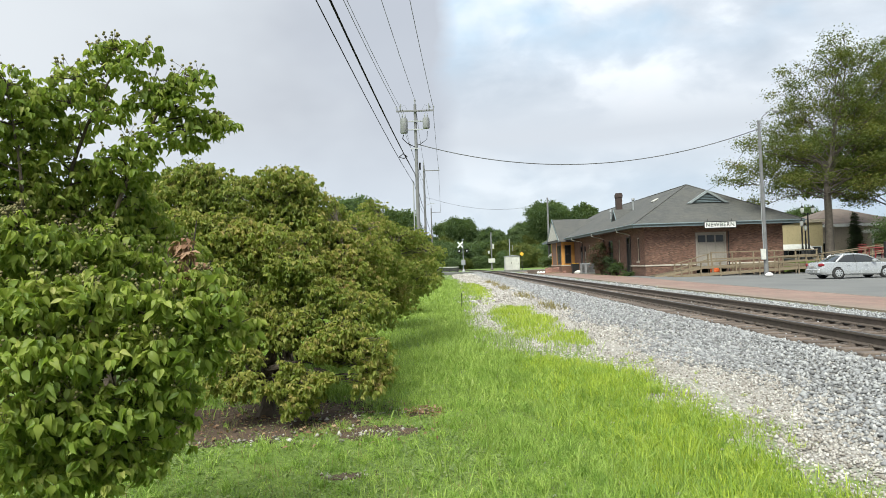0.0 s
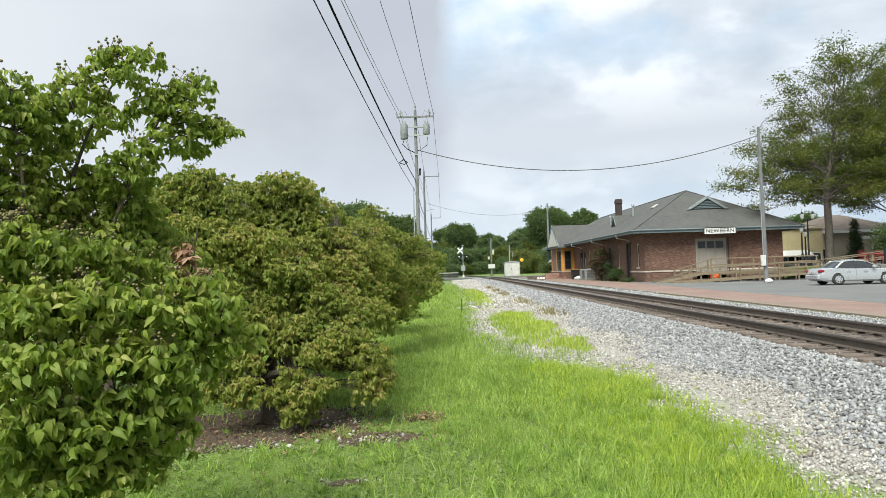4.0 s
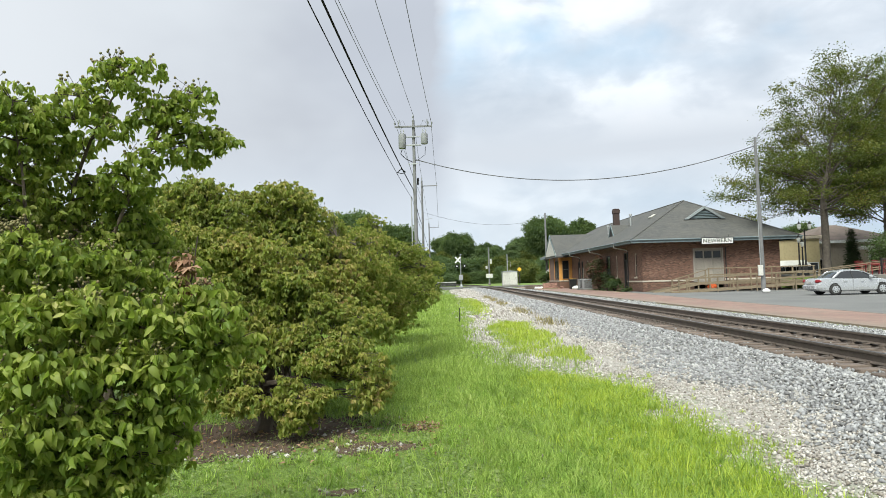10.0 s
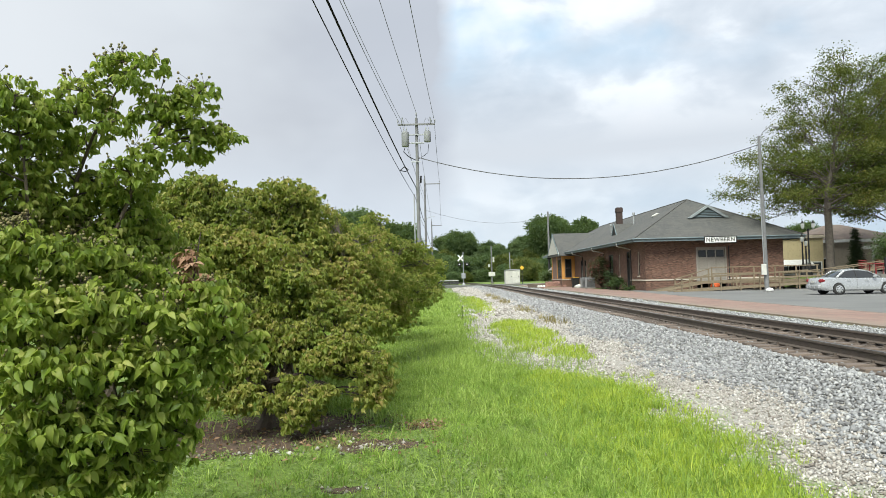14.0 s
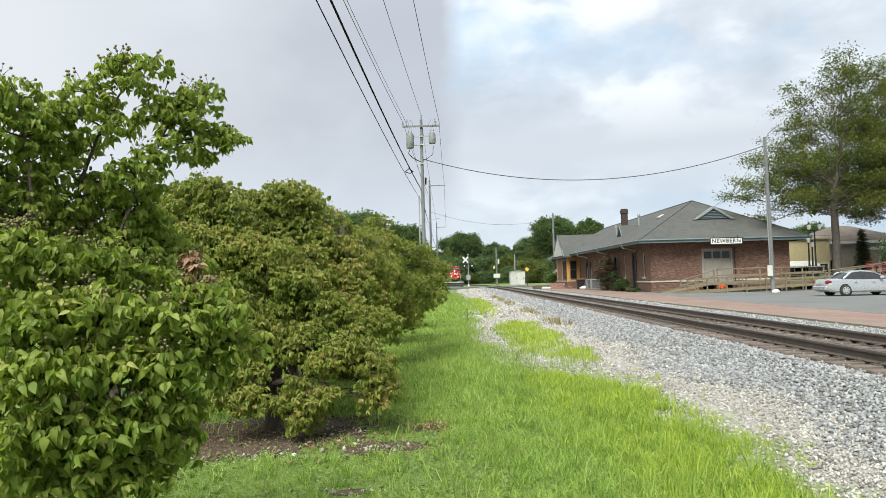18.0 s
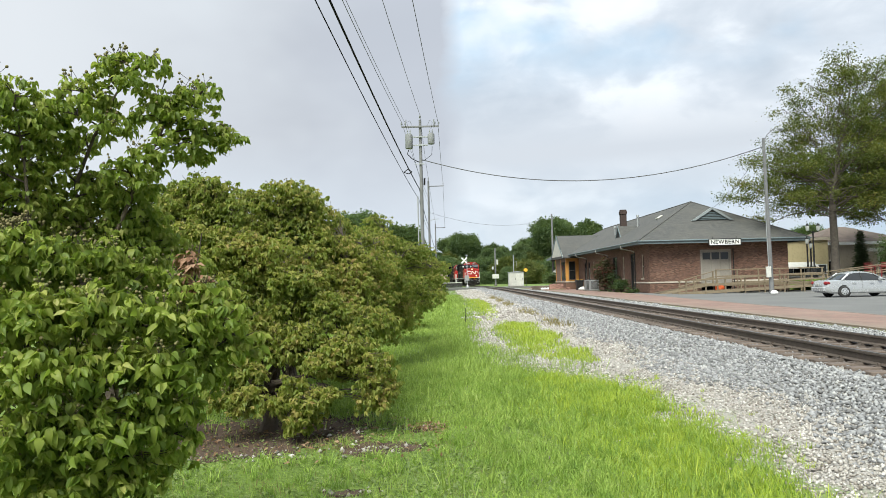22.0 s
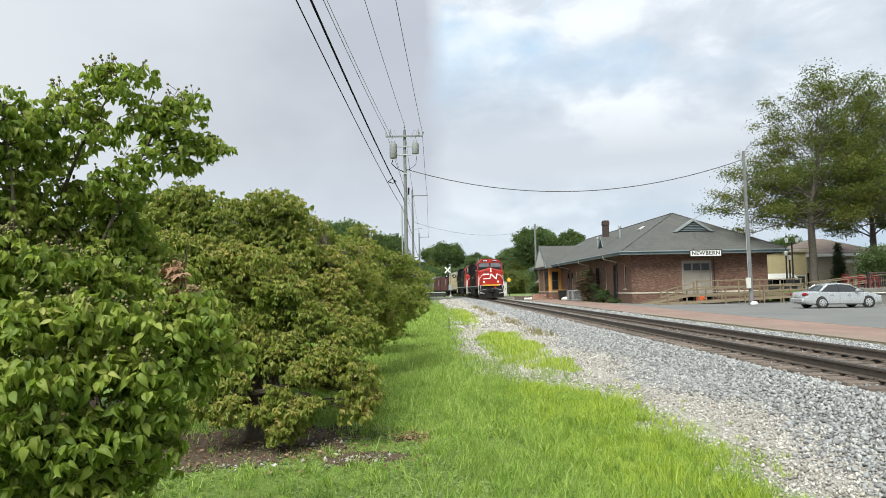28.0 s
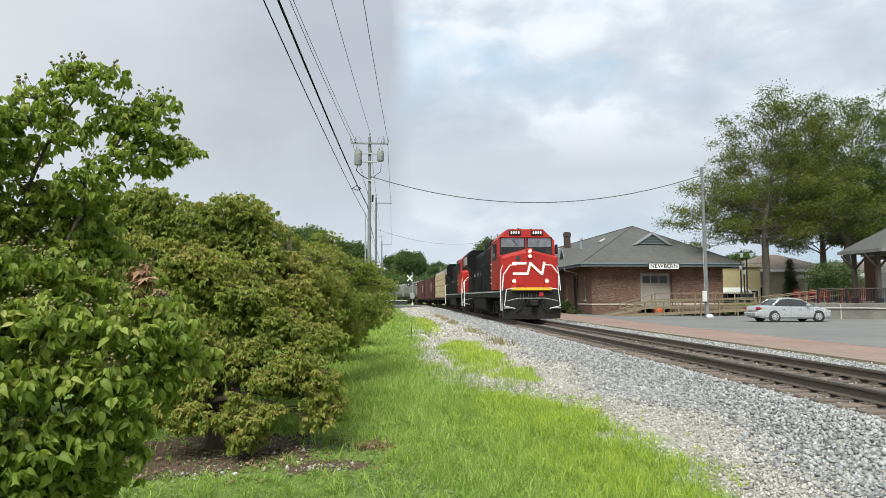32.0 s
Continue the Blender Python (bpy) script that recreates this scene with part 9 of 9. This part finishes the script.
def build_hopper():
    c = thing("hopper_car", "dusty grey covered hopper car with rounded sides", "rail car", group="train")
    sec = [(-1.3, 1.5), (-1.55, 2.2), (-1.55, 3.6), (-1.35, 4.2), (-0.7, 4.55), (0.7, 4.55), (1.35, 4.2), (1.55, 3.6), (1.55, 2.2), (1.3, 1.5)]
    part("body", Shape().prism(sec, -6.6, 6.6, "x"), M["hopper"], c)
    for x in (-4.4, 0, 4.4):
        part("chute", Shape().add([(x - 2.0, -1.25, 1.5), (x + 2.0, -1.25, 1.5), (x + 2.0, 1.25, 1.5), (x - 2.0, 1.25, 1.5), (x - 0.5, -0.6, 0.45), (x + 0.5, -0.6, 0.45), (x + 0.5, 0.6, 0.45), (x - 0.5, 0.6, 0.45)],
                                 [(0, 1, 2, 3), (7, 6, 5, 4), (0, 4, 5, 1), (1, 5, 6, 2), (2, 6, 7, 3), (3, 7, 4, 0)]), M["hopper"], c)
    for s in (-1, 1):
        part("side_sill", Shape().box(-7.6, s * 1.3, 1.15, 7.6, s * 1.5, 1.5, 0.02), M["frame"], c)
        for x in (-7.5, 7.5):
            part("end_post", Shape().tube([(x, s * 1.4, 1.5), (x * 0.9, s * 1.2, 4.0)], 0.05, 6), M["hopper"], c)
    part("end_platform", Shape().box(-7.7, -1.3, 1.1, -6.6, 1.3, 1.25).box(6.6, -1.3, 1.1, 7.7, 1.3, 1.25), M["frame"], c)
    part("roof_walk", Shape().box(-6.6, -0.35, 4.62, 6.6, 0.35, 4.7).box(-6.4, -0.3, 4.55, 6.4, 0.3, 4.62), M["galv"], c)
    bogie(c, -5.9, 2, 1.75, 0.46)
    bogie(c, 5.9, 2, 1.75, 0.46)
    coupler(c, -7.6, -1)
    coupler(c, 7.6, 1)
    return c


def build_train():
    at = 0.0
    kinds = [(build_engine, 11.3, 10.95, (True,)), (build_engine, 11.3, 10.95, (False,)), (build_lumber_car, 10.1, 10.1, ()), (build_boxcar, 8.4, 8.4, ()), (None, 8.4, 8.4, 3),
             (build_hopper, 8.1, 8.1, ()), (None, 8.1, 8.1, 5), (None, 8.1, 8.1, 5), (None, 8.1, 8.1, 5), (None, 8.1, 8.1, 5)]
    for make, fore, aft, arg in kinds:
        ob = make(*arg) if make else copy_thing(CARS[arg][0], pose(0, 0, 0))
        if make is build_engine:
            ob.scale = (1.0, 1.03, 1.08)
        CARS.append((ob, at + fore))
        at += fore + aft


build_train()


# ---- what moves ----
# seconds and the metres along the track at which the nose of the train stands
NOSE = [(0, 376.0), (16.5, 206.5), (18, 191.0), (20, 170.0), (22, 149.3), (24, 128.7), (25.5, 113.2), (27.5, 92.3), (28, 86.8), (30, 62.0), (31, 49.2), (32, 36.1)]


def nose_at(t):
    return float(np.interp(t, [a for a, _ in NOSE], [b for _, b in NOSE]))


def motions():
    """Each car rides along the track: its two ends lie on the line."""
    times = [0, 4, 8, 12, 14.5, 16.5] + [17 + 0.5 * k for k in range(31)]
    for ob, back in CARS:
        rows = []
        for t in times:
            s = nose_at(t) + back
            a, _ = track(s - 6.5)
            b, _ = track(s + 6.5)
            mid = (a + b) / 2
            ang = math.degrees(math.atan2(b.y - a.y, b.x - a.x))
            rows.append((t, pose(mid.x, mid.y, RAIL_Z + 0.003, 0, 0, ang)))
        walk(ob, rows)


motions()
